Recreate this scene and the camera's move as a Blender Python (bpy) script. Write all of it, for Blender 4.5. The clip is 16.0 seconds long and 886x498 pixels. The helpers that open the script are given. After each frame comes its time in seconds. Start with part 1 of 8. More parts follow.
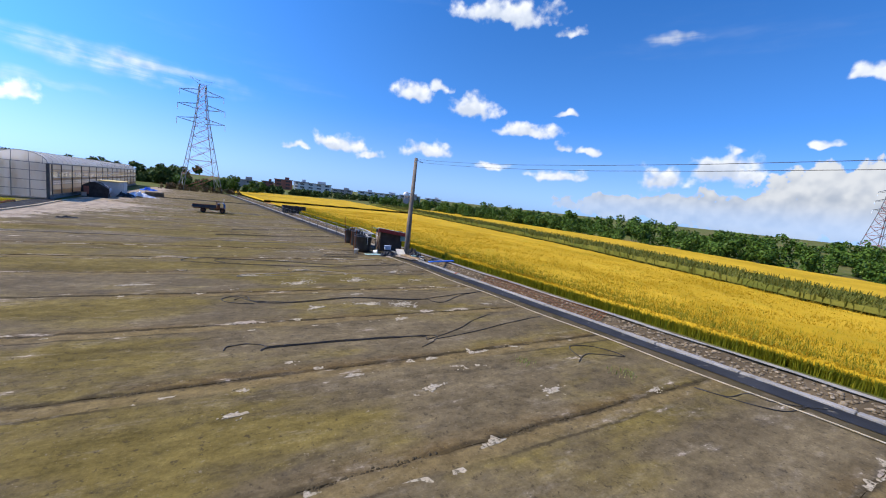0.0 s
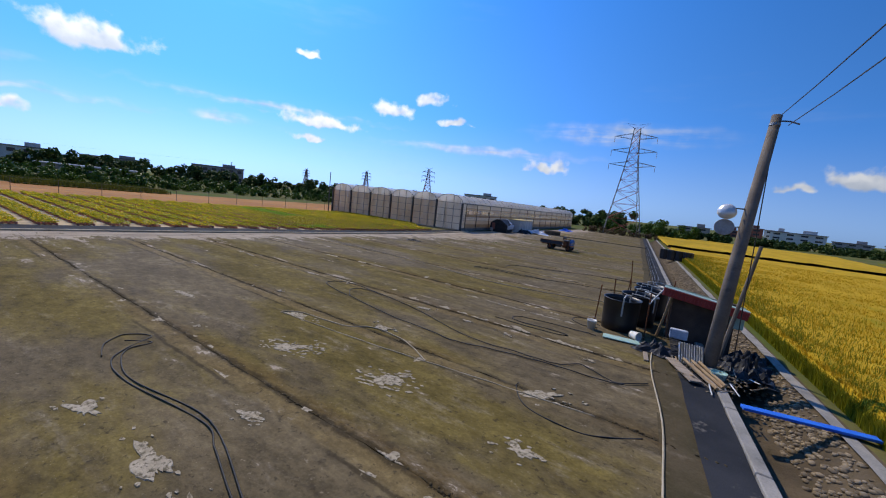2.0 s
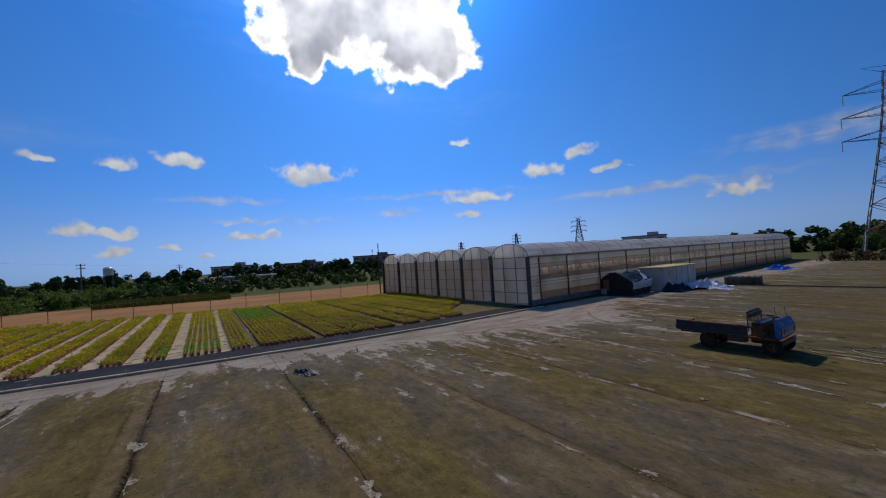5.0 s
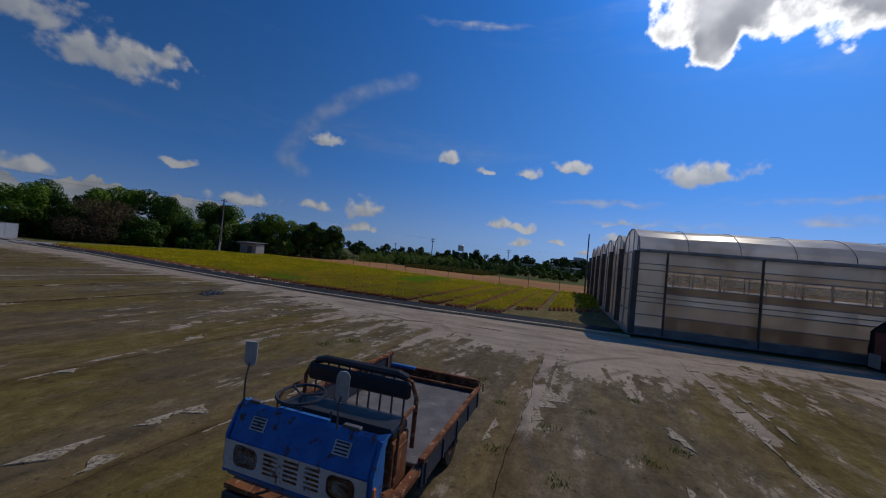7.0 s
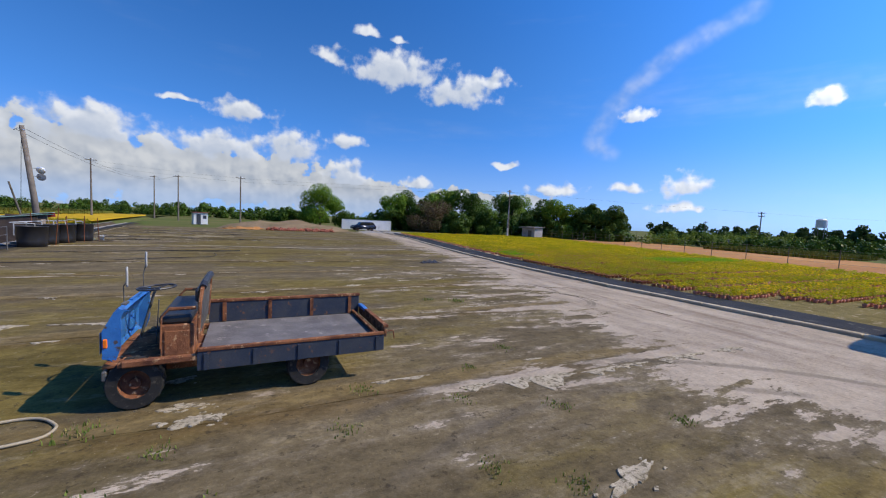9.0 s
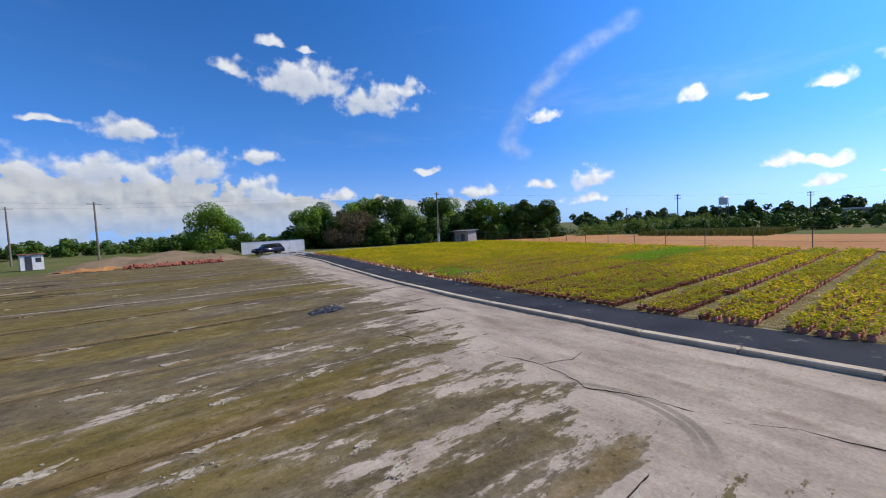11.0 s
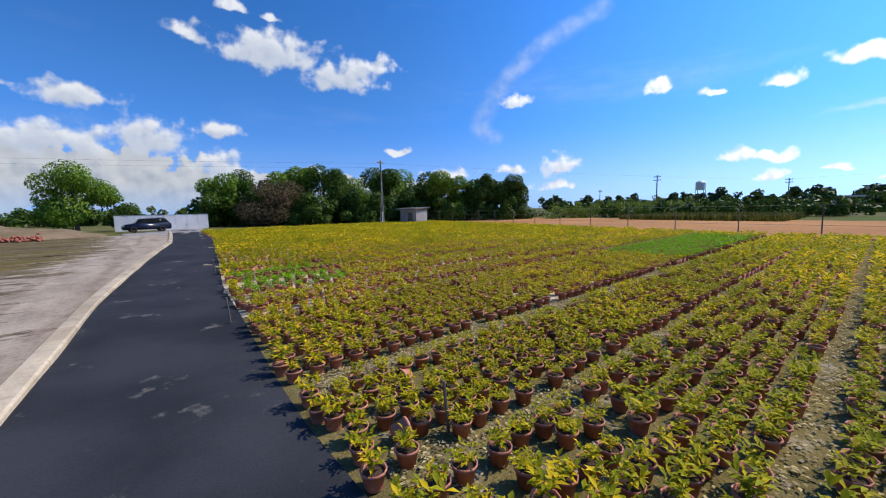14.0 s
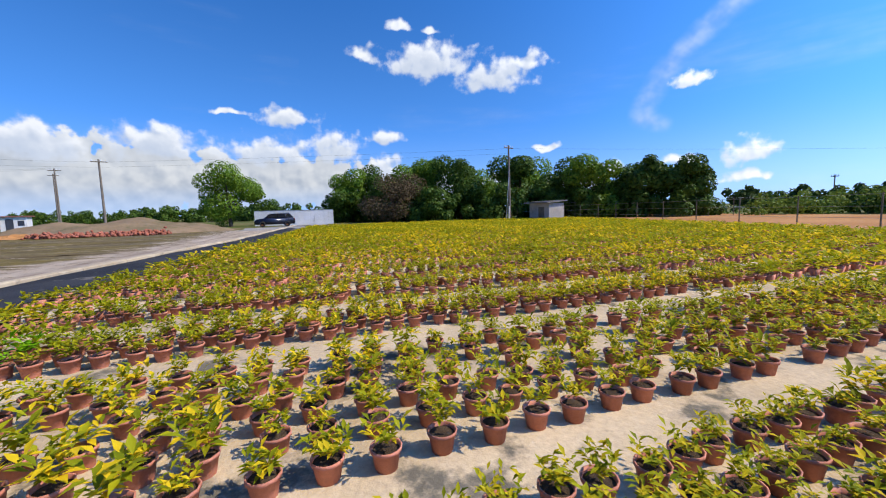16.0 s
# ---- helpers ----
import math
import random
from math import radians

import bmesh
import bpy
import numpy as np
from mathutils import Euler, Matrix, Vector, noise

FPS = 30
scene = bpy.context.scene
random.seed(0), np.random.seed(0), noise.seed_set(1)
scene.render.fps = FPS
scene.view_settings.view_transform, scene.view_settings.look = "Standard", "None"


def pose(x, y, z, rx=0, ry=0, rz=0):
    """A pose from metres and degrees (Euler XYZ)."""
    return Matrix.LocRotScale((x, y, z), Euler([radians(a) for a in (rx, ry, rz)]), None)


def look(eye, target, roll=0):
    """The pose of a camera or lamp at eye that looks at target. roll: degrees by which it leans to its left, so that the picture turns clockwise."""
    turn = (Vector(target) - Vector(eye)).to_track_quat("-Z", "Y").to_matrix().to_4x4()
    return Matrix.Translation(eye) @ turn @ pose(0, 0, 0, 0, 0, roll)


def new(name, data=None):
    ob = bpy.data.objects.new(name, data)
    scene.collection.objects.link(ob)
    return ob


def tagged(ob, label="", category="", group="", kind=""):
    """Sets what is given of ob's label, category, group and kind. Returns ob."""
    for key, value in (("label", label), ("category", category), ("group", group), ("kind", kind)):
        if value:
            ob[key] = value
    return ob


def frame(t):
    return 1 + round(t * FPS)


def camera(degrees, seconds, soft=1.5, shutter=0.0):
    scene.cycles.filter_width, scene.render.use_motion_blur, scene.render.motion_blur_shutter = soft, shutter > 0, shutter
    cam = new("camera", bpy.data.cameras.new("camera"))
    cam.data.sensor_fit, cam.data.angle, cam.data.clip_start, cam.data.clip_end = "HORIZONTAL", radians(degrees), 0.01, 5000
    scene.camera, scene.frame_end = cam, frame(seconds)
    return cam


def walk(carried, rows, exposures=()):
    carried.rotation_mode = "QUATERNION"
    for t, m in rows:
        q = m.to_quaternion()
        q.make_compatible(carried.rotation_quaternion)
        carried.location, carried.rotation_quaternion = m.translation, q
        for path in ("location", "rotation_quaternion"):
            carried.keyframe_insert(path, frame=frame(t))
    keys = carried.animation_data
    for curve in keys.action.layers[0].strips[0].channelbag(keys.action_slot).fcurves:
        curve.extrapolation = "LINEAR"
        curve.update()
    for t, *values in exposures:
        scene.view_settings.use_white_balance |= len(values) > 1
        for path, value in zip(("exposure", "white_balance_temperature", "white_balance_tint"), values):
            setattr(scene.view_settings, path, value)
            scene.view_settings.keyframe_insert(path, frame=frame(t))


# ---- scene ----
cam = camera(98.7, 16.0, 1.1)
PATH = [
    (0, (3.434, 3.996, 3.485), (4.436, 5.709, 3.235), 6.1),
    (0.5, (6.467, 5.972, 3.13), (6.963, 7.894, 2.886), 7.2),
    (1, (8.956, 8.258, 2.97), (8.862, 10.243, 2.742), 8.3),
    (1.5, (10.867, 10.808, 3.197), (10.225, 12.684, 2.936), 7.7),
    (2, (12.06, 13.664, 3.17), (10.978, 15.327, 2.918), 6.2),
    (2.5, (12.471, 16.532, 3.152), (11.052, 17.924, 2.927), 4.1),
    (3, (11.728, 18.983, 2.919), (10.224, 20.291, 2.753), 2.5),
    (3.5, (10.527, 22.214, 3.688), (8.954, 23.444, 3.576), -1.0),
    (3.7, (9.94, 23.633, 3.682), (8.359, 24.856, 3.603), -2.1),
    (5.8, (7.067, 39.515, 2.796), (5.263, 40.363, 2.954), -1.9),
    (6, (7.005, 41.082, 2.677), (5.141, 41.792, 2.829), -0.6),
    (6.5, (6.287, 45.182, 2.479), (4.292, 45.204, 2.621), 2.9),
    (7, (5.585, 48.719, 2.158), (3.705, 48.038, 2.199), 5.2),
    (7.5, (4.854, 51.396, 1.97), (3.325, 50.109, 1.905), 6.4),
    (8, (3.834, 53.051, 1.988), (2.804, 51.344, 1.826), 5.3),
    (8.2, (3.495, 53.216, 1.937), (2.642, 51.418, 1.741), 4.2),
    (10.3, (-0.002, 48.082, 2.025), (-1.023, 46.364, 1.944), -2.4),
    (10.5, (-0.4, 47.598, 2.102), (-1.471, 45.911, 2.026), -2.6),
    (11, (-1.398, 46.518, 2.179), (-2.58, 44.908, 2.07), -2.8),
    (11.5, (-2.669, 45.503, 2.182), (-3.935, 43.961, 2.042), -2.7),
    (12, (-4.05, 44.587, 2.319), (-5.377, 43.1, 2.156), -2.5),
    (12.5, (-5.465, 43.614, 2.399), (-6.834, 42.169, 2.21), -1.9),
    (13, (-6.823, 42.64, 2.202), (-8.2, 41.203, 2.007), -1.2),
    (13.5, (-8.125, 41.696, 1.794), (-9.479, 40.239, 1.588), -1.3),
    (14, (-9.498, 40.626, 1.414), (-10.798, 39.12, 1.211), -1.3),
    (14.5, (-10.961, 39.394, 1.15), (-12.173, 37.813, 0.966), -1.3),
    (15, (-12.381, 38.089, 1.097), (-13.455, 36.411, 0.921), -1.4),
    (15.5, (-13.698, 36.705, 1.068), (-14.594, 34.925, 0.897), -1.1),
    (16, (-14.982, 35.341, 1.115), (-15.639, 33.462, 0.915), -1.5),
]
SKY_STRENGTH, SKY_SAT, SKY_POW, AUREOLE, CLOUD, SUN_POWER = 0.070, 2.15, 0.75, 1.45, 11.5, 5.0
EXPOSURES = [(0, 0.34), (0.9, 0.28), (1.5, -0.05), (2.5, -0.62), (3.7, -0.82), (5.8, -1.5), (6.5, -1.66), (7.2, -1.32), (7.6, -0.86), (8.2, -0.05), (10.3, 0.02), (12.5, -0.08), (14.5, 0.08), (15.5, 0.13), (16, 0.26)]
walk(cam, [(t, look(e, g, r)) for t, e, g, r in PATH], EXPOSURES)

# ---- sky, sun ----
SUN_AZ, SUN_EL = -65.0, 47.0
# clouds as (azimuth from +y towards +x, elevation, half width, half height) in degrees
CLOUDS_EAST = [(35.7, 24.8, 7.0, 1.8), (44.6, 22.9, 1.5, 0.9), (75.3, 16.7, 1.8, 1.1), (23.9, 14.4, 3.2, 1.3), (27.9, 15.6, 1.6, 1.1),
    (32.7, 13.2, 3.5, 2.0), (40.9, 10.9, 4.3, 1.1), (45.4, 13.3, 1.5, 0.5), (13.9, 6.2, 4.0, 1.4), (18.7, 5.3, 1.8, 0.9), (8.2, 5.2, 1.5, 0.7),
    (26.5, 6.8, 3.7, 1.3), (36.1, 5.6, 2.5, 0.8), (45.1, 5.1, 4.4, 1.0), (50.1, 8.6, 1.6, 0.7), (46.1, 8.8, 1.3, 1.0), (73.1, 10.0, 1.6, 0.5),
    (66.5, 9.4, 0.8, 0.5), (58.7, 5.2, 2.9, 1.8), (65.5, 7.0, 2.9, 2.3), (-19.3, 6.1, 2.9, 1.0)]
CLOUDS_WEST = [(-92.1, 14.1, 2.6, 1.1), (-98.2, 12.9, 2.0, 1.0), (-76.0, 12.8, 4.7, 1.8), (-54.0, 16.7, 1.7, 0.6), (-42.5, 11.7, 2.2, 1.4),
    (-37.3, 13.7, 2.9, 1.2), (-33.4, 11.0, 2.8, 0.8), (-52.1, 8.5, 5.1, 1.1), (-53.7, 6.4, 2.4, 0.6), (-85.9, 6.3, 1.3, 0.6), (-84.2, 4.4, 3.3, 0.7),
    (-98.7, 5.2, 1.9, 0.9), (-98.4, 3.0, 1.6, 0.7), (-94.1, 3.6, 1.3, 0.4), (-89.4, 2.4, 1.3, 0.4), (-102.5, 5.4, 2.0, 0.9), (-109.9, 14.5, 1.8, 1.3),
    (-104.3, 13.1, 1.2, 0.6), (-128.0, 14.7, 2.4, 1.0), (-122.2, 5.4, 2.5, 2.2), (-129.1, 5.4, 2.5, 1.0), (-122.7, 3.1, 2.8, 0.9)]
CLOUDS_SOUTH = [(-161.6, 19.9, 7.0, 2.9), (-152.9, 17.8, 5.5, 2.7), (-148.5, 19.6, 3.6, 1.3), (-171.4, 21.0, 2.0, 1.3), (-166.1, 24.6, 1.9, 0.9),
    (-161.8, 24.2, 1.5, 0.6), (177.9, 12.6, 3.6, 1.6), (170.8, 12.9, 1.8, 0.5), (-168.9, 10.5, 3.1, 1.3), (-138.2, 4.9, 3.3, 1.1), (-145.6, 8.4, 1.9, 0.6),
    (-175.8, 8.6, 3.6, 3.0), (-168.2, 5.7, 3.5, 2.3), (-158.5, 5.2, 2.4, 1.0), (175.1, 8.0, 6.0, 2.4), (163.0, 8.5, 6.0, 2.2), (152.0, 7.5, 7.0, 2.6)]
# the low bank of cumulus, from the east round to the south
CLOUDS_BANK = [(56.0, 1.6, 8.0, 1.2), (68.0, 2.2, 10.0, 2.0), (80.0, 4.0, 9.0, 3.4), (96.0, 4.0, 12.0, 3.4), (115.0, 4.0, 14.0, 3.6),
    (135.0, 4.2, 14.0, 3.6), (155.0, 4.2, 14.0, 4.0), (175.0, 4.2, 14.0, 3.2), (-169.0, 3.0, 9.0, 2.2), (-150.0, 2.6, 10.0, 1.6)]
# the heavy cloud in front of the sun
CLOUDS_SUN = [(-67.0, 35.0, 15.5, 6.6), (-73.5, 31.5, 10.0, 5.5), (-59.5, 30.0, 8.5, 5.2), (-76.0, 28.0, 4.0, 3.2), (-55.5, 28.5, 5.0, 4.2), (-69.5, 40.0, 15.0, 5.5)]
WISPS = [(-64.0, 7.3, 3.6, 0.8), (-81.0, 6.7, 11.0, 0.5), (-28.0, 7.6, 16.0, 0.7), (-10.0, 11.0, 12.0, 1.6), (-58.0, 9.6, 16.0, 0.6), (-88.0, 9.3, 7.0, 0.5), (58.0, 21.9, 3.7, 0.6), (-108.0, 31.8, 8.0, 0.6)]
TRAIL = [(-117.0, 24.4), (-121.5, 22.9), (-125.5, 21.0), (-129.0, 18.3), (-131.6, 15.4), (-133.2, 12.6), (-133.2, 10.9), (-131.0, 10.2)]
TRAIL_PUFFS = [(a + (b - a) * k / 6, e + (f - e) * k / 6, 1.5, 1.1) for (a, e), (b, f) in zip(TRAIL, TRAIL[1:]) for k in range(6)]


class Nodes:
    """Short forms for building node trees."""

    def __init__(self, tree):
        self.t = tree

    def add(self, kind, **sets):
        n = self.t.nodes.new(kind)
        for k, v in sets.items():
            if k == "operation":
                n.operation = v
            elif k == "blend_type":
                n.blend_type = v
        return n

    def plug(self, a, sock):
        if hasattr(a, "is_output"):
            self.t.links.new(a, sock)
        else:
            sock.default_value = a

    def math(self, op, a, b=0.0, c=0.0, clamp=False):
        n = self.add("ShaderNodeMath", operation=op)
        n.use_clamp = clamp
        for s, v in zip(n.inputs, (a, b, c)):
            self.plug(v, s)
        return n.outputs[0]

    def vec(self, op, a, b=(0, 0, 0), c=(0, 0, 0)):
        n = self.add("ShaderNodeVectorMath", operation=op)
        self.plug(a, n.inputs[0])
        self.plug(b, n.inputs[1])
        if op == "MULTIPLY_ADD":
            self.plug(c, n.inputs[2])
        return n.outputs["Value"] if op in ("LENGTH", "DOT_PRODUCT") else n.outputs[0]

    def noise(self, co, scale, detail=3.0, rough=0.55):
        n = self.add("ShaderNodeTexNoise")
        self.plug(co, n.inputs["Vector"])
        n.inputs["Scale"].default_value, n.inputs["Detail"].default_value, n.inputs["Roughness"].default_value = scale, detail, rough
        return n.outputs[0]

    def ramp(self, a, lo, hi):
        n = self.add("ShaderNodeMapRange")
        self.plug(a, n.inputs[0])
        n.inputs[1].default_value, n.inputs[2].default_value = lo, hi
        return n.outputs[0]

    def step(self, a, lo, hi):
        n = self.add("ShaderNodeMapRange")
        n.interpolation_type = "SMOOTHSTEP"
        self.plug(a, n.inputs[0])
        n.inputs[1].default_value, n.inputs[2].default_value = lo, hi
        return n.outputs[0]

    def mix(self, f, a, b, mode="MIX"):
        n = self.add("ShaderNodeMix")
        n.data_type, n.blend_type = "RGBA", mode
        self.plug(f, n.inputs[0])
        for v, s in ((a, n.inputs[6]), (b, n.inputs[7])):
            self.plug((*v, 1) if isinstance(v, tuple) and len(v) == 3 else v, s)
        return n.outputs[2]


def build_world():
    w = bpy.data.worlds.new("sky")
    scene.world = w
    w.use_nodes = True
    t = w.node_tree
    t.nodes.clear()
    n = Nodes(t)
    out, bg = n.add("ShaderNodeOutputWorld"), n.add("ShaderNodeBackground")
    t.links.new(bg.outputs[0], out.inputs[0])
    sky = n.add("ShaderNodeTexSky")
    sky.sky_type, sky.sun_disc = "NISHITA", False
    sky.sun_elevation, sky.sun_rotation = radians(SUN_EL), radians(SUN_AZ)
    sky.air_density, sky.dust_density, sky.ozone_density = 1.0, 0.35, 3.0
    bw = n.add("ShaderNodeRGBToBW")
    t.links.new(sky.outputs[0], bw.inputs[0])
    d = n.add("ShaderNodeTexCoord").outputs["Generated"]
    sep = n.add("ShaderNodeSeparateXYZ")
    t.links.new(d, sep.inputs[0])
    az = n.math("MULTIPLY", n.math("ARCTAN2", sep.outputs[0], sep.outputs[1]), 180 / math.pi)
    el = n.math("MULTIPLY", n.math("ARCSINE", sep.outputs[2]), 180 / math.pi)
    comb = n.add("ShaderNodeCombineXYZ")
    t.links.new(az, comb.inputs[0])
    t.links.new(el, comb.inputs[1])
    plain = comb.outputs[0]
    # the clear sky of the place: deep blue above, pale at the horizon, with the brightness that the sky model gives
    tint = n.mix(n.step(el, -1.0, 13.0), (0.56, 0.92, 1.58), (0.21, 0.76, 2.15))
    tint = n.mix(n.step(el, 8.0, 40.0), tint, (0.095, 0.575, 2.05))
    to_sun = (math.sin(radians(SUN_AZ)) * math.cos(radians(SUN_EL)), math.cos(radians(SUN_AZ)) * math.cos(radians(SUN_EL)), math.sin(radians(SUN_EL)))
    facing = n.math("MAXIMUM", n.vec("DOT_PRODUCT", d, to_sun), 0.0)
    aureole = n.math("ADD", 1.0, n.math("ADD", n.math("MULTIPLY", n.math("POWER", facing, 2.5), AUREOLE), n.math("MULTIPLY", n.math("POWER", facing, 30.0), AUREOLE * 3.0)))
    hs = n.add("ShaderNodeVectorMath", operation="SCALE")
    t.links.new(tint, hs.inputs[0])
    t.links.new(n.math("MULTIPLY", aureole, n.math("MULTIPLY", n.math("POWER", bw.outputs[0], SKY_POW), SKY_SAT)), hs.inputs[3])
    warp = n.add("ShaderNodeTexNoise")
    t.links.new(d, warp.inputs["Vector"])
    warp.inputs["Scale"].default_value, warp.inputs["Detail"].default_value = 22.0, 2.0
    p = n.vec("MULTIPLY_ADD", n.vec("SUBTRACT", warp.outputs[1], (0.5, 0.5, 0.5)), (4.0, 2.0, 0), plain)

    def field(clouds, co, flat=0.0):
        """How far outside the nearest cloud a direction lies; flat: how much steeper the undersides are."""
        best = None
        wrapped = [(a - math.copysign(360.0, a), e, sx, sy) for a, e, sx, sy in clouds if abs(a) + sx + 8 > 180]
        for a, e, sx, sy in list(clouds) + wrapped:
            q = n.vec("MULTIPLY_ADD", co, (1 / sx, 1 / sy, 0), (-a / sx, -e / sy, 0))
            if flat:
                q = n.vec("MAXIMUM", q, n.vec("MULTIPLY", q, (-1.0, -flat, 0.0)))
            q = n.vec("LENGTH", q)
            best = q if best is None else n.math("MINIMUM", best, q)
        return best

    puff = n.noise(d, 30.0, 5.0, 0.52)
    lump = n.noise(d, 15.0, 6.0, 0.52)
    rag_big = n.math("MULTIPLY", n.math("SUBTRACT", lump, 0.5), 1.5)
    small = field(CLOUDS_EAST + CLOUDS_WEST + CLOUDS_SOUTH, p, 1.9)
    bank = field(CLOUDS_BANK, p)
    big = field(CLOUDS_SUN, n.vec("MULTIPLY_ADD", n.vec("SUBTRACT", warp.outputs[1], (0.5, 0.5, 0.5)), (2.5, 1.6, 0), plain))
    rag = n.math("MULTIPLY", n.math("SUBTRACT", puff, 0.5), 2.3)
    m_small = n.step(n.math("SUBTRACT", n.math("ADD", 1.22, rag), small), 0.0, 0.80)
    m_bank = n.step(n.math("SUBTRACT", n.math("ADD", 1.36, n.math("MULTIPLY", rag, 0.95)), bank), 0.0, 0.20)
    m_bank = n.math("MULTIPLY", m_bank, n.math("ADD", 0.55, n.math("MULTIPLY", n.step(el, 0.5, 4.5), 0.45)))
    m_big = n.step(n.math("SUBTRACT", n.math("ADD", 1.0, rag_big), big), -0.04, 0.16)
    deep = n.step(n.math("SUBTRACT", n.math("ADD", 1.0, n.math("MULTIPLY", rag_big, 0.9)), big), 0.02, 0.42)
    # relief of the small clouds: the noise, shifted towards the light, tells the lit side from the shaded one
    soft, lit = n.noise(d, 30.0, 2.0, 0.45), n.noise(n.vec("ADD", d, (-0.008, 0.003, 0.014)), 30.0, 2.0, 0.45)
    face = n.math("ADD", 0.68, n.math("MULTIPLY", n.math("SUBTRACT", soft, lit), 2.6), clamp=True)
    above = field([c for c in CLOUDS_EAST + CLOUDS_WEST + CLOUDS_SOUTH if c[2] >= 2.4], n.vec("ADD", p, (0.5, 1.1, 0.0)), 1.9)
    shade = n.step(n.math("SUBTRACT", n.math("ADD", 1.10, n.math("MULTIPLY", rag, 0.7)), above), 0.0, 0.8)
    face = n.math("MULTIPLY", face, n.math("SUBTRACT", 1.0, n.math("MULTIPLY", shade, 0.75)))
    white = n.mix(face, (0.56, 0.65, 0.82), (0.96, 1.0, 1.08))
    low = n.step(n.math("ADD", el, n.math("MULTIPLY", rag, 5.0)), 2.0, 8.5)
    bank_col = n.mix(n.math("MULTIPLY", n.math("ADD", low, face), 0.5), (0.58, 0.66, 0.80), (0.96, 1.0, 1.06))
    big_col = n.mix(deep, (1.5, 1.5, 1.5), n.mix(n.step(n.noise(d, 9.0, 3.0), 0.3, 0.7), (0.34, 0.36, 0.42), (0.74, 0.76, 0.82)))

    glare = n.math("POWER", aureole, 0.95)

    def lit_up(c, s):
        v = n.add("ShaderNodeVectorMath", operation="SCALE")
        t.links.new(c, v.inputs[0])
        t.links.new(n.math("MULTIPLY", glare, s), v.inputs[3])
        return v.outputs[0]

    wisp = field(WISPS, n.vec("MULTIPLY_ADD", n.vec("SUBTRACT", warp.outputs[1], (0.5, 0.5, 0.5)), (3.0, 2.0, 0), plain))
    streak = n.noise(n.vec("MULTIPLY", plain, (0.05, 0.5, 0)), 1.6, 4.0, 0.6)
    m_wisp = n.math("MULTIPLY", n.step(n.math("SUBTRACT", 1.25, wisp), 0.0, 1.1), n.step(n.math("ADD", streak, n.math("MULTIPLY", puff, 0.4)), 0.45, 1.05))
    hook = field(TRAIL_PUFFS, n.vec("MULTIPLY_ADD", n.vec("SUBTRACT", warp.outputs[1], (0.5, 0.5, 0.5)), (1.2, 0.8, 0), plain))
    m_hook = n.math("MULTIPLY", n.step(n.math("SUBTRACT", 1.35, hook), 0.0, 1.3), n.math("ADD", 0.14, n.math("MULTIPLY", n.step(soft, 0.25, 0.75), 0.22)))
    veil = n.math("MULTIPLY", n.step(n.noise(n.vec("MULTIPLY", plain, (0.020, 0.11, 0)), 1.0, 5.0, 0.6), 0.54, 0.82), 0.20)
    base = n.mix(veil, hs.outputs[0], lit_up(white, CLOUD * 0.8))
    base = n.mix(m_wisp, base, lit_up(white, CLOUD * 0.85))
    base = n.mix(m_hook, base, lit_up(white, CLOUD * 0.8))
    base = n.mix(m_bank, base, lit_up(bank_col, CLOUD * 0.80))
    base = n.mix(m_small, base, lit_up(white, CLOUD))
    base = n.mix(m_big, base, lit_up(big_col, CLOUD * 1.15))
    t.links.new(base, bg.inputs[0])
    bg.inputs[1].default_value = SKY_STRENGTH


build_world()
sun = new("sun", bpy.data.lights.new("sun", "SUN"))
sun.data.energy, sun.data.angle, sun.data.color = SUN_POWER, radians(0.6), (1.0, 0.87, 0.67)
_a, _e = radians(SUN_AZ), radians(SUN_EL)
sun.matrix_world = look((math.sin(_a) * math.cos(_e) * 80, math.cos(_a) * math.cos(_e) * 80, math.sin(_e) * 80), (0, 0, 0))


# ---- materials ----
def principled(name):
    m = bpy.data.materials.new(name)
    m.use_nodes = True
    n = Nodes(m.node_tree)
    return m, n, m.node_tree.nodes["Principled BSDF"]


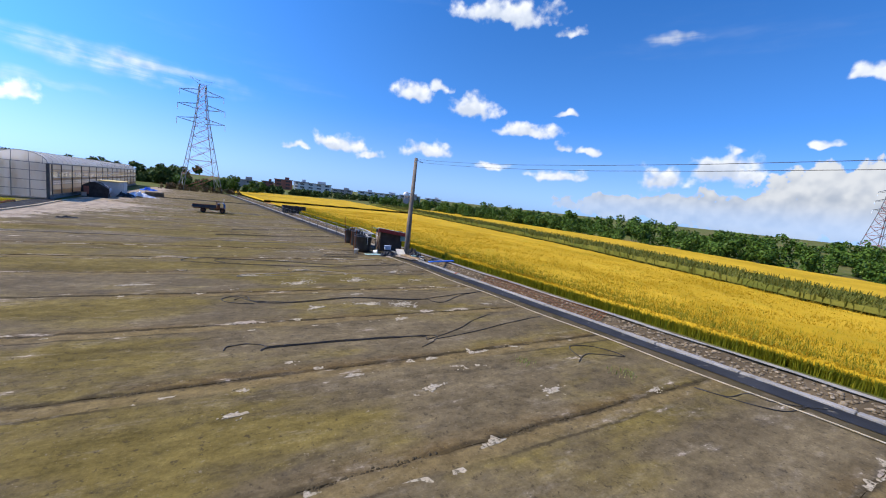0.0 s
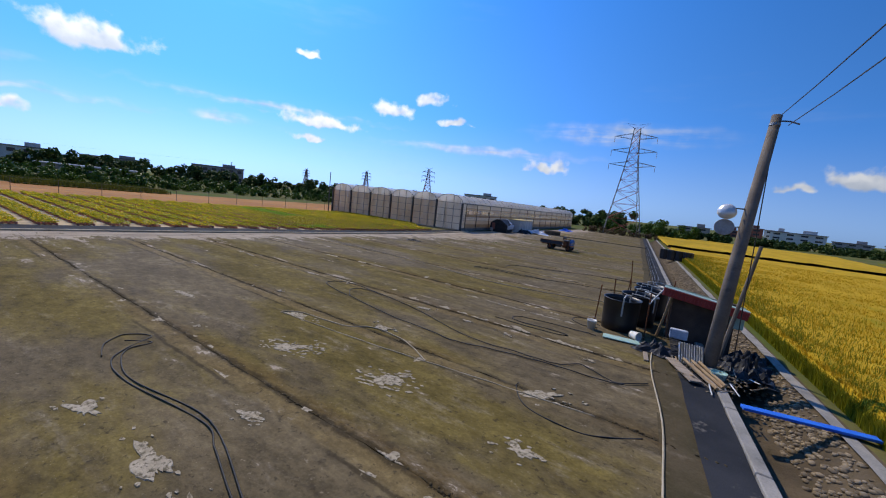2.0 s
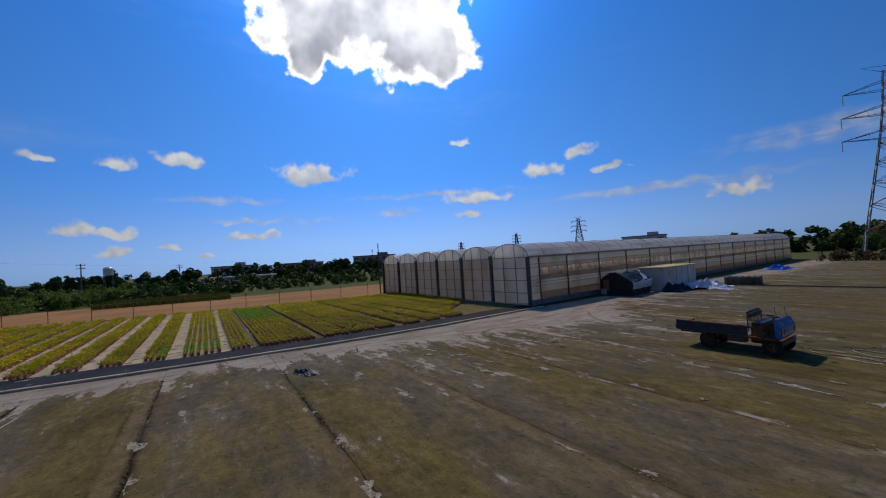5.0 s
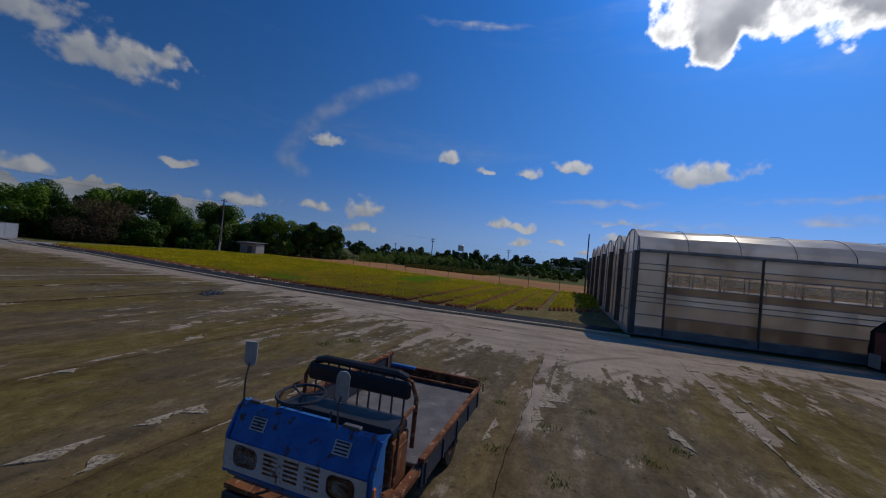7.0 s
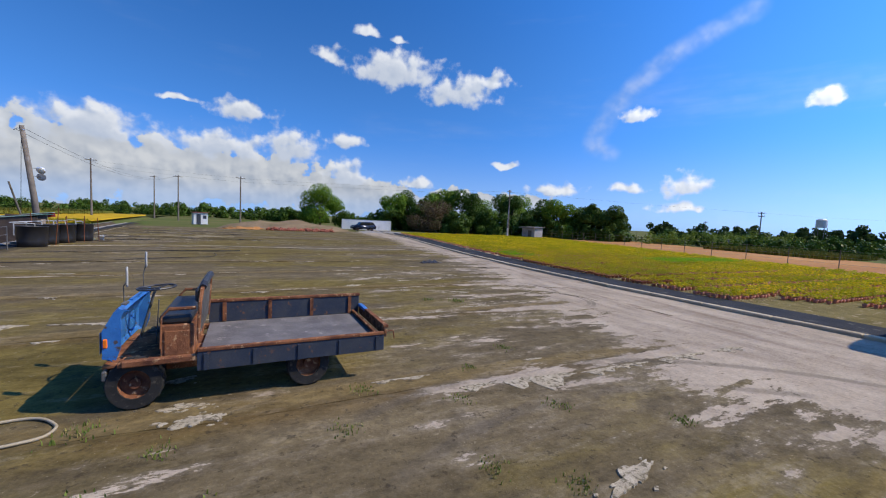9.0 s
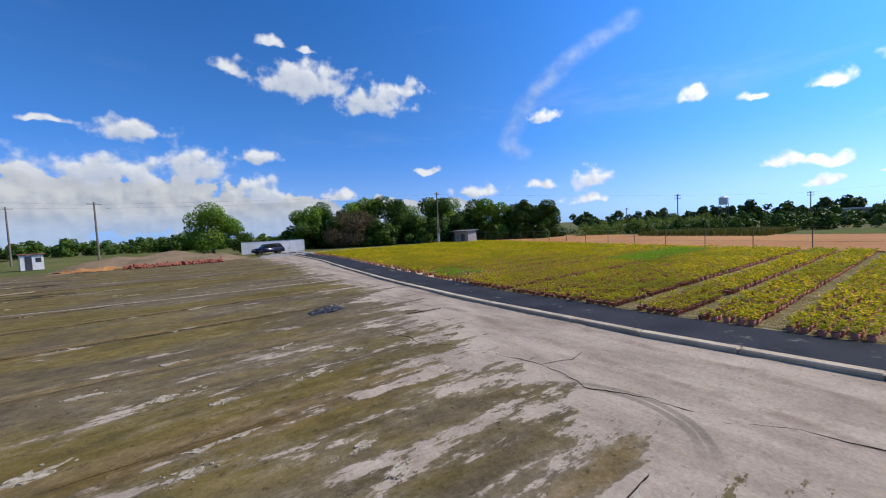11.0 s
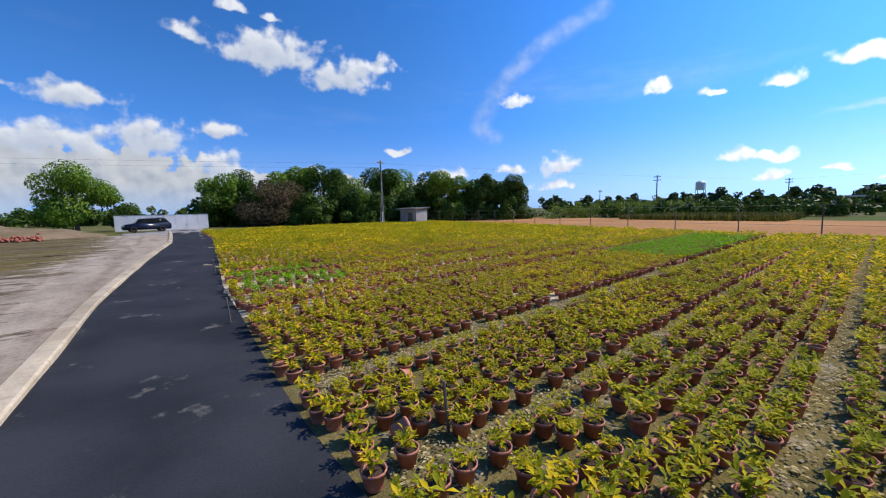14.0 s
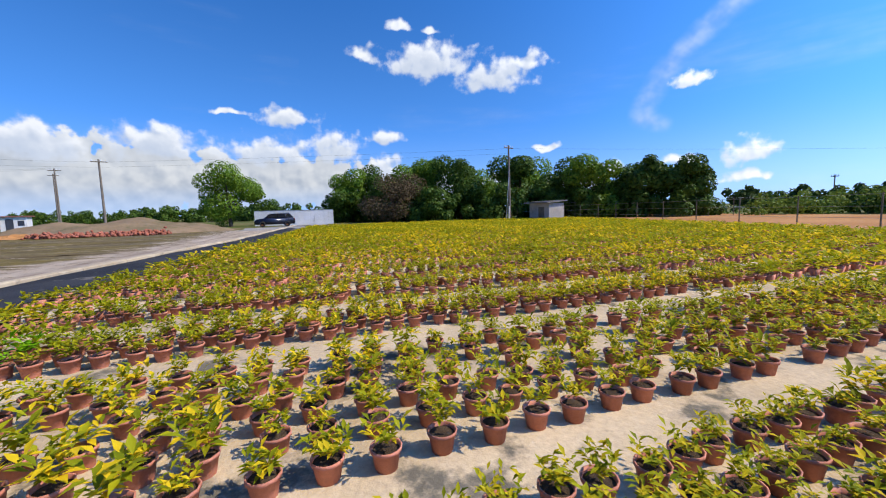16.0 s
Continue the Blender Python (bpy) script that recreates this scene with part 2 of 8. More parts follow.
def surface(name, c1, c2, scale=3.0, rough=0.8, bump=0.2, fine=40.0, metal=0.0, dirt=None, dirt_at=(0.55, 0.75), spread=0.0, alpha=None, stretch=None):
    """A surface in two tones with fine grain, relief, and stains where dirt is given. spread: how far repeats differ in value."""
    m, n, b = principled(name)
    co = n.add("ShaderNodeTexCoord").outputs["Object"]
    if stretch:
        co = n.vec("MULTIPLY", co, stretch)
    big, grain = n.noise(co, scale, 4.0), n.noise(co, fine, 4.0, 0.65)
    col = n.mix(n.step(big, 0.32, 0.68), c1, c2)
    col = n.mix(0.55, col, n.mix(grain, (0.45, 0.45, 0.45), (1.5, 1.5, 1.5)), "MULTIPLY")
    if dirt:
        col = n.mix(n.step(n.noise(co, scale * 2.3, 6.0, 0.65), *dirt_at), col, dirt)
    if spread:
        rnd = n.add("ShaderNodeObjectInfo").outputs["Random"]
        k = n.math("ADD", 1 - spread, n.math("MULTIPLY", rnd, 2 * spread))
        cc = n.add("ShaderNodeCombineXYZ")
        for s in cc.inputs:
            n.t.links.new(k, s)
        col = n.mix(1.0, col, cc.outputs[0], "MULTIPLY")
    n.t.links.new(col, b.inputs["Base Color"])
    n.t.links.new(n.math("ADD", rough - 0.12, n.math("MULTIPLY", big, 0.24), clamp=True), b.inputs["Roughness"])
    b.inputs["Metallic"].default_value = metal
    b.inputs["Specular IOR Level"].default_value = 0.5 if metal or rough < 0.5 else 0.05 if rough > 0.82 else 0.2
    if bump:
        bp = n.add("ShaderNodeBump")
        bp.inputs["Strength"].default_value, bp.inputs["Distance"].default_value = bump, 0.02
        n.t.links.new(grain, bp.inputs["Height"])
        n.t.links.new(bp.outputs[0], b.inputs["Normal"])
    return m


def leafy(name, dark, light, tip=None, share=0.35, gloss=0.5, translucent=0.25):
    """Leaves: each island of a mesh takes its own tone between dark and light, some of them that of tip."""
    m, n, b = principled(name)
    g = n.add("ShaderNodeNewGeometry").outputs["Random Per Island"]
    co = n.add("ShaderNodeTexCoord").outputs["Object"]
    col = n.mix(g, dark, light)
    col = n.mix(n.math("MULTIPLY", n.step(n.noise(co, 0.9, 2.0), 0.35, 0.7), 0.5), col, n.mix(0.5, dark, light))
    if tip:
        k = n.math("FRACT", n.math("MULTIPLY", g, 17.31))
        col = n.mix(n.math("MULTIPLY", n.step(k, 1 - share - 0.06, 1 - share + 0.06), n.step(n.noise(co, 0.35, 2.0), 0.3, 0.6)), col, tip)
    n.t.links.new(col, b.inputs["Base Color"])
    b.inputs["Roughness"].default_value = gloss
    b.inputs["Specular IOR Level"].default_value = 0.1
    tr = n.add("ShaderNodeBsdfTranslucent")
    n.t.links.new(col, tr.inputs[0])
    ms = n.add("ShaderNodeMixShader")
    ms.inputs[0].default_value = translucent
    n.t.links.new(b.outputs[0], ms.inputs[1])
    n.t.links.new(tr.outputs[0], ms.inputs[2])
    n.t.links.new(ms.outputs[0], n.t.nodes["Material Output"].inputs[0])
    return m


JOINT, JOINT0 = 3.20, 28.9
NARROW, NARROW_K = 28.9, 1.077       # south of this line the strips were poured a little narrower


def joint_y(k):
    """Where the joint of that number runs."""
    y = JOINT0 + k * JOINT
    return y if y > NARROW else NARROW - (NARROW - y) / NARROW_K


def yard_concrete():
    m, n, b = principled("yard_concrete")
    co = n.add("ShaderNodeTexCoord").outputs["Object"]
    sp = n.add("ShaderNodeSeparateXYZ")
    n.t.links.new(co, sp.inputs[0])
    x, y = sp.outputs[0], sp.outputs[1]
    long_co = n.vec("MULTIPLY", co, (0.35, 1.0, 1.0))
    broad, mid, fine = n.noise(long_co, 0.30, 4.0), n.noise(co, 1.7, 6.0, 0.65), n.noise(co, 22.0, 5.0, 0.7)
    wob = n.math("MULTIPLY", n.math("SUBTRACT", n.noise(co, 0.8, 3.0), 0.5), 0.10)
    evened = n.math("SUBTRACT", y, n.math("MULTIPLY", n.math("MAXIMUM", n.math("SUBTRACT", NARROW, y), 0.0), NARROW_K - 1.0))
    fr = n.math("FRACT", n.math("ADD", n.math("DIVIDE", n.math("ADD", n.math("SUBTRACT", evened, JOINT0), wob), JOINT), 40.5))
    away = n.math("MULTIPLY", n.math("ABSOLUTE", n.math("SUBTRACT", fr, 0.5)), JOINT)
    side = n.math("MULTIPLY", n.math("SUBTRACT", fr, 0.5), JOINT)
    patch = n.noise(n.vec("MULTIPLY", co, (0.4, 1.0, 1.0)), 0.95, 9.0, 0.70)
    grey = n.mix(n.step(patch, 0.34, 0.66), (0.086, 0.067, 0.037), (0.148, 0.116, 0.065))
    algae = n.mix(n.step(patch, 0.34, 0.66), (0.086, 0.066, 0.018), (0.146, 0.112, 0.032))
    col = n.mix(n.math("MULTIPLY", n.step(n.math("ADD", n.math("SUBTRACT", broad, n.math("ADD", n.math("MULTIPLY", n.ramp(x, 3.0, 13.0), 0.09), n.math("MULTIPLY", n.ramp(y, 35.0, 47.0), 0.03))), n.math("MULTIPLY", n.math("SUBTRACT", patch, 0.5), 0.45)), 0.41, 0.56), 0.92), grey, algae)
    rusty = n.math("MULTIPLY", n.step(n.math("ADD", away, n.math("MULTIPLY", mid, 0.35)), 0.66, 0.18), n.step(n.noise(long_co, 0.5, 3.0), 0.38, 0.60))
    col = n.mix(n.math("MULTIPLY", rusty, 0.75), col, (0.100, 0.064, 0.022))
    ochre = n.math("MULTIPLY", n.step(n.math("ABSOLUTE", n.math("ADD", side, n.math("ADD", 0.20, n.math("MULTIPLY", n.math("SUBTRACT", mid, 0.5), 0.25)))), 0.24, 0.10), n.step(n.noise(long_co, 0.33, 3.0), 0.28, 0.46))
    col = n.mix(n.math("MULTIPLY", ochre, 0.85), col, n.mix(mid, (0.110, 0.078, 0.030), (0.185, 0.140, 0.066)))
    stain = n.step(n.noise(n.vec("MULTIPLY", co, (0.7, 1.0, 1.0)), 1.25, 9.0, 0.72), 0.56, 0.62)
    col = n.mix(n.math("MULTIPLY", stain, 0.32), col, (0.045, 0.038, 0.028))
    seam = n.math("MULTIPLY", n.step(n.math("ADD", away, n.math("MULTIPLY", n.math("SUBTRACT", n.noise(co, 5.0, 5.0, 0.7), 0.5), 0.26)), 0.13, 0.03), n.step(n.noise(long_co, 0.9, 3.0), 0.30, 0.50))
    seam = n.math("MULTIPLY", seam, n.math("SUBTRACT", 1.0, n.math("MULTIPLY", n.step(y, 33.0, 40.0), 0.75)))
    col = n.mix(n.math("MULTIPLY", seam, 0.75), col, (0.036, 0.028, 0.015))
    twin = n.math("MULTIPLY", n.step(n.math("ABSOLUTE", n.math("ADD", side, n.math("ADD", 0.43, n.math("MULTIPLY", n.math("SUBTRACT", n.noise(co, 5.0, 5.0, 0.7), 0.5), 0.12)))), 0.055, 0.015), n.step(n.noise(long_co, 0.7, 3.0), 0.46, 0.58))
    col = n.mix(n.math("MULTIPLY", twin, n.math("MULTIPLY", n.step(y, 36.0, 30.0), 0.7)), col, (0.040, 0.031, 0.017))
    # pale worn skin: flakes in rows beside the joints, closed towards the kerb and before the greenhouse
    grit = n.noise(n.vec("MULTIPLY", co, (0.75, 1.2, 1.0)), 4.0, 9.0, 0.74)
    skin = n.noise(n.vec("MULTIPLY", co, (0.34, 1.25, 1.0)), 1.5, 10.0, 0.70)
    edge = n.math("ADD", x, n.math("MULTIPLY", n.math("SUBTRACT", y, 40.0), -0.08))
    bound = -8.2
    for ya, yb, dx in ((17.0, 29.0, 1.6), (29.0, 36.5, 0.4), (36.5, 40.0, 0.9), (40.0, 46.0, 1.6), (46.0, 49.8, 0.9), (50.4, 53.0, -2.8)):
        bound = n.math("ADD", bound, n.math("MULTIPLY", n.ramp(y, ya, yb), dx))
    inside = n.math("ADD", n.math("SUBTRACT", bound, x), n.math("MULTIPLY", n.math("SUBTRACT", n.noise(n.vec("MULTIPLY", co, (0.10, 0.9, 1)), 1.0, 4.0), 0.5), 3.0))
    north = n.step(y, 34.0, 41.0)
    lean = n.math("ADD", n.math("MULTIPLY", n.step(inside, -1.0, 3.2), 0.30), n.math("MULTIPLY", n.step(inside, -8.5, -0.3), n.math("ADD", 0.020, n.math("MULTIPLY", north, 0.070))))
    chain = n.step(n.noise(n.vec("MULTIPLY", co, (0.30, 0.05, 0)), 1.0, 3.0), 0.42, 0.60)
    ribbon = n.math("MULTIPLY", n.step(n.math("ABSOLUTE", n.math("SUBTRACT", side, n.math("ADD", 0.03, n.math("MULTIPLY", mid, 0.2)))), 0.20, 0.05), n.math("MULTIPLY", chain, n.math("ADD", 0.10, n.math("MULTIPLY", n.math("MULTIPLY", n.step(y, 38.0, 46.0), n.step(x, 1.5, -0.5)), 0.16))))
    level = n.math("ADD", n.math("ADD", skin, n.math("MULTIPLY", n.math("SUBTRACT", grit, 0.5), 0.34)), n.math("ADD", lean, ribbon))
    pale = n.step(level, 0.650, 0.676)
    pale_col = n.mix(n.step(n.noise(n.vec("MULTIPLY", co, (1.0, 0.35, 1.0)), 1.3, 9.0, 0.68), 0.30, 0.70), (0.228, 0.184, 0.136), (0.385, 0.320, 0.240))
    dusty = n.math("MULTIPLY", n.step(n.math("ADD", level, n.math("MULTIPLY", n.math("SUBTRACT", patch, 0.5), 0.3)), 0.54, 0.70), 0.50)
    col = n.mix(dusty, col, n.mix(patch, (0.150, 0.126, 0.094), (0.215, 0.182, 0.138)))
    col = n.mix(pale, col, pale_col)
    # tyre tracks along the apron
    tr = n.math("ADD", edge, n.math("MULTIPLY", n.noise(n.vec("MULTIPLY", co, (0, 0.12, 0)), 1.0, 2.0), 2.0))
    for off in (6.2, 7.3):
        rut = n.math("MULTIPLY", n.step(n.math("ABSOLUTE", n.math("ADD", tr, off)), 0.18, 0.04), n.step(mid, 0.35, 0.6))
        col = n.mix(n.math("MULTIPLY", rut, 0.65), col, (0.175, 0.128, 0.092))
    # turning marks where vehicles swing round before the greenhouse
    for cx, cy, rad in ((-1.0, 53.5, 4.6), (-1.0, 53.5, 5.5), (-4.75, 44.15, 1.10), (-4.75, 44.15, 1.22)):
        q = n.vec("LENGTH", n.vec("MULTIPLY", n.vec("SUBTRACT", co, (cx, cy, 0)), (1, 1, 0)))
        ring = n.math("MULTIPLY", n.step(n.math("ABSOLUTE", n.math("SUBTRACT", q, rad)), 0.13 if rad > 2 else 0.06, 0.03), n.step(n.noise(co, 0.5, 3.0), 0.46, 0.56) if rad > 2 else n.step(x, -5.0, -5.6))
        col = n.mix(n.math("MULTIPLY", ring, 0.5), col, (0.10, 0.085, 0.065))
    col = n.mix(n.math("SUBTRACT", 0.95, n.math("MULTIPLY", pale, 0.72)), col, n.mix(n.step(grit, 0.30, 0.70), (0.70, 0.69, 0.67), (1.32, 1.31, 1.29)), "MULTIPLY")
    speck = n.noise(co, 7.5, 9.0, 0.75)
    col = n.mix(n.math("MULTIPLY", n.step(speck, 0.57, 0.62), n.math("SUBTRACT", 0.68, n.math("MULTIPLY", pale, 0.40))), col, (0.042, 0.033, 0.020))
    col = n.mix(n.math("MULTIPLY", n.step(speck, 0.385, 0.345), 0.55), col, (0.26, 0.215, 0.15))
    chip = n.noise(co, 46.0, 4.0, 0.7)
    col = n.mix(n.math("MULTIPLY", n.step(chip, 0.66, 0.70), 0.6), col, (0.33, 0.28, 0.20))
    col = n.mix(n.math("MULTIPLY", n.step(chip, 0.34, 0.30), 0.6), col, (0.030, 0.024, 0.016))
    col = n.mix(0.75, col, n.mix(fine, (0.42, 0.42, 0.42), (1.58, 1.56, 1.54)), "MULTIPLY")
    n.t.links.new(col, b.inputs["Base Color"])
    n.t.links.new(n.math("SUBTRACT", 0.95, n.math("MULTIPLY", n.step(broad, 0.60, 0.42), 0.15)), b.inputs["Roughness"])
    b.inputs["Specular IOR Level"].default_value = 0.06
    bp = n.add("ShaderNodeBump")
    bp.inputs["Strength"].default_value, bp.inputs["Distance"].default_value = 0.6, 0.025
    n.t.links.new(n.math("ADD", n.math("MULTIPLY", fine, 0.5), mid), bp.inputs["Height"])
    n.t.links.new(bp.outputs[0], b.inputs["Normal"])
    return m


def sheeting(name, tint, mixing=0.5, rough=0.35):
    """Hazy greenhouse film: lets light through and scatters it, streaked with dust."""
    m, n, b = principled(name)
    co = n.add("ShaderNodeTexCoord").outputs["Object"]
    dust = n.step(n.noise(n.vec("MULTIPLY", co, (1.0, 1.0, 0.35)), 1.3, 6.0, 0.65), 0.30, 0.75)
    col = n.mix(dust, tint, (tint[0] * 0.72, tint[1] * 0.66, tint[2] * 0.56))
    n.t.links.new(col, b.inputs["Base Color"])
    b.inputs["Roughness"].default_value = rough
    tl = n.add("ShaderNodeBsdfTranslucent")
    n.t.links.new(col, tl.inputs[0])
    clear = n.add("ShaderNodeBsdfTransparent")
    a, c = n.add("ShaderNodeMixShader"), n.add("ShaderNodeMixShader")
    a.inputs[0].default_value = 0.58
    n.t.links.new(b.outputs[0], a.inputs[1])
    n.t.links.new(tl.outputs[0], a.inputs[2])
    n.t.links.new(n.math("ADD", mixing, n.math("MULTIPLY", n.math("SUBTRACT", 0.5, dust), 0.25), clamp=True), c.inputs[0])
    n.t.links.new(a.outputs[0], c.inputs[1])
    n.t.links.new(clear.outputs[0], c.inputs[2])
    n.t.links.new(c.outputs[0], n.t.nodes["Material Output"].inputs[0])
    return m


MAT = dict(
    yard=yard_concrete(),
    soil=surface("soil", (0.125, 0.110, 0.040), (0.075, 0.100, 0.022), 0.08, 0.95, 0.5, 9.0, dirt=(0.07, 0.085, 0.03)),
    earth=surface("damp_earth", (0.085, 0.066, 0.038), (0.058, 0.048, 0.025), 1.2, 0.95, 0.5, 25.0, dirt=(0.16, 0.13, 0.09)),
    clay=surface("ploughed_clay", (0.31, 0.150, 0.056), (0.39, 0.205, 0.082), 0.10, 0.95, 0.5, 6.0, dirt=(0.27, 0.17, 0.09)),
    sand=surface("silted_matting", (0.51, 0.400, 0.255), (0.37, 0.290, 0.185), 0.9, 0.95, 0.4, 30.0, dirt=(0.13, 0.115, 0.085), dirt_at=(0.52, 0.64)),
    gravel=surface("mossy_gravel", (0.172, 0.140, 0.056), (0.118, 0.097, 0.036), 1.6, 0.95, 1.0, 26.0, dirt=(0.29, 0.24, 0.155), dirt_at=(0.56, 0.66)),
    membrane=surface("black_weed_mat", (0.022, 0.024, 0.028), (0.038, 0.040, 0.045), 0.7, 0.85, 0.25, 60.0, dirt=(0.12, 0.11, 0.095), dirt_at=(0.60, 0.68)),
    kerb=surface("kerb_concrete", (0.47, 0.39, 0.27), (0.35, 0.285, 0.195), 1.4, 0.9, 0.4, 30.0, dirt=(0.18, 0.155, 0.115), spread=0.1),
    rubble=leafy("river_stone", (0.085, 0.066, 0.044), (0.27, 0.215, 0.145), None, 0, 0.9, 0.0),
    bank=surface("brown_mortar_bank", (0.105, 0.080, 0.050), (0.065, 0.050, 0.032), 1.4, 0.95, 0.6, 22.0, dirt=(0.045, 0.040, 0.022)),
    pebble=leafy("pale_pebbles", (0.15, 0.125, 0.08), (0.36, 0.31, 0.22), None, 0, 0.9, 0.0),
    concrete=surface("grey_concrete", (0.30, 0.28, 0.25), (0.21, 0.20, 0.18), 1.5, 0.9, 0.4, 30.0, dirt=(0.12, 0.11, 0.095)),
    rice=leafy("ripe_rice", (0.37, 0.240, 0.012), (0.54, 0.345, 0.022), None, 0.22, 0.6, 0.5),
    rice_green=leafy("green_rice_blades", (0.10, 0.13, 0.010), (0.30, 0.27, 0.018), None, 0, 0.55, 0.45),
    crop=leafy("green_crop", (0.060, 0.075, 0.012), (0.14, 0.135, 0.022), (0.20, 0.17, 0.03), 0.15, 0.6, 0.25),
    rice_floor=surface("ripe_rice_canopy", (0.36, 0.230, 0.012), (0.47, 0.300, 0.022), 0.35, 0.9, 1.0, 18.0, dirt=(0.24, 0.205, 0.015), stretch=(1.0, 0.5, 1.0)),
    crop_floor=surface("green_crop_canopy", (0.075, 0.085, 0.014), (0.13, 0.120, 0.020), 0.5, 0.9, 1.0, 9.0),
    leaf=leafy("tree_leaves", (0.020, 0.050, 0.008), (0.095, 0.160, 0.020), None, 0, 0.5, 0.22),
    leaf_light=leafy("bright_tree_leaves", (0.060, 0.130, 0.012), (0.20, 0.31, 0.03), None, 0, 0.5, 0.3),
    leaf_dry=leafy("dry_brown_leaves", (0.070, 0.055, 0.028), (0.15, 0.105, 0.055), None, 0, 0.7, 0.2),
    leaf_far=leafy("distant_leaves", (0.026, 0.050, 0.014), (0.075, 0.115, 0.028), None, 0, 0.7, 0.2),
    reed=leafy("tall_reeds", (0.10, 0.15, 0.02), (0.20, 0.26, 0.04), None, 0, 0.6, 0.3),
    potted=leafy("potted_plant_leaves", (0.145, 0.180, 0.006), (0.40, 0.390, 0.011), (0.72, 0.51, 0.015), 0.37, 0.6, 0.42),
    litter=leafy("fallen_leaves", (0.18, 0.135, 0.06), (0.54, 0.44, 0.22), (0.09, 0.065, 0.035), 0.3, 0.8, 0.1),
    crumb=surface("soil_crumbs", (0.062, 0.048, 0.026), (0.036, 0.028, 0.016), 3.0, 0.95, 0.3, 30.0, spread=0.2),
    bright=leafy("fresh_green_leaves", (0.12, 0.28, 0.004), (0.25, 0.45, 0.006), None, 0.3, 0.6, 0.4),
    terracotta=surface("terracotta_plastic", (0.46, 0.185, 0.125), (0.38, 0.145, 0.098), 14.0, 0.6, 0.1, 60.0, dirt=(0.33, 0.20, 0.145), dirt_at=(0.60, 0.8), spread=0.2),
    compost=surface("potting_compost", (0.045, 0.032, 0.022), (0.085, 0.060, 0.040), 20.0, 0.95, 0.6, 90.0),
    bark=surface("bark", (0.12, 0.095, 0.07), (0.07, 0.055, 0.04), 4.0, 0.95, 0.6, 25.0),
    film_wall=sheeting("dusty_wall_film", (0.80, 0.71, 0.58), 0.24),
    film_roof=sheeting("white_roof_film", (0.93, 0.91, 0.86), 0.12, 0.30),
    film_brown=sheeting("stained_wall_film", (0.52, 0.42, 0.30), 0.14),
    film_band=sheeting("net_band", (0.55, 0.50, 0.43), 0.75, 0.6),
    steel=surface("galvanised_steel", (0.34, 0.35, 0.36), (0.24, 0.25, 0.26), 2.0, 0.5, 0.1, 40.0, 0.6, dirt=(0.16, 0.13, 0.11)),
    steel_dark=surface("weathered_steel_post", (0.12, 0.115, 0.105), (0.08, 0.075, 0.07), 2.0, 0.6, 0.1, 40.0, 0.3),
    mast=surface("galvanised_mast", (0.20, 0.205, 0.21), (0.15, 0.155, 0.16), 0.5, 0.6, 0.0, 10.0, 0.2),
    mast_red=surface("red_mast_paint", (0.33, 0.085, 0.065), (0.27, 0.07, 0.055), 0.5, 0.6, 0.0, 10.0),
)


# ---- shaping helpers ----
def part(name, bm, material, parent=None, label="", smooth=False):
    me = bpy.data.meshes.new(name)
    bm.to_mesh(me)
    bm.free()
    me.materials.append(material if not isinstance(material, str) else MAT[material])
    if smooth:
        for p in me.polygons:
            p.use_smooth = True
    ob = new(name, me)
    if parent is not None:
        ob.parent = parent
    if label:
        ob["label"] = label
    return ob


def thing(name, label, category, at=(0, 0, 0), rz=0.0, group="", kind=""):
    ob = new(name)
    ob.matrix_world = pose(*at, 0, 0, rz)
    return tagged(ob, label, category, group, kind)


def box(bm, c, s, rz=0.0, bevel=0.0, m=None):
    mat = Matrix.Translation(c) @ Matrix.Rotation(radians(rz), 4, "Z") @ Matrix.Diagonal((*s, 1))
    if m is not None:
        mat = m @ mat
    r = bmesh.ops.create_cube(bm, size=1.0, matrix=mat)
    if bevel:
        es = list({e for v in r["verts"] for e in v.link_edges})
        bmesh.ops.bevel(bm, geom=es, offset=bevel, segments=1, affect="EDGES")
    return bm


def boxed(c, s, rz=0.0, bevel=0.0):
    return box(bmesh.new(), c, s, rz, bevel)


def tube(bm, pts, radii, sides=8, cap=True):
    """A tube along points, with a radius at each."""
    pts = [Vector(p) for p in pts]
    if isinstance(radii, (int, float)):
        radii = [radii] * len(pts)
    rings = []
    ref = None
    for i, p in enumerate(pts):
        d = (pts[min(i + 1, len(pts) - 1)] - pts[max(i - 1, 0)]).normalized()
        if ref is None:
            ref = d.orthogonal().normalized()
        ref = (ref - d * ref.dot(d)).normalized()
        s = d.cross(ref)
        rings.append([bm.verts.new(p + (ref * math.cos(a) + s * math.sin(a)) * radii[i]) for a in (2 * math.pi * k / sides for k in range(sides))])
    for a, b in zip(rings, rings[1:]):
        for k in range(sides):
            bm.faces.new((a[k], a[(k + 1) % sides], b[(k + 1) % sides], b[k]))
    if cap:
        bm.faces.new(rings[0][::-1])
        bm.faces.new(rings[-1])
    return bm


def tubed(pts, radii, sides=8):
    return tube(bmesh.new(), pts, radii, sides)


def lathe(bm, profile, sides=16, centre=(0, 0, 0)):
    """Turns a profile of (radius, z) about the z axis."""
    rings = [[bm.verts.new((centre[0] + r * math.cos(2 * math.pi * k / sides), centre[1] + r * math.sin(2 * math.pi * k / sides), centre[2] + z)) for k in range(sides)] for r, z in profile]
    for a, b in zip(rings, rings[1:]):
        for k in range(sides):
            bm.faces.new((a[k], a[(k + 1) % sides], b[(k + 1) % sides], b[k]))
    return bm


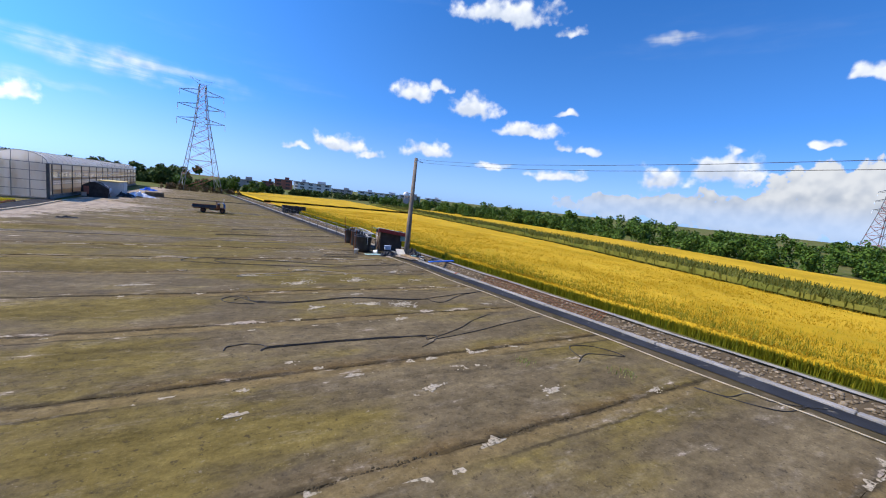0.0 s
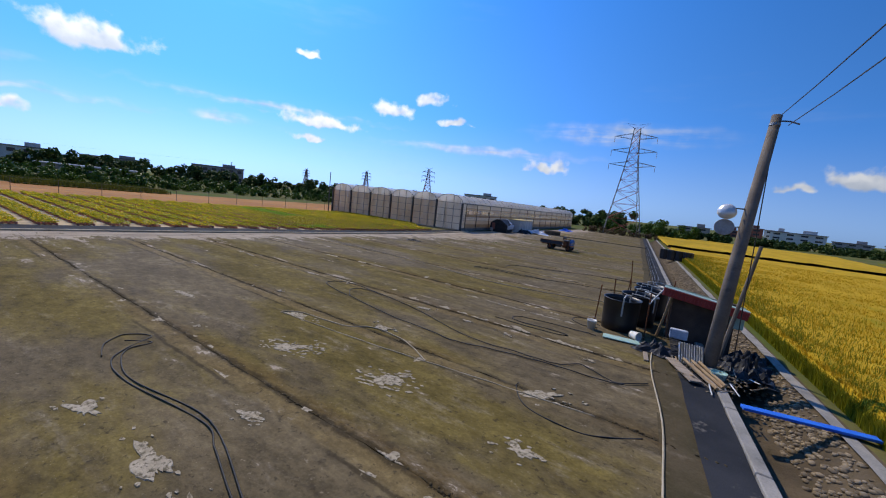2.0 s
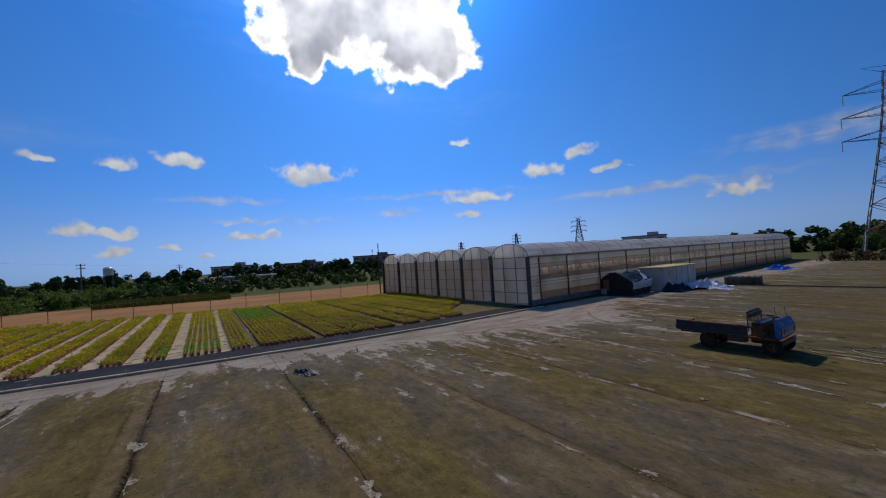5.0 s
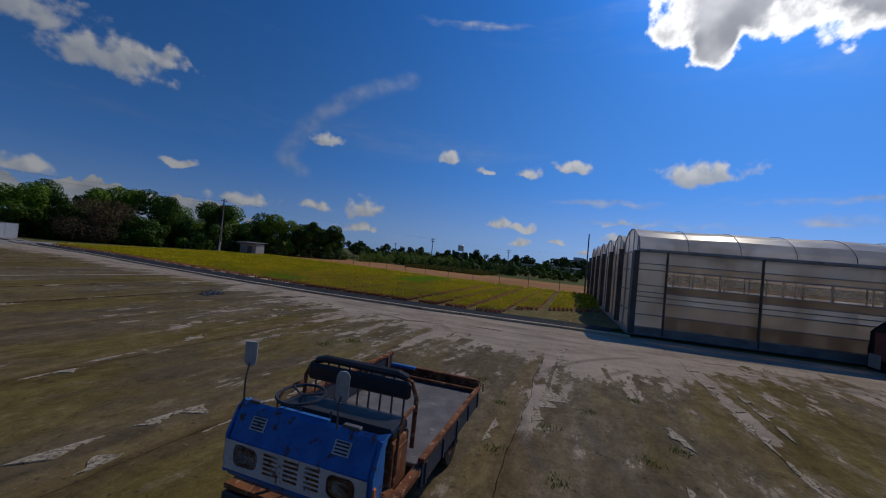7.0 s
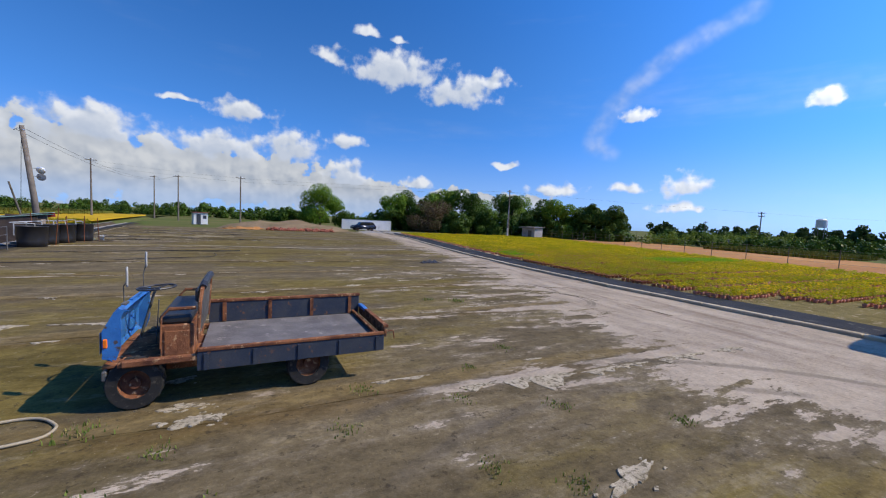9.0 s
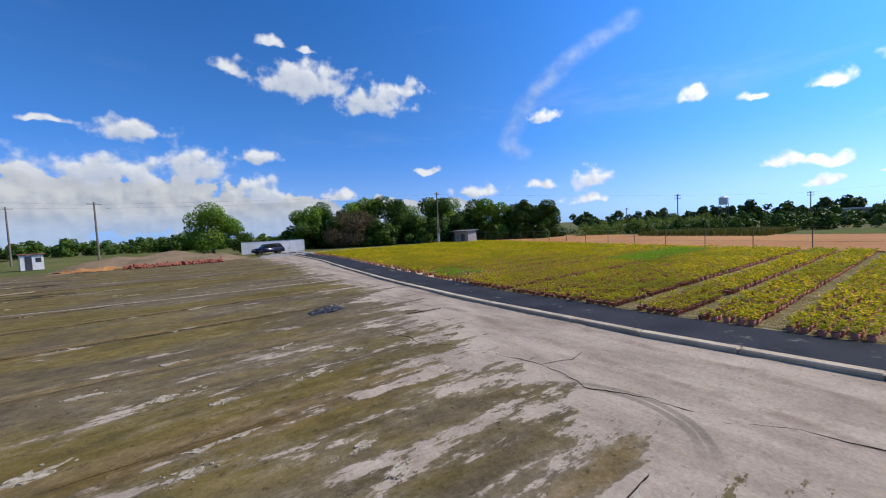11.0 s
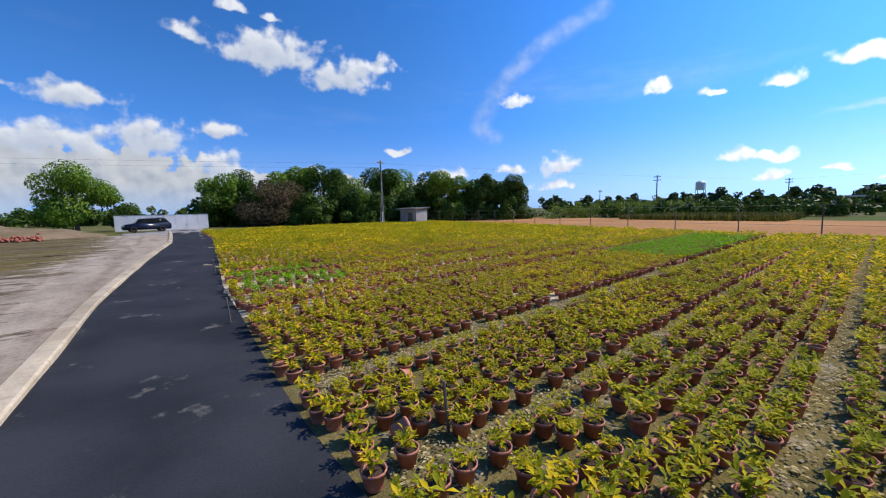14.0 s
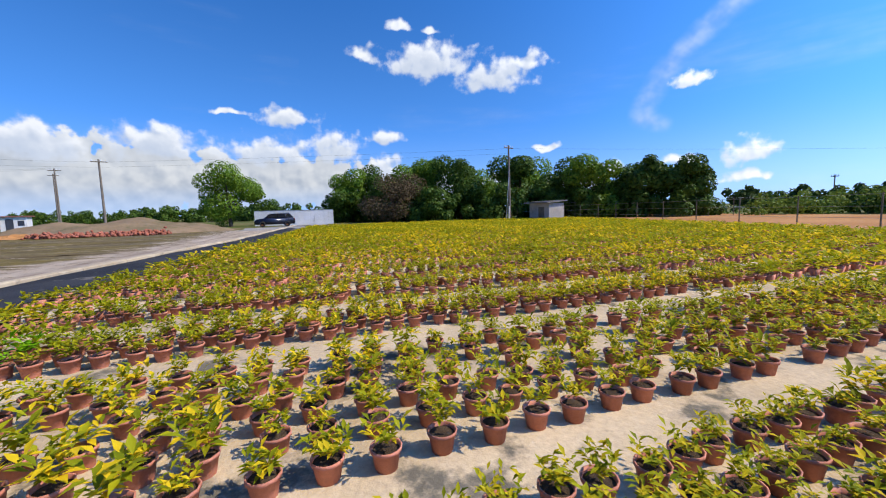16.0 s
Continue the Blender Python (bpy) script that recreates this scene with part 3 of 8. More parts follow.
def fast(name, verts, faces, material, smooth=False):
    """A mesh object from numpy arrays of vertices and of faces with equal numbers of corners."""
    me = bpy.data.meshes.new(name)
    verts, faces = np.asarray(verts, dtype=np.float32), np.asarray(faces, dtype=np.int32)
    k = faces.shape[1]
    me.vertices.add(len(verts))
    me.vertices.foreach_set("co", verts.ravel())
    me.loops.add(faces.size)
    me.loops.foreach_set("vertex_index", faces.ravel())
    me.polygons.add(len(faces))
    me.polygons.foreach_set("loop_start", np.arange(0, faces.size, k, dtype=np.int32))
    me.update(calc_edges=True)
    me.validate()
    me.materials.append(MAT[material])
    if smooth:
        me.polygons.foreach_set("use_smooth", np.ones(len(faces), dtype=bool))
    return new(name, me)


def sheet(name, xs_of, ys, z_of, material, kind="structure", label="", category=""):
    """A sheet: for each y a row of x values, with heights from z_of(x, y)."""
    vs, rows = [], []
    for y in ys:
        row = xs_of(y)
        rows.append(len(row))
        vs += [(x, y, z_of(x, y)) for x in row]
    w = rows[0]
    fs = [(j * w + i, j * w + i + 1, (j + 1) * w + i + 1, (j + 1) * w + i) for j in range(len(ys) - 1) for i in range(w - 1)]
    return tagged(fast(name, vs, fs, material, True), label, category, "", kind)


def span(a, b, n):
    return [a + (b - a) * i / n for i in range(n + 1)]


def curve_x(pts, y):
    return float(np.interp(y, [p[1] for p in pts], [p[0] for p in pts]))


SKEW = 0.115          # the ditch runs at a slight angle to the slabs
KERB = [(-13.6, -6.0), (-12.6, 6.0), (-11.6, 16.0), (-10.24, 24.0), (-9.06, 32.0), (-8.50, 38.0), (-8.40, 43.0), (-8.72, 50.0)]


def ditch(u, y):
    return u - SKEW * y


def kerb_x(y):
    return curve_x(KERB, y)


# ---- ground ----
DITCH_U = [(14.45, -0.05), (15.5, -0.05), (15.72, -0.05), (15.76, -0.50), (16.15, -0.54), (16.50, -0.50), (17.12, -0.04), (17.45, 0.03), (17.65, 0.0), (18.5, -0.02)]


def ground_row(y):
    base = [-4000, -1500, -600, -250, -120, -60, -35, -22, -10, 2]
    far = [22, 30, 45, 70, 120, 300, 800, 2000, 4000]
    yy = max(-140.0, min(140.0, y))
    return base + [ditch(u, yy) for u, _ in DITCH_U] + far


def ground_z(x, y):
    yy = max(-140.0, min(140.0, y))
    u = x + SKEW * yy
    z = float(np.interp(u, [a for a, _ in DITCH_U], [b for _, b in DITCH_U]))
    return z if DITCH_U[0][0] - 0.01 <= u <= DITCH_U[-1][0] + 0.01 else -0.05


sheet("ground", ground_row, [-4000, -1500, -600, -300, -140, -80] + span(-40, 140, 90) + [300, 600, 1500, 4000], ground_z, "soil",
      label="bare brown and green farmland soil with a ditch", category="ground")

# concrete yard, poured in strips
def ragged(x, yj):
    """How far a broken joint strays from its line."""
    return (0.035 if yj < 36 else 0.10) * noise.noise((x * 0.7, yj, 1.0)) + 0.022 * noise.noise((x * 3.1, yj, 2.0)) + 0.012 * noise.noise((x * 9.0, yj, 3.0))


yard = tagged(new("floor"), "stained olive-grey concrete yard poured in strips", "yard floor", "", "structure")
random.seed(5)
k = -9
while JOINT0 + k * JOINT < 100:
    y0, y1 = joint_y(k) + 0.003, joint_y(k + 1) - 0.003
    nx = 110
    zt = random.uniform(-0.008, 0.008)
    tops = []
    bm = bmesh.new()
    for yy, zz, lip in ((y0, -0.030, 0), (y0, 0.000, 0), (y0 + 0.05, zt + 0.004, 0), (0.5 * (y0 + y1), zt, None), (y1 - 0.05, zt + 0.006, 1), (y1, 0.000, 1), (y1, -0.030, 1)):
        west = kerb_x(yy) + 0.001 if yy < 50 else -9.15
        east = ditch(14.45, yy)
        row = []
        for i in range(nx + 1):
            x = west + (east - west) * i / nx
            yj = joint_y(k + (lip or 0))
            off = 0.0 if lip is None else ragged(x, yj) + (0.004 - 0.008 * lip) * (0.2 + (1.6 if yj < 36 else 0.4) * abs(noise.noise((x * 2.3, yj, lip))))
            lump = 0.0 if lip is None else 0.026 * max(0.0, noise.noise((x * 1.9, yj, lip + 4.0)) + 0.15) * (1.0 if yj < 36 else 0.4) * (zz > -0.02)
            row.append(bm.verts.new((x, yy + off, zz + lump + 0.010 * noise.noise((x * 2.7, yy * 2.7, 0)))))
        tops.append(row)
    for a, b in zip(tops, tops[1:]):
        for i in range(nx):
            bm.faces.new((a[i], a[i + 1], b[i + 1], b[i]))
    bm.faces.new([r[-1] for r in tops])
    part("slab", bm, "yard", yard)
    k += 1

for k in range(3, 7):
    yj = joint_y(k)
    bm = bmesh.new()
    rows = []
    for i in range(121):
        x = -9.0 + (5.6 + 0.4 * noise.noise((yj, 0, 0))) * i / 120
        if x > kerb_x(yj) + 0.01 or yj > 50:
            yc = yj + ragged(x, yj)
            rows.append([bm.verts.new((x, yc + dy, z)) for dy, z in ((-0.30, -0.012), (-0.10, 0.013), (0.10, 0.013), (0.30, -0.012))])
    for a, b in zip(rows, rows[1:]):
        for j in range(3):
            bm.faces.new((a[j], b[j], b[j + 1], a[j + 1]))
    part("joint_filling", bm, "yard", yard)

# ---- along the ditch ----
def strip(name, u0, u1, ys, z, material, label, category, wob=0.0, n=3):
    rnd = random.Random(3)

    def xs(y):
        a, b = rnd.uniform(-wob, wob), rnd.uniform(-wob, wob)
        return [ditch(u0 + a + (u1 + b - u0 - a) * i / n, y) for i in range(n + 1)]

    return sheet(name, xs, ys, lambda x, y: z + 0.012 * math.sin(3.1 * x + 1.7 * y), material, "structure", label, category)


strip("trim", 14.38, 14.95, span(-6, 98, 120), 0.004, "earth", "strip of damp mossy earth beside the yard", "earth strip", 0.05)
strip("trim", 14.9, 15.52, span(-6, 98, 120), 0.022, "membrane", "black plastic membrane laid along the ditch", "membrane", 0.02, 5)

kerb_ditch = tagged(new("trim"), "low weathered concrete kerb along the ditch", "kerb", "", "structure")
y = -4.0
while y < 96:
    bm = bmesh.new()
    a = [(ditch(15.52, yy), yy) for yy in (y, y + 1.98)]
    b = [(ditch(15.71, yy), yy) for yy in (y, y + 1.98)]
    v = [bm.verts.new((px, py, z)) for z in (-0.3, 0.07) for px, py in (a[0], b[0], b[1], a[1])]
    for f in ((0, 3, 2, 1), (4, 5, 6, 7), (0, 1, 5, 4), (1, 2, 6, 5), (2, 3, 7, 6), (3, 0, 4, 7)):
        bm.faces.new([v[i] for i in f])
    bmesh.ops.bevel(bm, geom=[e for e in bm.edges], offset=0.015, segments=1, affect="EDGES")
    part("kerb_stone", bm, "concrete", kerb_ditch)
    y += 2.0

# rubble bank of the ditch
rng = np.random.default_rng(4)
stone = bmesh.new()
bmesh.ops.create_icosphere(stone, subdivisions=1, radius=1.0)
SV = np.array([v.co for v in stone.verts])
SF = np.array([[v.index for v in f.verts] for f in stone.faces])
stone.free()


def scatter(name, pos, size, turn, verts, faces, material):
    """Copies of one small shape joined into one mesh: places, sizes (n, 3) and turns about z."""
    c, s = np.cos(turn)[:, None], np.sin(turn)[:, None]
    p = verts[None] * size[:, None, :]
    x = p[..., 0] * c - p[..., 1] * s
    yv = p[..., 0] * s + p[..., 1] * c
    allv = np.stack([x, yv, p[..., 2]], -1) + pos[:, None, :]
    f = faces[None] + (np.arange(len(pos)) * len(verts))[:, None, None]
    return fast(name, allv.reshape(-1, 3), f.reshape(-1, faces.shape[1]), material)


n_st = 6000
uu, yy = rng.uniform(16.46, 17.14, n_st), rng.uniform(4, 60, n_st)
zz = np.interp(uu, [a for a, _ in DITCH_U], [b for _, b in DITCH_U])
sz = rng.uniform(0.030, 0.070, (n_st, 1)) * rng.uniform(0.75, 1.25, (n_st, 3)) * np.array([1.2, 0.95, 0.55])
tagged(scatter("rubble_bank", np.stack([uu - SKEW * yy, yy, zz + 0.01], -1), sz, rng.uniform(0, 6.3, n_st), SV, SF, "rubble"),
       "bank of packed pale cobbles lining the ditch", "rubble", "", "stuff")

sheet("trim", lambda y: [ditch(u, y) for u in (15.80, 16.15, 16.50, 16.80, 17.12, 17.42)], span(-6, 98, 140), lambda x, y: float(np.interp(x + SKEW * y, [a for a, _ in DITCH_U], [b for _, b in DITCH_U])) + 0.012 + 0.01 * noise.noise((x * 3, y * 3, 0)), "bank",
      label="mortared brown bank of the ditch", category="ditch bank")

ledge = strip("trim", 17.13, 17.36, span(-6, 98, 140), 0.045, "concrete", "narrow weathered concrete ledge above the cobbles", "ledge", 0.02, 2)

# rusty wire mesh over the bank
MAT["rust_wire"] = surface("rusty_wire", (0.20, 0.075, 0.035), (0.13, 0.050, 0.025), 5.0, 0.9, 0.1, 30.0)
bm = bmesh.new()
for i in range(54):
    yv = 12.6 + i * 0.12
    tube(bm, [(ditch(u, yv), yv, float(np.interp(u, [a for a, _ in DITCH_U], [b for _, b in DITCH_U])) + 0.10) for u in (15.85, 16.2, 16.5, 17.1)], 0.008, 3, False)
for u in span(15.85, 17.08, 11):
    zf = float(np.interp(u, [a for a, _ in DITCH_U], [b for _, b in DITCH_U])) + 0.11
    tube(bm, [(ditch(u, yv), yv, zf) for yv in (12.6, 15.8, 19.0)], 0.008, 3, False)
tagged(part("wire_mesh", bm, "rust_wire"), "rusty welded wire mesh lying over the stone bank", "wire mesh")

# ---- rice ----
def rice_back(y):
    return curve_x([(28.0, -60.0), (28.3, 0.0), (29.4, 12.0), (31.0, 19.0), (33.4, 31.0), (35.2, 59.0), (36.5, 110.0)], y)


def rice_sheet(name, x0, x1, ys, z, material, label, n=60, rough=0.07):
    def zf(x, y):
        if abs(x - x0(y)) < 0.005 or abs(x - x1(y)) < 0.005:
            return z * 0.6
        return z + rough * (noise.noise((x * 1.9, y * 1.9, 0)) + 0.8 * noise.noise((x * 0.35, y * 0.35, 3)))
    return sheet(name, lambda y: [x0(y) + (x1(y) - x0(y)) * (i / n) ** 1.6 for i in range(n + 1)], ys, zf, material, "stuff", label, "rice field")


rice_sheet("rice_field", lambda y: ditch(17.8, y), rice_back, span(-45, 70, 300), 0.40, "rice_floor", "field of ripe golden rice beside the ditch", 90)
rice_sheet("rice_field", lambda y: ditch(17.8, y), lambda y: rice_back(y) - 0.1, span(75, 120, 60), 0.45, "rice_floor", "far plot of ripe golden rice", 40)
rice_sheet("crop_strip", rice_back, lambda y: rice_back(y) + 5.5, span(-45, 100, 160), 0.80, "crop_floor", "strip of taller green crop between the rice fields", 20, 0.12)
rice_sheet("rice_field", lambda y: rice_back(y) + 5.5, lambda y: rice_back(y) + 23.0, span(-45, 100, 100), 0.50, "rice_floor", "second field of ripe golden rice behind the green crop", 16)
tagged(sheet("trim", lambda y: [ditch(17.8, y), 18, 26, 35.5], [69.5, 71, 73, 75.5], lambda x, y: 0.06, "clay"), "bare brown earth track between rice plots", "earth track", "", "structure")

# blades: a bent leaf in two quads
BV = np.array([(-0.5, 0, 0), (0.5, 0, 0), (0.42, 0.10, 0.6), (-0.42, 0.10, 0.6), (0.10, 0.42, 1.0), (-0.10, 0.42, 1.0)])
BF = np.array([(0, 1, 2, 3), (3, 2, 4, 5)])


def blades(name, xy, z, height, width, material, label, category, seed=1):
    r = np.random.default_rng(seed)
    m = len(xy)
    h = height * r.uniform(0.7, 1.25, m)
    size = np.stack([width * r.uniform(0.7, 1.3, m), h * r.uniform(0.3, 1.0, m), h], -1)
    pos = np.stack([xy[:, 0], xy[:, 1], np.broadcast_to(z, (m,))], -1)
    return tagged(scatter(name, pos, size, r.uniform(0, 6.3, m), BV, BF, material), label, category, "", "stuff")


r = np.random.default_rng(8)
yy = r.uniform(2, 60, 60000)
uu = 17.66 + np.where(r.uniform(0, 1, 60000) < 0.4, np.abs(r.normal(0, 0.16, 60000)), r.exponential(1.4, 60000))
blades("rice_edge", np.stack([uu - SKEW * yy, yy], -1), np.where(uu < 17.9, 0.0, 0.16), 0.34, 0.020, "rice_green", "green rice blades along the edge of the field", "rice blades", 2)
n_b = 110000
yy = r.uniform(3, 62, n_b)
uu = 17.8 + 15.0 * r.uniform(0, 1, n_b) ** 1.7
blades("rice_ears", np.stack([uu - SKEW * yy, yy], -1), 0.375, 0.075, 0.022, "rice", "ripe golden rice ears bending over the field", "rice ears", 3)
n_b = 26000
yy = r.uniform(-40, 95, n_b)
xb = np.array([rice_back(v) for v in yy]) + 5.5 * r.uniform(0, 1, n_b) ** 1.3
blades("crop_leaves", np.stack([xb, yy], -1), 0.35, 0.62, 0.09, "crop", "tall green crop leaves in a strip", "crop leaves", 4)

# a low crop strip beyond the ploughed clay
xb, yb = r.uniform(-57.0, -46.0, 7000), r.uniform(22.5, 36.0, 7000)
blades("crop_leaves", np.stack([xb - 0.25 * (36 - yb), yb], -1), 0.0, 0.50, 0.10, "crop", "low yellow-green crop strip beyond the ploughed clay", "crop leaves", 9)

# ---- plant beds ----
FIELD_S = 3.0


def field_back(y):
    return curve_x([(-38.5, 0.0), (-37.5, 9.0), (-34.0, 22.0), (-30.5, 34.0), (-28.6, 45.0), (-28.4, 60.0)], y)


def mat_width(y):
    return 1.85 + max(0.0, min(0.3, 0.022 * (39.0 - y)))


sheet("trim", lambda y: span(kerb_x(y) - 0.16, kerb_x(y) - mat_width(y), 8), span(-5, 50, 70), lambda x, y: 0.02 + 0.014 * math.sin(x * 5.1 + 2 * math.sin(y * 0.9)), "membrane",
      label="black weed matting laid along the plant beds", category="weed mat")
sheet("trim", lambda y: span(kerb_x(y) - 1.7, field_back(y) - 0.6, 60), span(33.0, 50.4, 60), lambda x, y: 0.012 * noise.noise((x * 2, y * 2, 0)), "gravel",
      label="mossy gravel under the potted plants", category="gravel")
sheet("trim", lambda y: span(kerb_x(y) - 1.7, field_back(y) - 0.6, 60), span(0.0, 34.97, 84), lambda x, y: 0.008 + 0.012 * noise.noise((x * 2, y * 2, 0)), "sand",
      label="silt-covered ground matting under the potted plants", category="ground matting")
sheet("trim", lambda y: span(field_back(y) - 0.5, field_back(y) - 19.0, 40), span(0.0, 100.0, 110), lambda x, y: 0.03 + 0.05 * math.sin(x * 6.0) * (0.5 + 0.5 * noise.noise((x * 0.3, y * 0.3, 0))), "clay",
      label="ploughed orange clay field behind the plants", category="ploughed field")

sheet("trim", lambda y: span(-14.35 + 0.5 * noise.noise((y * 2.0, 0, 0)), field_back(y) - 0.6, 50), span(35.22, 37.45, 16), lambda x, y: 0.008 + 0.012 * noise.noise((x * 2, y * 2, 0)), "sand",
      label="strip of silt-covered matting under a plant bed", category="ground matting")

kerb_west = tagged(new("trim"), "pale concrete kerb between the yard and the weed matting", "kerb", "", "structure")
y = -5.0
while y < 49.5:
    ln = 1.5
    bm = bmesh.new()
    v = [bm.verts.new((kerb_x(yy) + dx, yy, z)) for z in (-0.05, 0.085) for dx, yy in ((-0.20, y), (0.0, y), (0.0, y + ln - 0.006), (-0.20, y + ln - 0.006))]
    for f in ((0, 3, 2, 1), (4, 5, 6, 7), (0, 1, 5, 4), (1, 2, 6, 5), (2, 3, 7, 6), (3, 0, 4, 7)):
        bm.faces.new([v[i] for i in f])
    bmesh.ops.bevel(bm, geom=[e for e in bm.edges], offset=0.02, segments=1, affect="EDGES")
    part("kerb_stone", bm, "kerb", kerb_west)
    y += ln

# ---- potted plants ----
GAPS = [50.05, 48.64, 47.27, 45.9, 44.5, 43.15, 41.78, 40.42, 39.12, 37.70, 36.2, 35.12, 33.98, 32.25]
HALF = {48.64: 0.17, 47.27: 0.21, 32.25: 0.28, 43.15: 0.19, 41.78: 0.24, 40.42: 0.17, 39.12: 0.15, 37.70: 0.24, 36.2: 0.02, 35.12: 0.20, 33.98: 0.26}
GAPS += [32.25 - 1.32 * i for i in range(1, 23)]
HALF.update({g: 0.31 for g in GAPS if g < 32})
LEAF_V = np.array([(0, 0, 0), (0.19, 0.50, 0.08), (0, 1.0, -0.12), (-0.19, 0.50, 0.08), (0, 0.55, 0.0)])
LEAF_F = np.array([(0, 1, 2, 4), (0, 4, 2, 3)])


def plant_arrays(rnd, leaves, spread, height, size, flat=False):
    """Leaves of one plant: several shoots with leaves that stand out in whorls."""
    vs = []
    shoots = max(2, leaves // 5)
    for i in range(leaves):
        a = 2.4 * i + rnd.uniform(-0.5, 0.5)
        sa = 6.283 * (i % shoots) / shoots
        up = rnd.uniform(0.25, 1.0)
        base = np.array([math.cos(sa) * spread * 0.45 * up, math.sin(sa) * spread * 0.45 * up, height * up])
        L = size * rnd.uniform(0.7, 1.25)
        tilt = rnd.uniform(-0.15, 1.0) * (0.45 + 0.55 * up)
        p = LEAF_V * L
        yv, zv = p[:, 1] * math.cos(tilt) - p[:, 2] * math.sin(tilt), p[:, 1] * math.sin(tilt) + p[:, 2] * math.cos(tilt)
        x = p[:, 0] * math.cos(a) - yv * math.sin(a)
        yw = p[:, 0] * math.sin(a) + yv * math.cos(a)
        vs.append((np.stack([x, yw, zv], -1) + base)[:4 if flat else 5])
    v = np.concatenate(vs)
    one = np.array([(0, 1, 2, 3)]) if flat else LEAF_F
    f = (one[None] + (np.arange(leaves) * (4 if flat else 5))[:, None, None]).reshape(-1, 4)
    return v, f


POT = 1.2
POT_PROFILE = [(r * POT, z * POT * 0.82) for r, z in [(0.0, 0.0), (0.041, 0.0), (0.053, 0.086), (0.0585, 0.086), (0.0595, 0.103), (0.054, 0.103), (0.051, 0.080)]]


def pot_arrays(sides, profile):
    bm = lathe(bmesh.new(), profile, sides)
    v = np.array([tuple(x.co) for x in bm.verts])
    f = np.array([[x.index for x in q.verts] for q in (bm.verts.index_update() or bm.faces)])
    bm.free()
    return v, f


def pot_places():
    rnd = random.Random(11)
    out = []
    for g0, g1 in zip(GAPS[1:], GAPS):
        y = g0 + HALF.get(g0, 0.19) + 0.03
        while y < g1 - HALF.get(g1, 0.19) + 0.06:
            x = kerb_x(y) - mat_width(y) - 0.05 - rnd.uniform(0, 0.12)
            x = min(x, -12.3 - 1.0 * (y - 45.9)) if y > 45.9 else x
            west = field_back(y)
            step = 0.25 if 32.3 < y < 33.9 else 0.205
            while x > west:
                if rnd.random() > (0.08 if y > 30 else 0.03):
                    out.append((x + rnd.uniform(-0.028, 0.028), y + rnd.uniform(-0.028, 0.028)))
                x -= step
            y += 0.24 if 32.3 < y < 33.9 else 0.20
    return out


PLACES = [p for p in pot_places() if p[1] > FIELD_S]


def from_stretch(p):
    """How far a pot stands from the stretch of beds that runs slantwise from (-11.4, 38.7) to (-16.4, 33.6)."""
    k = max(0.0, min(1.0, ((p[0] + 11.4) * -5.0 + (p[1] - 38.7) * -5.1) / 51.0))
    return math.hypot(p[0] + 11.4 + 5.0 * k, p[1] - 38.7 + 5.1 * k)


near = sorted([p for p in PLACES if p[0] > -24.0 and 29.0 < p[1] < 45.8], key=from_stretch)
single, close = near[:300], near[300:1900]
single_set = set(single)
rest = [p for p in PLACES if p not in single_set]

POT_V, POT_F = pot_arrays(14, POT_PROFILE)
pot_mesh = fast("pot", POT_V, POT_F, "terracotta", True).data
soil_bm = bmesh.new()
bmesh.ops.create_circle(soil_bm, cap_ends=True, radius=0.0515 * POT, segments=12, matrix=Matrix.Translation((0, 0, 0.084 * POT * 0.82)))
soil_mesh = bpy.data.meshes.new("soil")
soil_bm.to_mesh(soil_mesh)
soil_bm.free()
soil_mesh.materials.append(MAT["compost"])
for o in [o for o in scene.objects if o.name == "pot"]:
    bpy.data.objects.remove(o)
leaf_meshes = []
prnd = random.Random(21)
for i in range(10):
    v, f = plant_arrays(prnd, prnd.choice([64, 76, 88, 100]), prnd.uniform(0.100, 0.155), prnd.uniform(0.055, 0.120), prnd.uniform(0.034, 0.046))
    o = fast("foliage", v * 1.12 + np.array([0, 0, 0.082]), f, "potted")
    leaf_meshes.append(o.data)
    bpy.data.objects.remove(o)
for i, (x, y) in enumerate(single):
    p = thing("potted_plant", "young leafy plant with yellowing tips in a terracotta-coloured pot", "potted plant", (x, y, 0.006), prnd.uniform(0, 360), "potted plants in rows")
    p.scale = (1, 1, 1)
    fallen = i in (37, 92, 151, 230)
    if fallen:
        p.matrix_world = pose(x, y, 0.074, 84, 0, prnd.uniform(0, 360))
        tagged(p, "tipped-over terracotta-coloured pot lying on the matting", "flower pot")
    for nm, me in (("pot", pot_mesh), ("soil", soil_mesh)) + ((() if fallen else (("foliage", leaf_meshes[i % 10]),))):
        c = new(nm, me)
        c.parent = p
        if nm == "foliage" and y < 34.1:
            c.scale = (1.2, 1.2, 1.25)


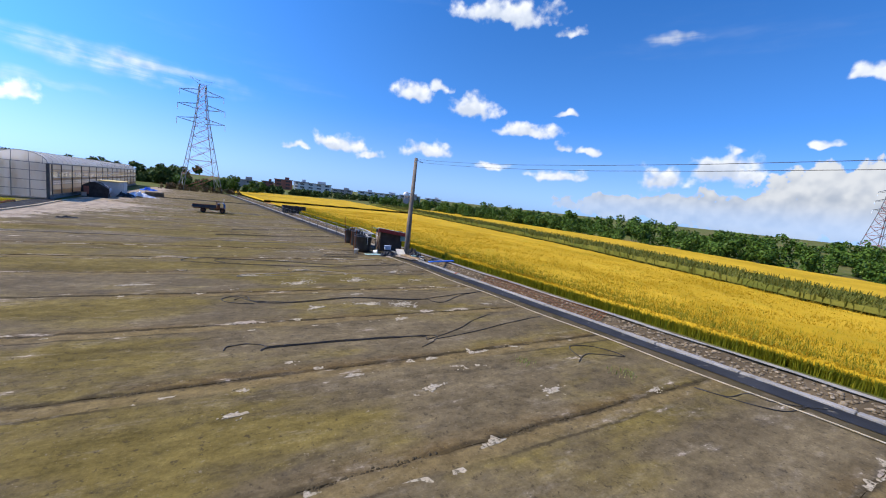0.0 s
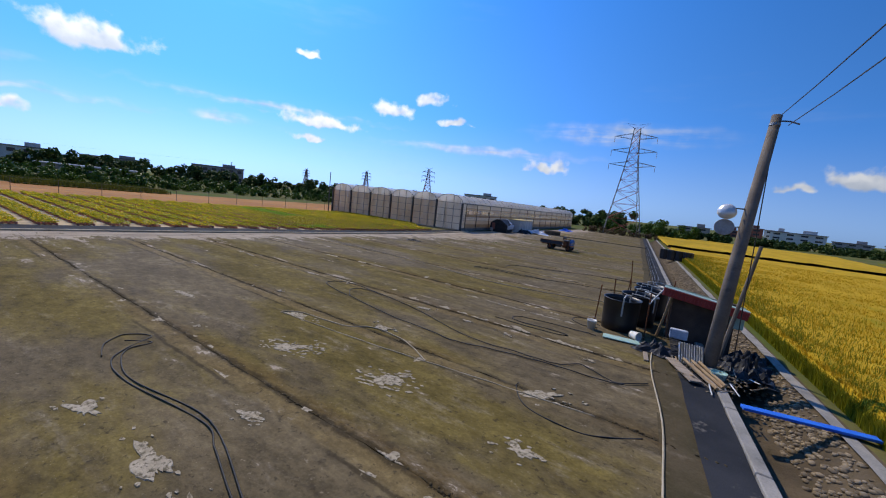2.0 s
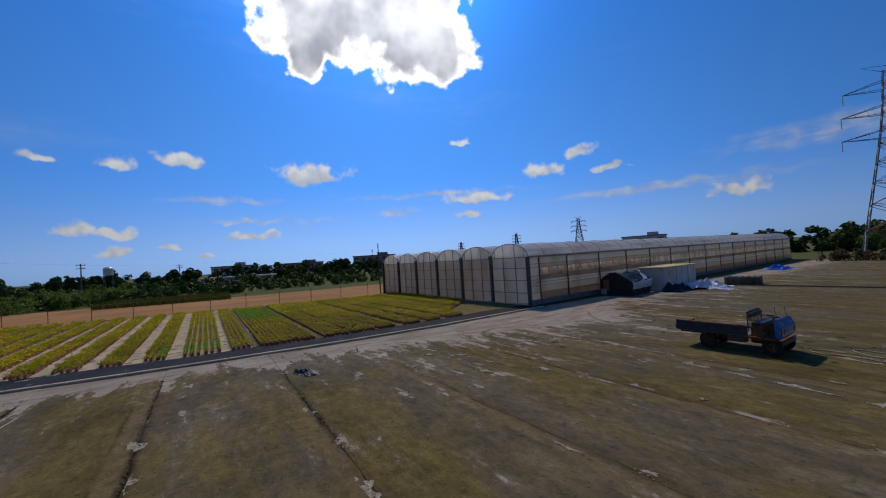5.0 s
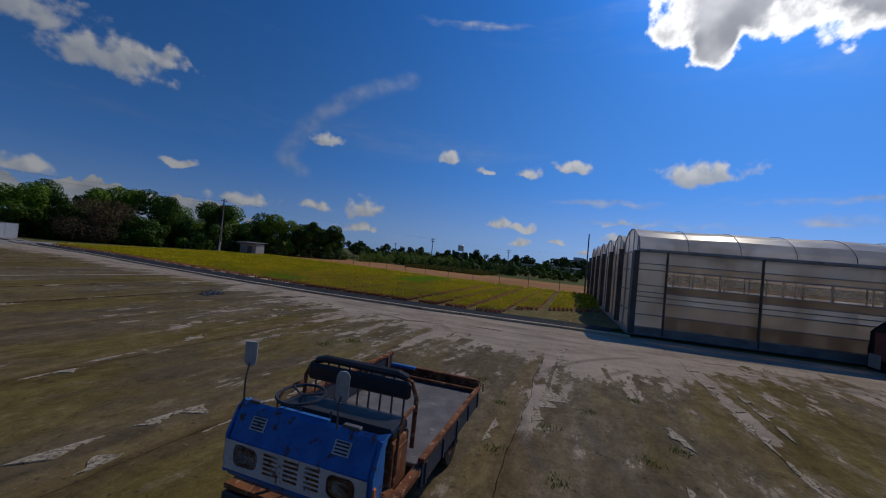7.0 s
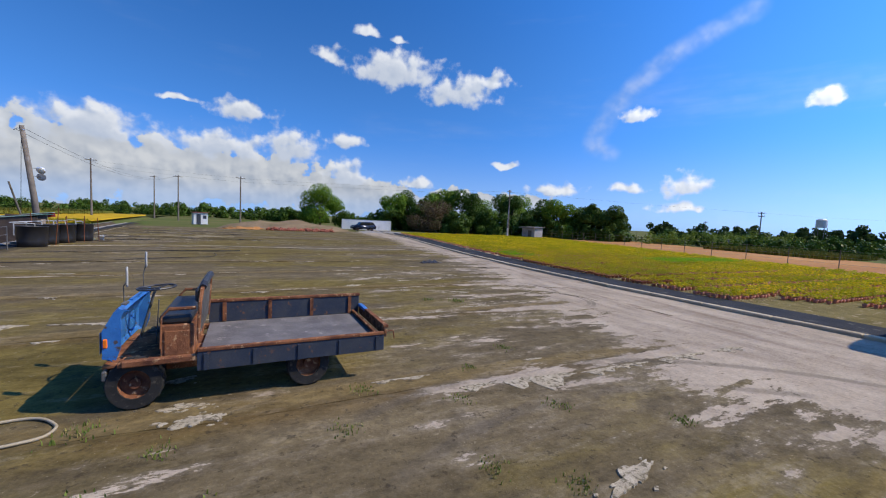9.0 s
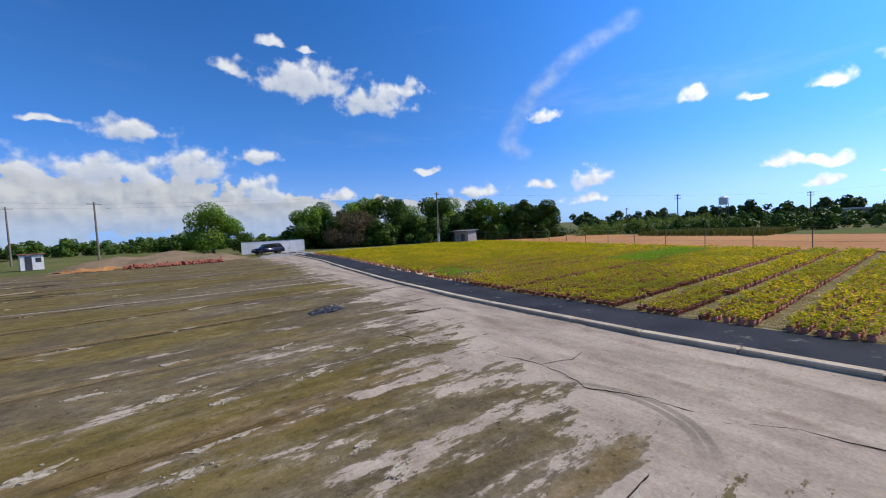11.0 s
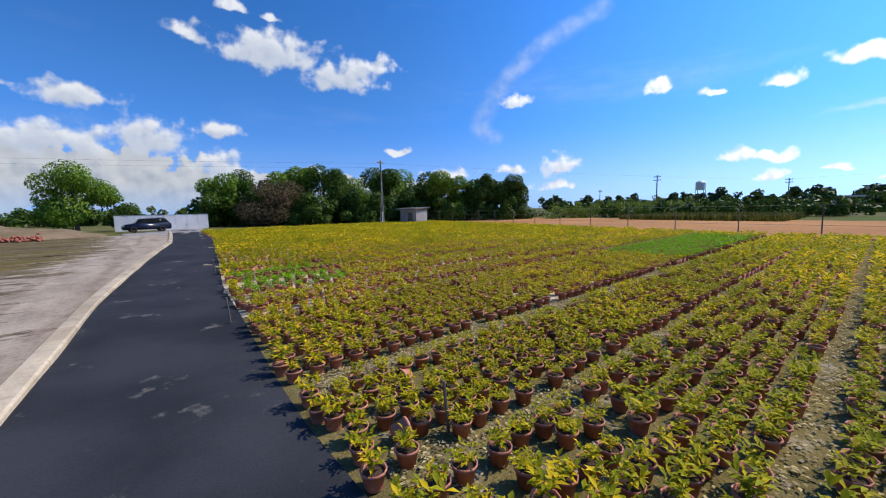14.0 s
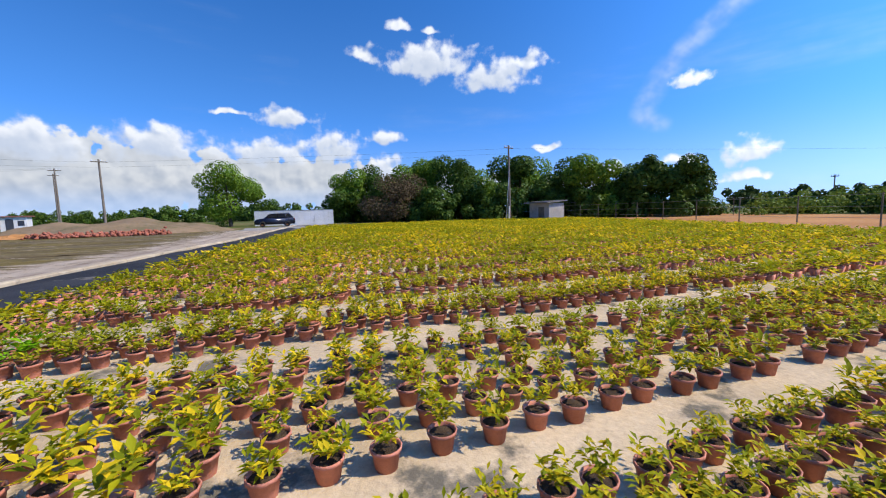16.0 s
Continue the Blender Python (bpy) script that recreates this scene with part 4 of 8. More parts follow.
def plant_stuff(name, places, sides, profile, leaves, seed, kinds, size, material="potted", label="", pots=True, flat=False):
    """Many plants in one mesh of leaves, and their pots in another."""
    rnd = random.Random(seed)
    lib = [plant_arrays(rnd, leaves, rnd.uniform(0.10, 0.155), rnd.uniform(0.055, 0.115), size * rnd.uniform(0.85, 1.15), flat) for _ in range(kinds)]
    P = np.array([(x, y, 0.006) for x, y in places])
    r = np.random.default_rng(seed)
    which = r.integers(0, kinds, len(P))
    turn = r.uniform(0, 6.283, len(P))
    scl = r.uniform(0.80, 1.45, len(P)) * np.where(P[:, 1] < 34.1, 1.15, 1.0)
    vs, fs, base = [], [], 0
    for k in range(kinds):
        sel = np.where(which == k)[0]
        v, f = lib[k]
        c, s = np.cos(turn[sel])[:, None], np.sin(turn[sel])[:, None]
        q = v[None] * scl[sel][:, None, None]
        w = np.stack([q[..., 0] * c - q[..., 1] * s, q[..., 0] * s + q[..., 1] * c, q[..., 2] + 0.090], -1) + P[sel][:, None, :]
        vs.append(w.reshape(-1, 3))
        fs.append((f[None] + base + (np.arange(len(sel)) * len(v))[:, None, None]).reshape(-1, 4))
        base += len(sel) * len(v)
    tagged(fast(name, np.concatenate(vs), np.concatenate(fs), material), label, "plant rows", "", "stuff")
    if pots:
        fine = sides > 8
        ring = [(0.053 * POT * math.cos(6.283 * k / (8 if fine else 4)), 0.053 * POT * math.sin(6.283 * k / (8 if fine else 4)), 0.083 * POT * 0.82 if fine else profile[1][1] + 0.002) for k in range(8 if fine else 4)]
        tagged(scatter("potting_soil", P, np.ones((len(P), 3)), turn, np.array(ring), np.array([(0, 1, 2, 3), (0, 3, 4, 7), (4, 5, 6, 7)] if fine else [(0, 1, 2, 3)]), "compost"), "dark compost in the plant pots", "compost", "", "stuff")
    if pots:
        pv, pf = pot_arrays(sides, profile)
        tagged(scatter("flower_pots", P, np.ones((len(P), 3)), turn, pv, pf, "terracotta"), "rows of terracotta-coloured plastic plant pots", "flower pots", "", "stuff")


def fresh(p):
    """A patch of bright green plants among the yellowing ones."""
    return (35.2 < p[1] < 37.5 and -28.5 < p[0] < -20.0) or (31.6 < p[1] < 33.8 and -13.0 < p[0] < -11.2)


close_set = set(p for p in close if not fresh(p))
mid = [p for p in rest if p[0] > -21 and 27.0 < p[1] < 50.0 and not fresh(p) and p not in close_set]
mid_set = set(mid)
far = [p for p in rest if p not in mid_set and p not in close_set and not fresh(p)]
ROUND_POT = [(r * POT, z * POT * 0.82) for r, z in [(0.041, 0.0), (0.053, 0.086), (0.0585, 0.086), (0.0595, 0.103), (0.054, 0.103), (0.051, 0.080)]]
plant_stuff("plant_rows", sorted(close_set), 10, ROUND_POT, 58, 4, 14, 0.048, label="near rows of leafy potted plants with yellowing tips")
plant_stuff("plant_rows", mid, 5, [(0.049, 0.0), (0.071, 0.102), (0.0, 0.082)], 22, 5, 12, 0.074, label="rows of leafy potted plants with yellowing tips", flat=True)
plant_stuff("plant_rows", far, 4, [(0.050, 0.0), (0.071, 0.102), (0.0, 0.082)], 13, 6, 10, 0.092, label="far rows of leafy potted plants", flat=True)
plant_stuff("plant_rows", [p for p in rest if fresh(p)], 9, ROUND_POT, 34, 7, 8, 0.056, "bright", "patch of fresh green potted plants")

# fallen leaves between the rows
r = np.random.default_rng(61)
n_l = 26000
yy = r.choice(np.array(GAPS[3:10] + [37.70, 37.70, 36.2, 35.12]), n_l) + r.normal(0, 0.16, n_l)
xx = np.interp(yy, [p[1] for p in KERB], [p[0] for p in KERB]) - 2.02 - 11.0 * r.uniform(0, 1, n_l) ** 1.5
keep = ~((yy > 35.25) & (yy < 37.40) & (xx < -14.3)) & (yy > 34.99)
xx, yy = xx[keep], yy[keep]
n_l = len(xx)
sz = r.uniform(0.014, 0.034, (n_l, 1)) * np.array([[1.0, 1.0, 0.7]])
FLAKE_V = np.array([(0, -0.6, 0.0), (0.32, 0.0, 0.25), (0, 0.6, 0.05), (-0.32, 0.0, 0.25)])
tagged(scatter("leaf_litter", np.stack([xx, yy, np.full(n_l, 0.020)], -1), sz, r.uniform(0, 6.3, n_l), FLAKE_V, np.array([(0, 1, 2, 3)]), "litter"),
       "fallen dry leaves between the plant rows", "leaf litter", "", "stuff")

n_g = 5000
yy = r.choice(np.array([45.9, 44.5, 43.15, 43.15, 41.78, 41.78, 40.42, 39.1, 37.7, 37.7, 36.2, 35.12]), n_g) + r.normal(0, 0.17, n_g)
xx = np.interp(yy, [p[1] for p in KERB], [p[0] for p in KERB]) - 2.02 - 9.0 * r.uniform(0, 1, n_g) ** 1.4
keep = ~((yy > 35.25) & (yy < 37.40) & (xx < -14.3)) & (yy > 34.99)
xx, yy = xx[keep], yy[keep]
n_g = len(xx)
sz = r.uniform(0.005, 0.016, (n_g, 1)) * np.array([[1.3, 1.0, 0.6]])
octa_v = np.array([(1, 0, 0), (-1, 0, 0), (0, 1, 0), (0, -1, 0), (0, 0, 1)])
octa_f = np.array([(0, 2, 4), (2, 1, 4), (1, 3, 4), (3, 0, 4)])
tagged(scatter("pebbles", np.stack([xx, yy, np.full(n_g, 0.012)], -1), sz, r.uniform(0, 6.3, n_g), octa_v, octa_f, "pebble"),
       "small pale pebbles on the gravel between the plant rows", "pebbles", "", "stuff")

# crumbs of soil in the joints of the yard
n_c = 9500
ks = r.integers(-8, 3, n_c)
yj = np.array([joint_y(q) for q in ks])
xx = r.uniform(-7.5, 13.0, n_c)
keep = np.array([noise.noise((a * 0.5, b, 5.0)) for a, b in zip(xx, yj)]) > -0.12
xx, yj = xx[keep], yj[keep]
yy = yj + np.array([ragged(a, b) for a, b in zip(xx, yj)]) + r.normal(0, 0.028, len(xx))
sz = r.uniform(0.005, 0.026, (len(xx), 1)) * np.array([[1.5, 1.1, 0.6]])
tagged(scatter("soil_crumbs", np.stack([xx, yy, np.full(len(xx), 0.005)], -1), sz, r.uniform(0, 6.3, len(xx)), SV, SF, "crumb"),
       "dark crumbs of soil along the broken joints of the yard", "soil crumbs", "", "stuff")

# ---- greenhouse ----
GH_TURN = 3.0
GH_X, GH_Y, GH_EAVE, GH_RISE, GH_BAY, GH_N, GH_LEN = -10.05, 50.75, 3.05, 0.95, 3.4, 6, 57.0
gh = thing("greenhouse", "long multi-bay greenhouse of dusty white film with arched roofs", "greenhouse", (GH_X, GH_Y, 0), GH_TURN)


def arch(x0, x1, z, rise, n=10):
    return [(x0 + (x1 - x0) * (1 - math.cos(math.pi * i / n)) / 2, z + rise * math.sin(math.pi * i / n)) for i in range(n + 1)]


for b in range(GH_N):
    x1, x0 = -b * GH_BAY, -(b + 1) * GH_BAY
    a = arch(x0, x1, GH_EAVE, GH_RISE)
    bm = bmesh.new()
    ny = 36
    rows = [[bm.verts.new((px, GH_LEN * j / ny, pz - (0.03 if j % 2 else 0.0))) for px, pz in a] for j in range(ny + 1)]
    for p, q in zip(rows, rows[1:]):
        for i in range(len(a) - 1):
            bm.faces.new((p[i], q[i], q[i + 1], p[i + 1]))
    part("roof", bm, "film_roof", gh, "white translucent film arched roof")
    hoops = bmesh.new()
    for j in range(0, ny + 1):
        tube(hoops, [(px, GH_LEN * j / ny, pz + 0.010) for px, pz in a], 0.011, 4, False)
    part("roof_hoops", hoops, "steel_dark", gh)
    bm = bmesh.new()
    lo = [bm.verts.new((px, 0.0, GH_EAVE)) for px, pz in a]
    hi = [bm.verts.new((px, 0.0, pz)) for px, pz in a]
    for i in range(len(a) - 1):
        bm.faces.new((lo[i], lo[i + 1], hi[i + 1], hi[i]))
    bmesh.ops.remove_doubles(bm, verts=bm.verts, dist=0.0005)
    part("gable_arch", bm, "film_roof", gh)
    bm = bmesh.new()
    for px, pz in a[2:-1:2]:
        tube(bm, [(px, -0.02, GH_EAVE - 0.05), (px, -0.02, pz)], 0.02, 4)
    tube(bm, [(px, -0.02, pz) for px, pz in a], 0.03, 4)
    part("gable_frame", bm, "steel", gh)
    # gable wall below the eave: film in three panels on posts
    for i in range(3):
        xa, xb = x0 + GH_BAY * i / 3, x0 + GH_BAY * (i + 1) / 3
        part("wall_panel", boxed(((xa + xb) / 2, 0, GH_EAVE / 2 + 0.05), (xb - xa - 0.03, 0.01, GH_EAVE - 0.1)), "film_wall" if b else "film_roof", gh)
        part("mullion", boxed((xb - 0.0, -0.03, GH_EAVE / 2), (0.05, 0.05, GH_EAVE)), "steel", gh)
    for z in (0.75, 1.55, 2.35, GH_EAVE):
        part("rail", boxed(((x0 + x1) / 2, -0.035, z), (GH_BAY, 0.04, 0.05)), "steel", gh)
    part("post", boxed((x0, -0.12, GH_EAVE / 2 + 0.1), (0.16, 0.20, GH_EAVE + 0.2)), "steel_dark", gh)
part("post", boxed((0.02, -0.10, GH_EAVE / 2), (0.20, 0.18, GH_EAVE)), "steel_dark", gh)
for x in (0.0, -GH_N * GH_BAY):
    for j in range(15):
        y0, y1 = GH_LEN * j / 15, GH_LEN * (j + 1) / 15
        for z0, z1, m in ((0.27, 0.73, "film_brown"), (0.74, 1.19, "film_wall"), (1.20, 1.55, "film_roof"), (1.56, 1.80, "film_brown"), (1.81, 2.36, "film_band"), (2.37, 2.58, "film_wall"), (2.59, GH_EAVE, "film_roof")):
            if j == 0:
                part("wall_panel", boxed((x, 0.45, (z0 + z1) / 2), (0.01, 0.88, z1 - z0)), "film_roof", gh, "clean white corner film")
                y0 = 0.92
            part("wall_panel", boxed((x, (y0 + y1) / 2, (z0 + z1) / 2), (0.01, y1 - y0 - 0.02, z1 - z0)), m, gh)
        part("post", boxed((x + 0.05, y0, GH_EAVE / 2), (0.07, 0.06, GH_EAVE)), "steel_dark", gh)
    # added concrete strip in place of the shade along the wall's foot
    part("base_board", boxed((x + 0.04, GH_LEN / 2, 0.13), (0.06, GH_LEN, 0.25)), "concrete", gh, "low concrete strip added for the shade at the foot of the film")
    for z in (0.28, 0.735, 1.195, 1.38, 1.555, 1.805, 2.365, 2.585, GH_EAVE):
        part("rail", boxed((x + 0.03, GH_LEN / 2, z), (0.05, GH_LEN, 0.035 if z < 3 else 0.09)), "steel", gh)
for b in range(GH_N):
    part("gutter", boxed((-b * GH_BAY, GH_LEN / 2, GH_EAVE + 0.03), (0.22, GH_LEN, 0.08)), "steel", gh)
    bm = bmesh.new()
    lo = [bm.verts.new((px, GH_LEN, pz)) for px, pz in arch(-(b + 1) * GH_BAY, -b * GH_BAY, GH_EAVE, GH_RISE)]
    lo += [bm.verts.new((-b * GH_BAY, GH_LEN, 0)), bm.verts.new((-(b + 1) * GH_BAY, GH_LEN, 0))]
    bm.faces.new(lo)
    part("end_wall", bm, "film_wall", gh)
bm = bmesh.new()
for b in range(1, GH_N):
    for j in range(1, 15):
        box(bm, (-b * GH_BAY, GH_LEN * j / 15, GH_EAVE / 2), (0.07, 0.07, GH_EAVE))
part("inner_posts", bm, "steel", gh)
bm = bmesh.new()
for b in range(GH_N):
    for j in range(1, 15):
        tube(bm, [(-b * GH_BAY, GH_LEN * j / 15, 2.55), (-(b + 1) * GH_BAY, GH_LEN * j / 15, 2.55)], 0.02, 4)
part("inner_beams", bm, "steel", gh)
tagged(sheet("trim", lambda y: span(0.35, -GH_N * GH_BAY, 12), span(-0.3, GH_LEN, 10), lambda x, y: 0.012, "concrete"), "concrete floor inside the greenhouse", "floor", "", "structure").matrix_world = pose(GH_X, GH_Y, 0, 0, 0, GH_TURN)


# ---- trees ----
def leaf_cloud(centres, radii, count, size, r, flat=0.8):
    """Leaf quads on and inside lobes."""
    k = r.choice(len(centres), count, p=(radii ** 2) / (radii ** 2).sum())
    d = r.normal(size=(count, 3))
    d /= np.linalg.norm(d, axis=1)[:, None]
    rad = radii[k] * (0.55 + 0.5 * r.uniform(0, 1, count) ** 0.5)
    p = centres[k] + d * rad[:, None] * np.array([1, 1, flat])
    nrm = d + r.normal(0, 0.55, (count, 3)) + np.array([0, 0, 0.35])
    nrm /= np.linalg.norm(nrm, axis=1)[:, None]
    a = np.cross(nrm, r.normal(size=(count, 3)))
    a /= np.linalg.norm(a, axis=1)[:, None]
    b = np.cross(nrm, a)
    s = (size * r.uniform(0.6, 1.4, count))[:, None]
    q = np.stack([p - a * s * 0.5, p + b * s * 0.36, p + a * s * 0.6, p - b * s * 0.36], 1)
    return q.reshape(-1, 3), np.arange(count * 4).reshape(-1, 4)


def tree(at, height, width, seed, leaf="leaf", leaves=5200, size=0.26, low=0.28, label="broad green tree with a dense uneven crown", category="tree"):
    r = np.random.default_rng(seed)
    root = thing("tree", label, category, at)
    bm = bmesh.new()
    lean = r.uniform(-0.3, 0.3, 2)
    top = (lean[0], lean[1], height * 0.62)
    tube(bm, [(0, 0, -0.1), (lean[0] * 0.3, lean[1] * 0.3, height * 0.22), (lean[0] * 0.7, lean[1] * 0.7, height * 0.42), top], [height * 0.030, height * 0.023, height * 0.017, height * 0.008], 8)
    nl = 13
    cs, rs = [], []
    for i in range(nl):
        a = 6.283 * i / nl + r.uniform(-0.4, 0.4)
        e = r.uniform(0.0, 1.0)
        c = np.array([math.cos(a) * width * 0.34 * r.uniform(0.3, 1.15), math.sin(a) * width * 0.34 * r.uniform(0.3, 1.15), height * (low + 0.10 + (0.74 - low) * e)])
        rad = width * r.uniform(0.17, 0.28)
        cs.append(c)
        rs.append(rad)
        z0 = height * r.uniform(0.2, 0.45)
        tube(bm, [(lean[0] * 0.5, lean[1] * 0.5, z0), tuple(0.5 * (c + np.array([0, 0, z0]))), tuple(c)], [height * 0.012, height * 0.008, height * 0.003], 5)
    for i in range(8):
        k = r.integers(0, nl)
        d = r.normal(size=3)
        cs.append(cs[k] + d / np.linalg.norm(d) * rs[k] * 0.9)
        rs.append(rs[k] * r.uniform(0.35, 0.6))
    part("trunk", bm, "bark", root)
    v, f = leaf_cloud(np.array(cs), np.array(rs), leaves, size, r)
    ob = fast("crown", v, f, leaf)
    ob.parent = root
    return root


def woods(name, pts, height, depth, count, size, seed, leaf="leaf_far", label="distant belt of dark green trees", step=None):
    """A belt of wood along a line: many overlapping crowns as leaf clumps, one object."""
    r = np.random.default_rng(seed)
    pts = np.array(pts, dtype=float)
    seg = np.linalg.norm(np.diff(pts, axis=0), axis=1)
    total = seg.sum()
    step = step or height * 0.30
    m = max(3, int(total / step))
    s = (np.arange(m) + r.uniform(0, 1, m)) * total / m
    cum = np.concatenate([[0], np.cumsum(seg)])
    x, y = np.interp(s, cum, pts[:, 0]), np.interp(s, cum, pts[:, 1])
    cs, rs = [], []
    for i in range(m):
        h = height * (0.66 + 0.28 * noise.noise((x[i] * 0.05, y[i] * 0.05, seed)) + r.uniform(-0.12, 0.28))
        ox, oy = r.uniform(-depth, depth, 2) * 0.5
        for q in range(4):
            cs.append((x[i] + ox + r.normal(0, height * 0.22), y[i] + oy + r.normal(0, height * 0.22), h * (0.22 + 0.20 * q)))
            rs.append(h * r.uniform(0.24, 0.36) * (1.15 - 0.15 * q))
    v, f = leaf_cloud(np.array(cs), np.array(rs), count, size, r, 0.9)
    v[:, 2] = np.maximum(v[:, 2], 0.0)
    return tagged(fast(name, v, f, leaf), label, "woods", "", "stuff")

# grove behind the beds
for i, (x, y, h, w) in enumerate([(-20.5, -15.5, 6.6, 6.0), (-24.5, -12.5, 6.4, 5.6), (-24.0, -18.5, 7.6, 6.5), (-29.0, -13.0, 8.2, 6.8), (-33.0, -9.0, 8.4, 6.8), (-30.0, -17.0, 8.8, 7.0),
                                  (-36.5, -10.5, 8.6, 6.8), (-38.5, -4.0, 7.4, 6.4), (-41.5, -1.0, 7.0, 6.2), (-43.5, 2.5, 6.4, 5.6), (-46.5, 5.0, 6.2, 5.6), (-49.5, 8.0, 6.0, 5.2), (-42.0, -9.0, 8.2, 7.0)]):
    tree((x, y, 0), h, w, 100 + i, "leaf" if i % 3 else "leaf_light", 12000, 0.25, 0.0)
woods("undergrowth", [(-18.5, -16.0), (-25.5, -9.5), (-33, -5.0), (-39.0, 0.5), (-44.0, 5.5), (-50.0, 9.0)], 4.3, 3.4, 46000, 0.28, 12, "leaf", "dark undergrowth below the trees")
tree((-24.4, -8.8, 0), 5.4, 7.6, 140, "leaf_dry", 9000, 0.17, 0.0, "low bare brown bush among green trees", "bush")
tree((-6.8, -12.5, 0), 6.9, 7.0, 141, "leaf_light", 15000, 0.19, 0.10, "single bright green tree beside the earth mound")
tree((-10.4, -13.5, 0), 3.0, 3.4, 142, "leaf", 2200, 0.22, 0.05, "dark green bush under a tree", "bush")
woods("woods", [(46, 120), (56, 86), (60, 48), (63, 15), (62, -22), (52, -55), (32, -80)], 3.7, 7.0, 95000, 0.32, 1, "leaf", "belt of dark green trees beyond the rice")
woods("woods", [(34, -80), (15, -70), (0, -62), (-14, -52), (-28, -45)], 4.0, 8.0, 24000, 0.45, 2, "leaf", "low belt of green trees behind the mound")
woods("reeds", [(-52, 12), (-62, 17), (-74, 22)], 2.6, 4.0, 9000, 0.22, 3, "reed", "stand of tall light green reeds")
woods("woods", [(-72, 2), (-80, 24), (-86, 46), (-84, 70), (-76, 92)], 2.8, 10.0, 34000, 0.42, 4, "leaf", "dark scrub and bushes behind the ploughed field")
woods("woods", [(-120, -40), (-140, 0), (-150, 50), (-140, 110), (-110, 150)], 6.5, 14.0, 34000, 0.9, 5)
woods("woods", [(-110, 150), (-60, 150), (-20, 140), (-4, 138)], 6.0, 12.0, 24000, 0.85, 6)
woods("woods", [(0, 139), (16, 142), (32, 148)], 3.2, 8.0, 7000, 0.6, 13)
woods("hedge", [(-8, 99), (0, 98), (6, 97)], 1.6, 1.5, 4500, 0.20, 7, "leaf_dry", "low brownish hedge at the end of the yard")
woods("woods", [(-4, 112), (4, 116), (10, 112)], 5.4, 5.0, 7000, 0.34, 8, "leaf", "clump of trees under the pylon")
woods("woods", [(30, 150), (60, 165), (90, 150), (110, 120), (100, 90), (80, 76)], 3.2, 10.0, 26000, 0.6, 9)
woods("scrub", [(-54, -2), (-60, 16), (-64, 34), (-62, 58), (-54, 98)], 1.9, 5.0, 20000, 0.30, 10, "leaf", "low dark scrub behind the ploughed field")
woods("woods", [(66, 90), (80, 66), (92, 36), (90, 0), (84, -40)], 4.8, 9.0, 30000, 0.5, 11, "leaf", "far belt of tall green trees beyond the rice")

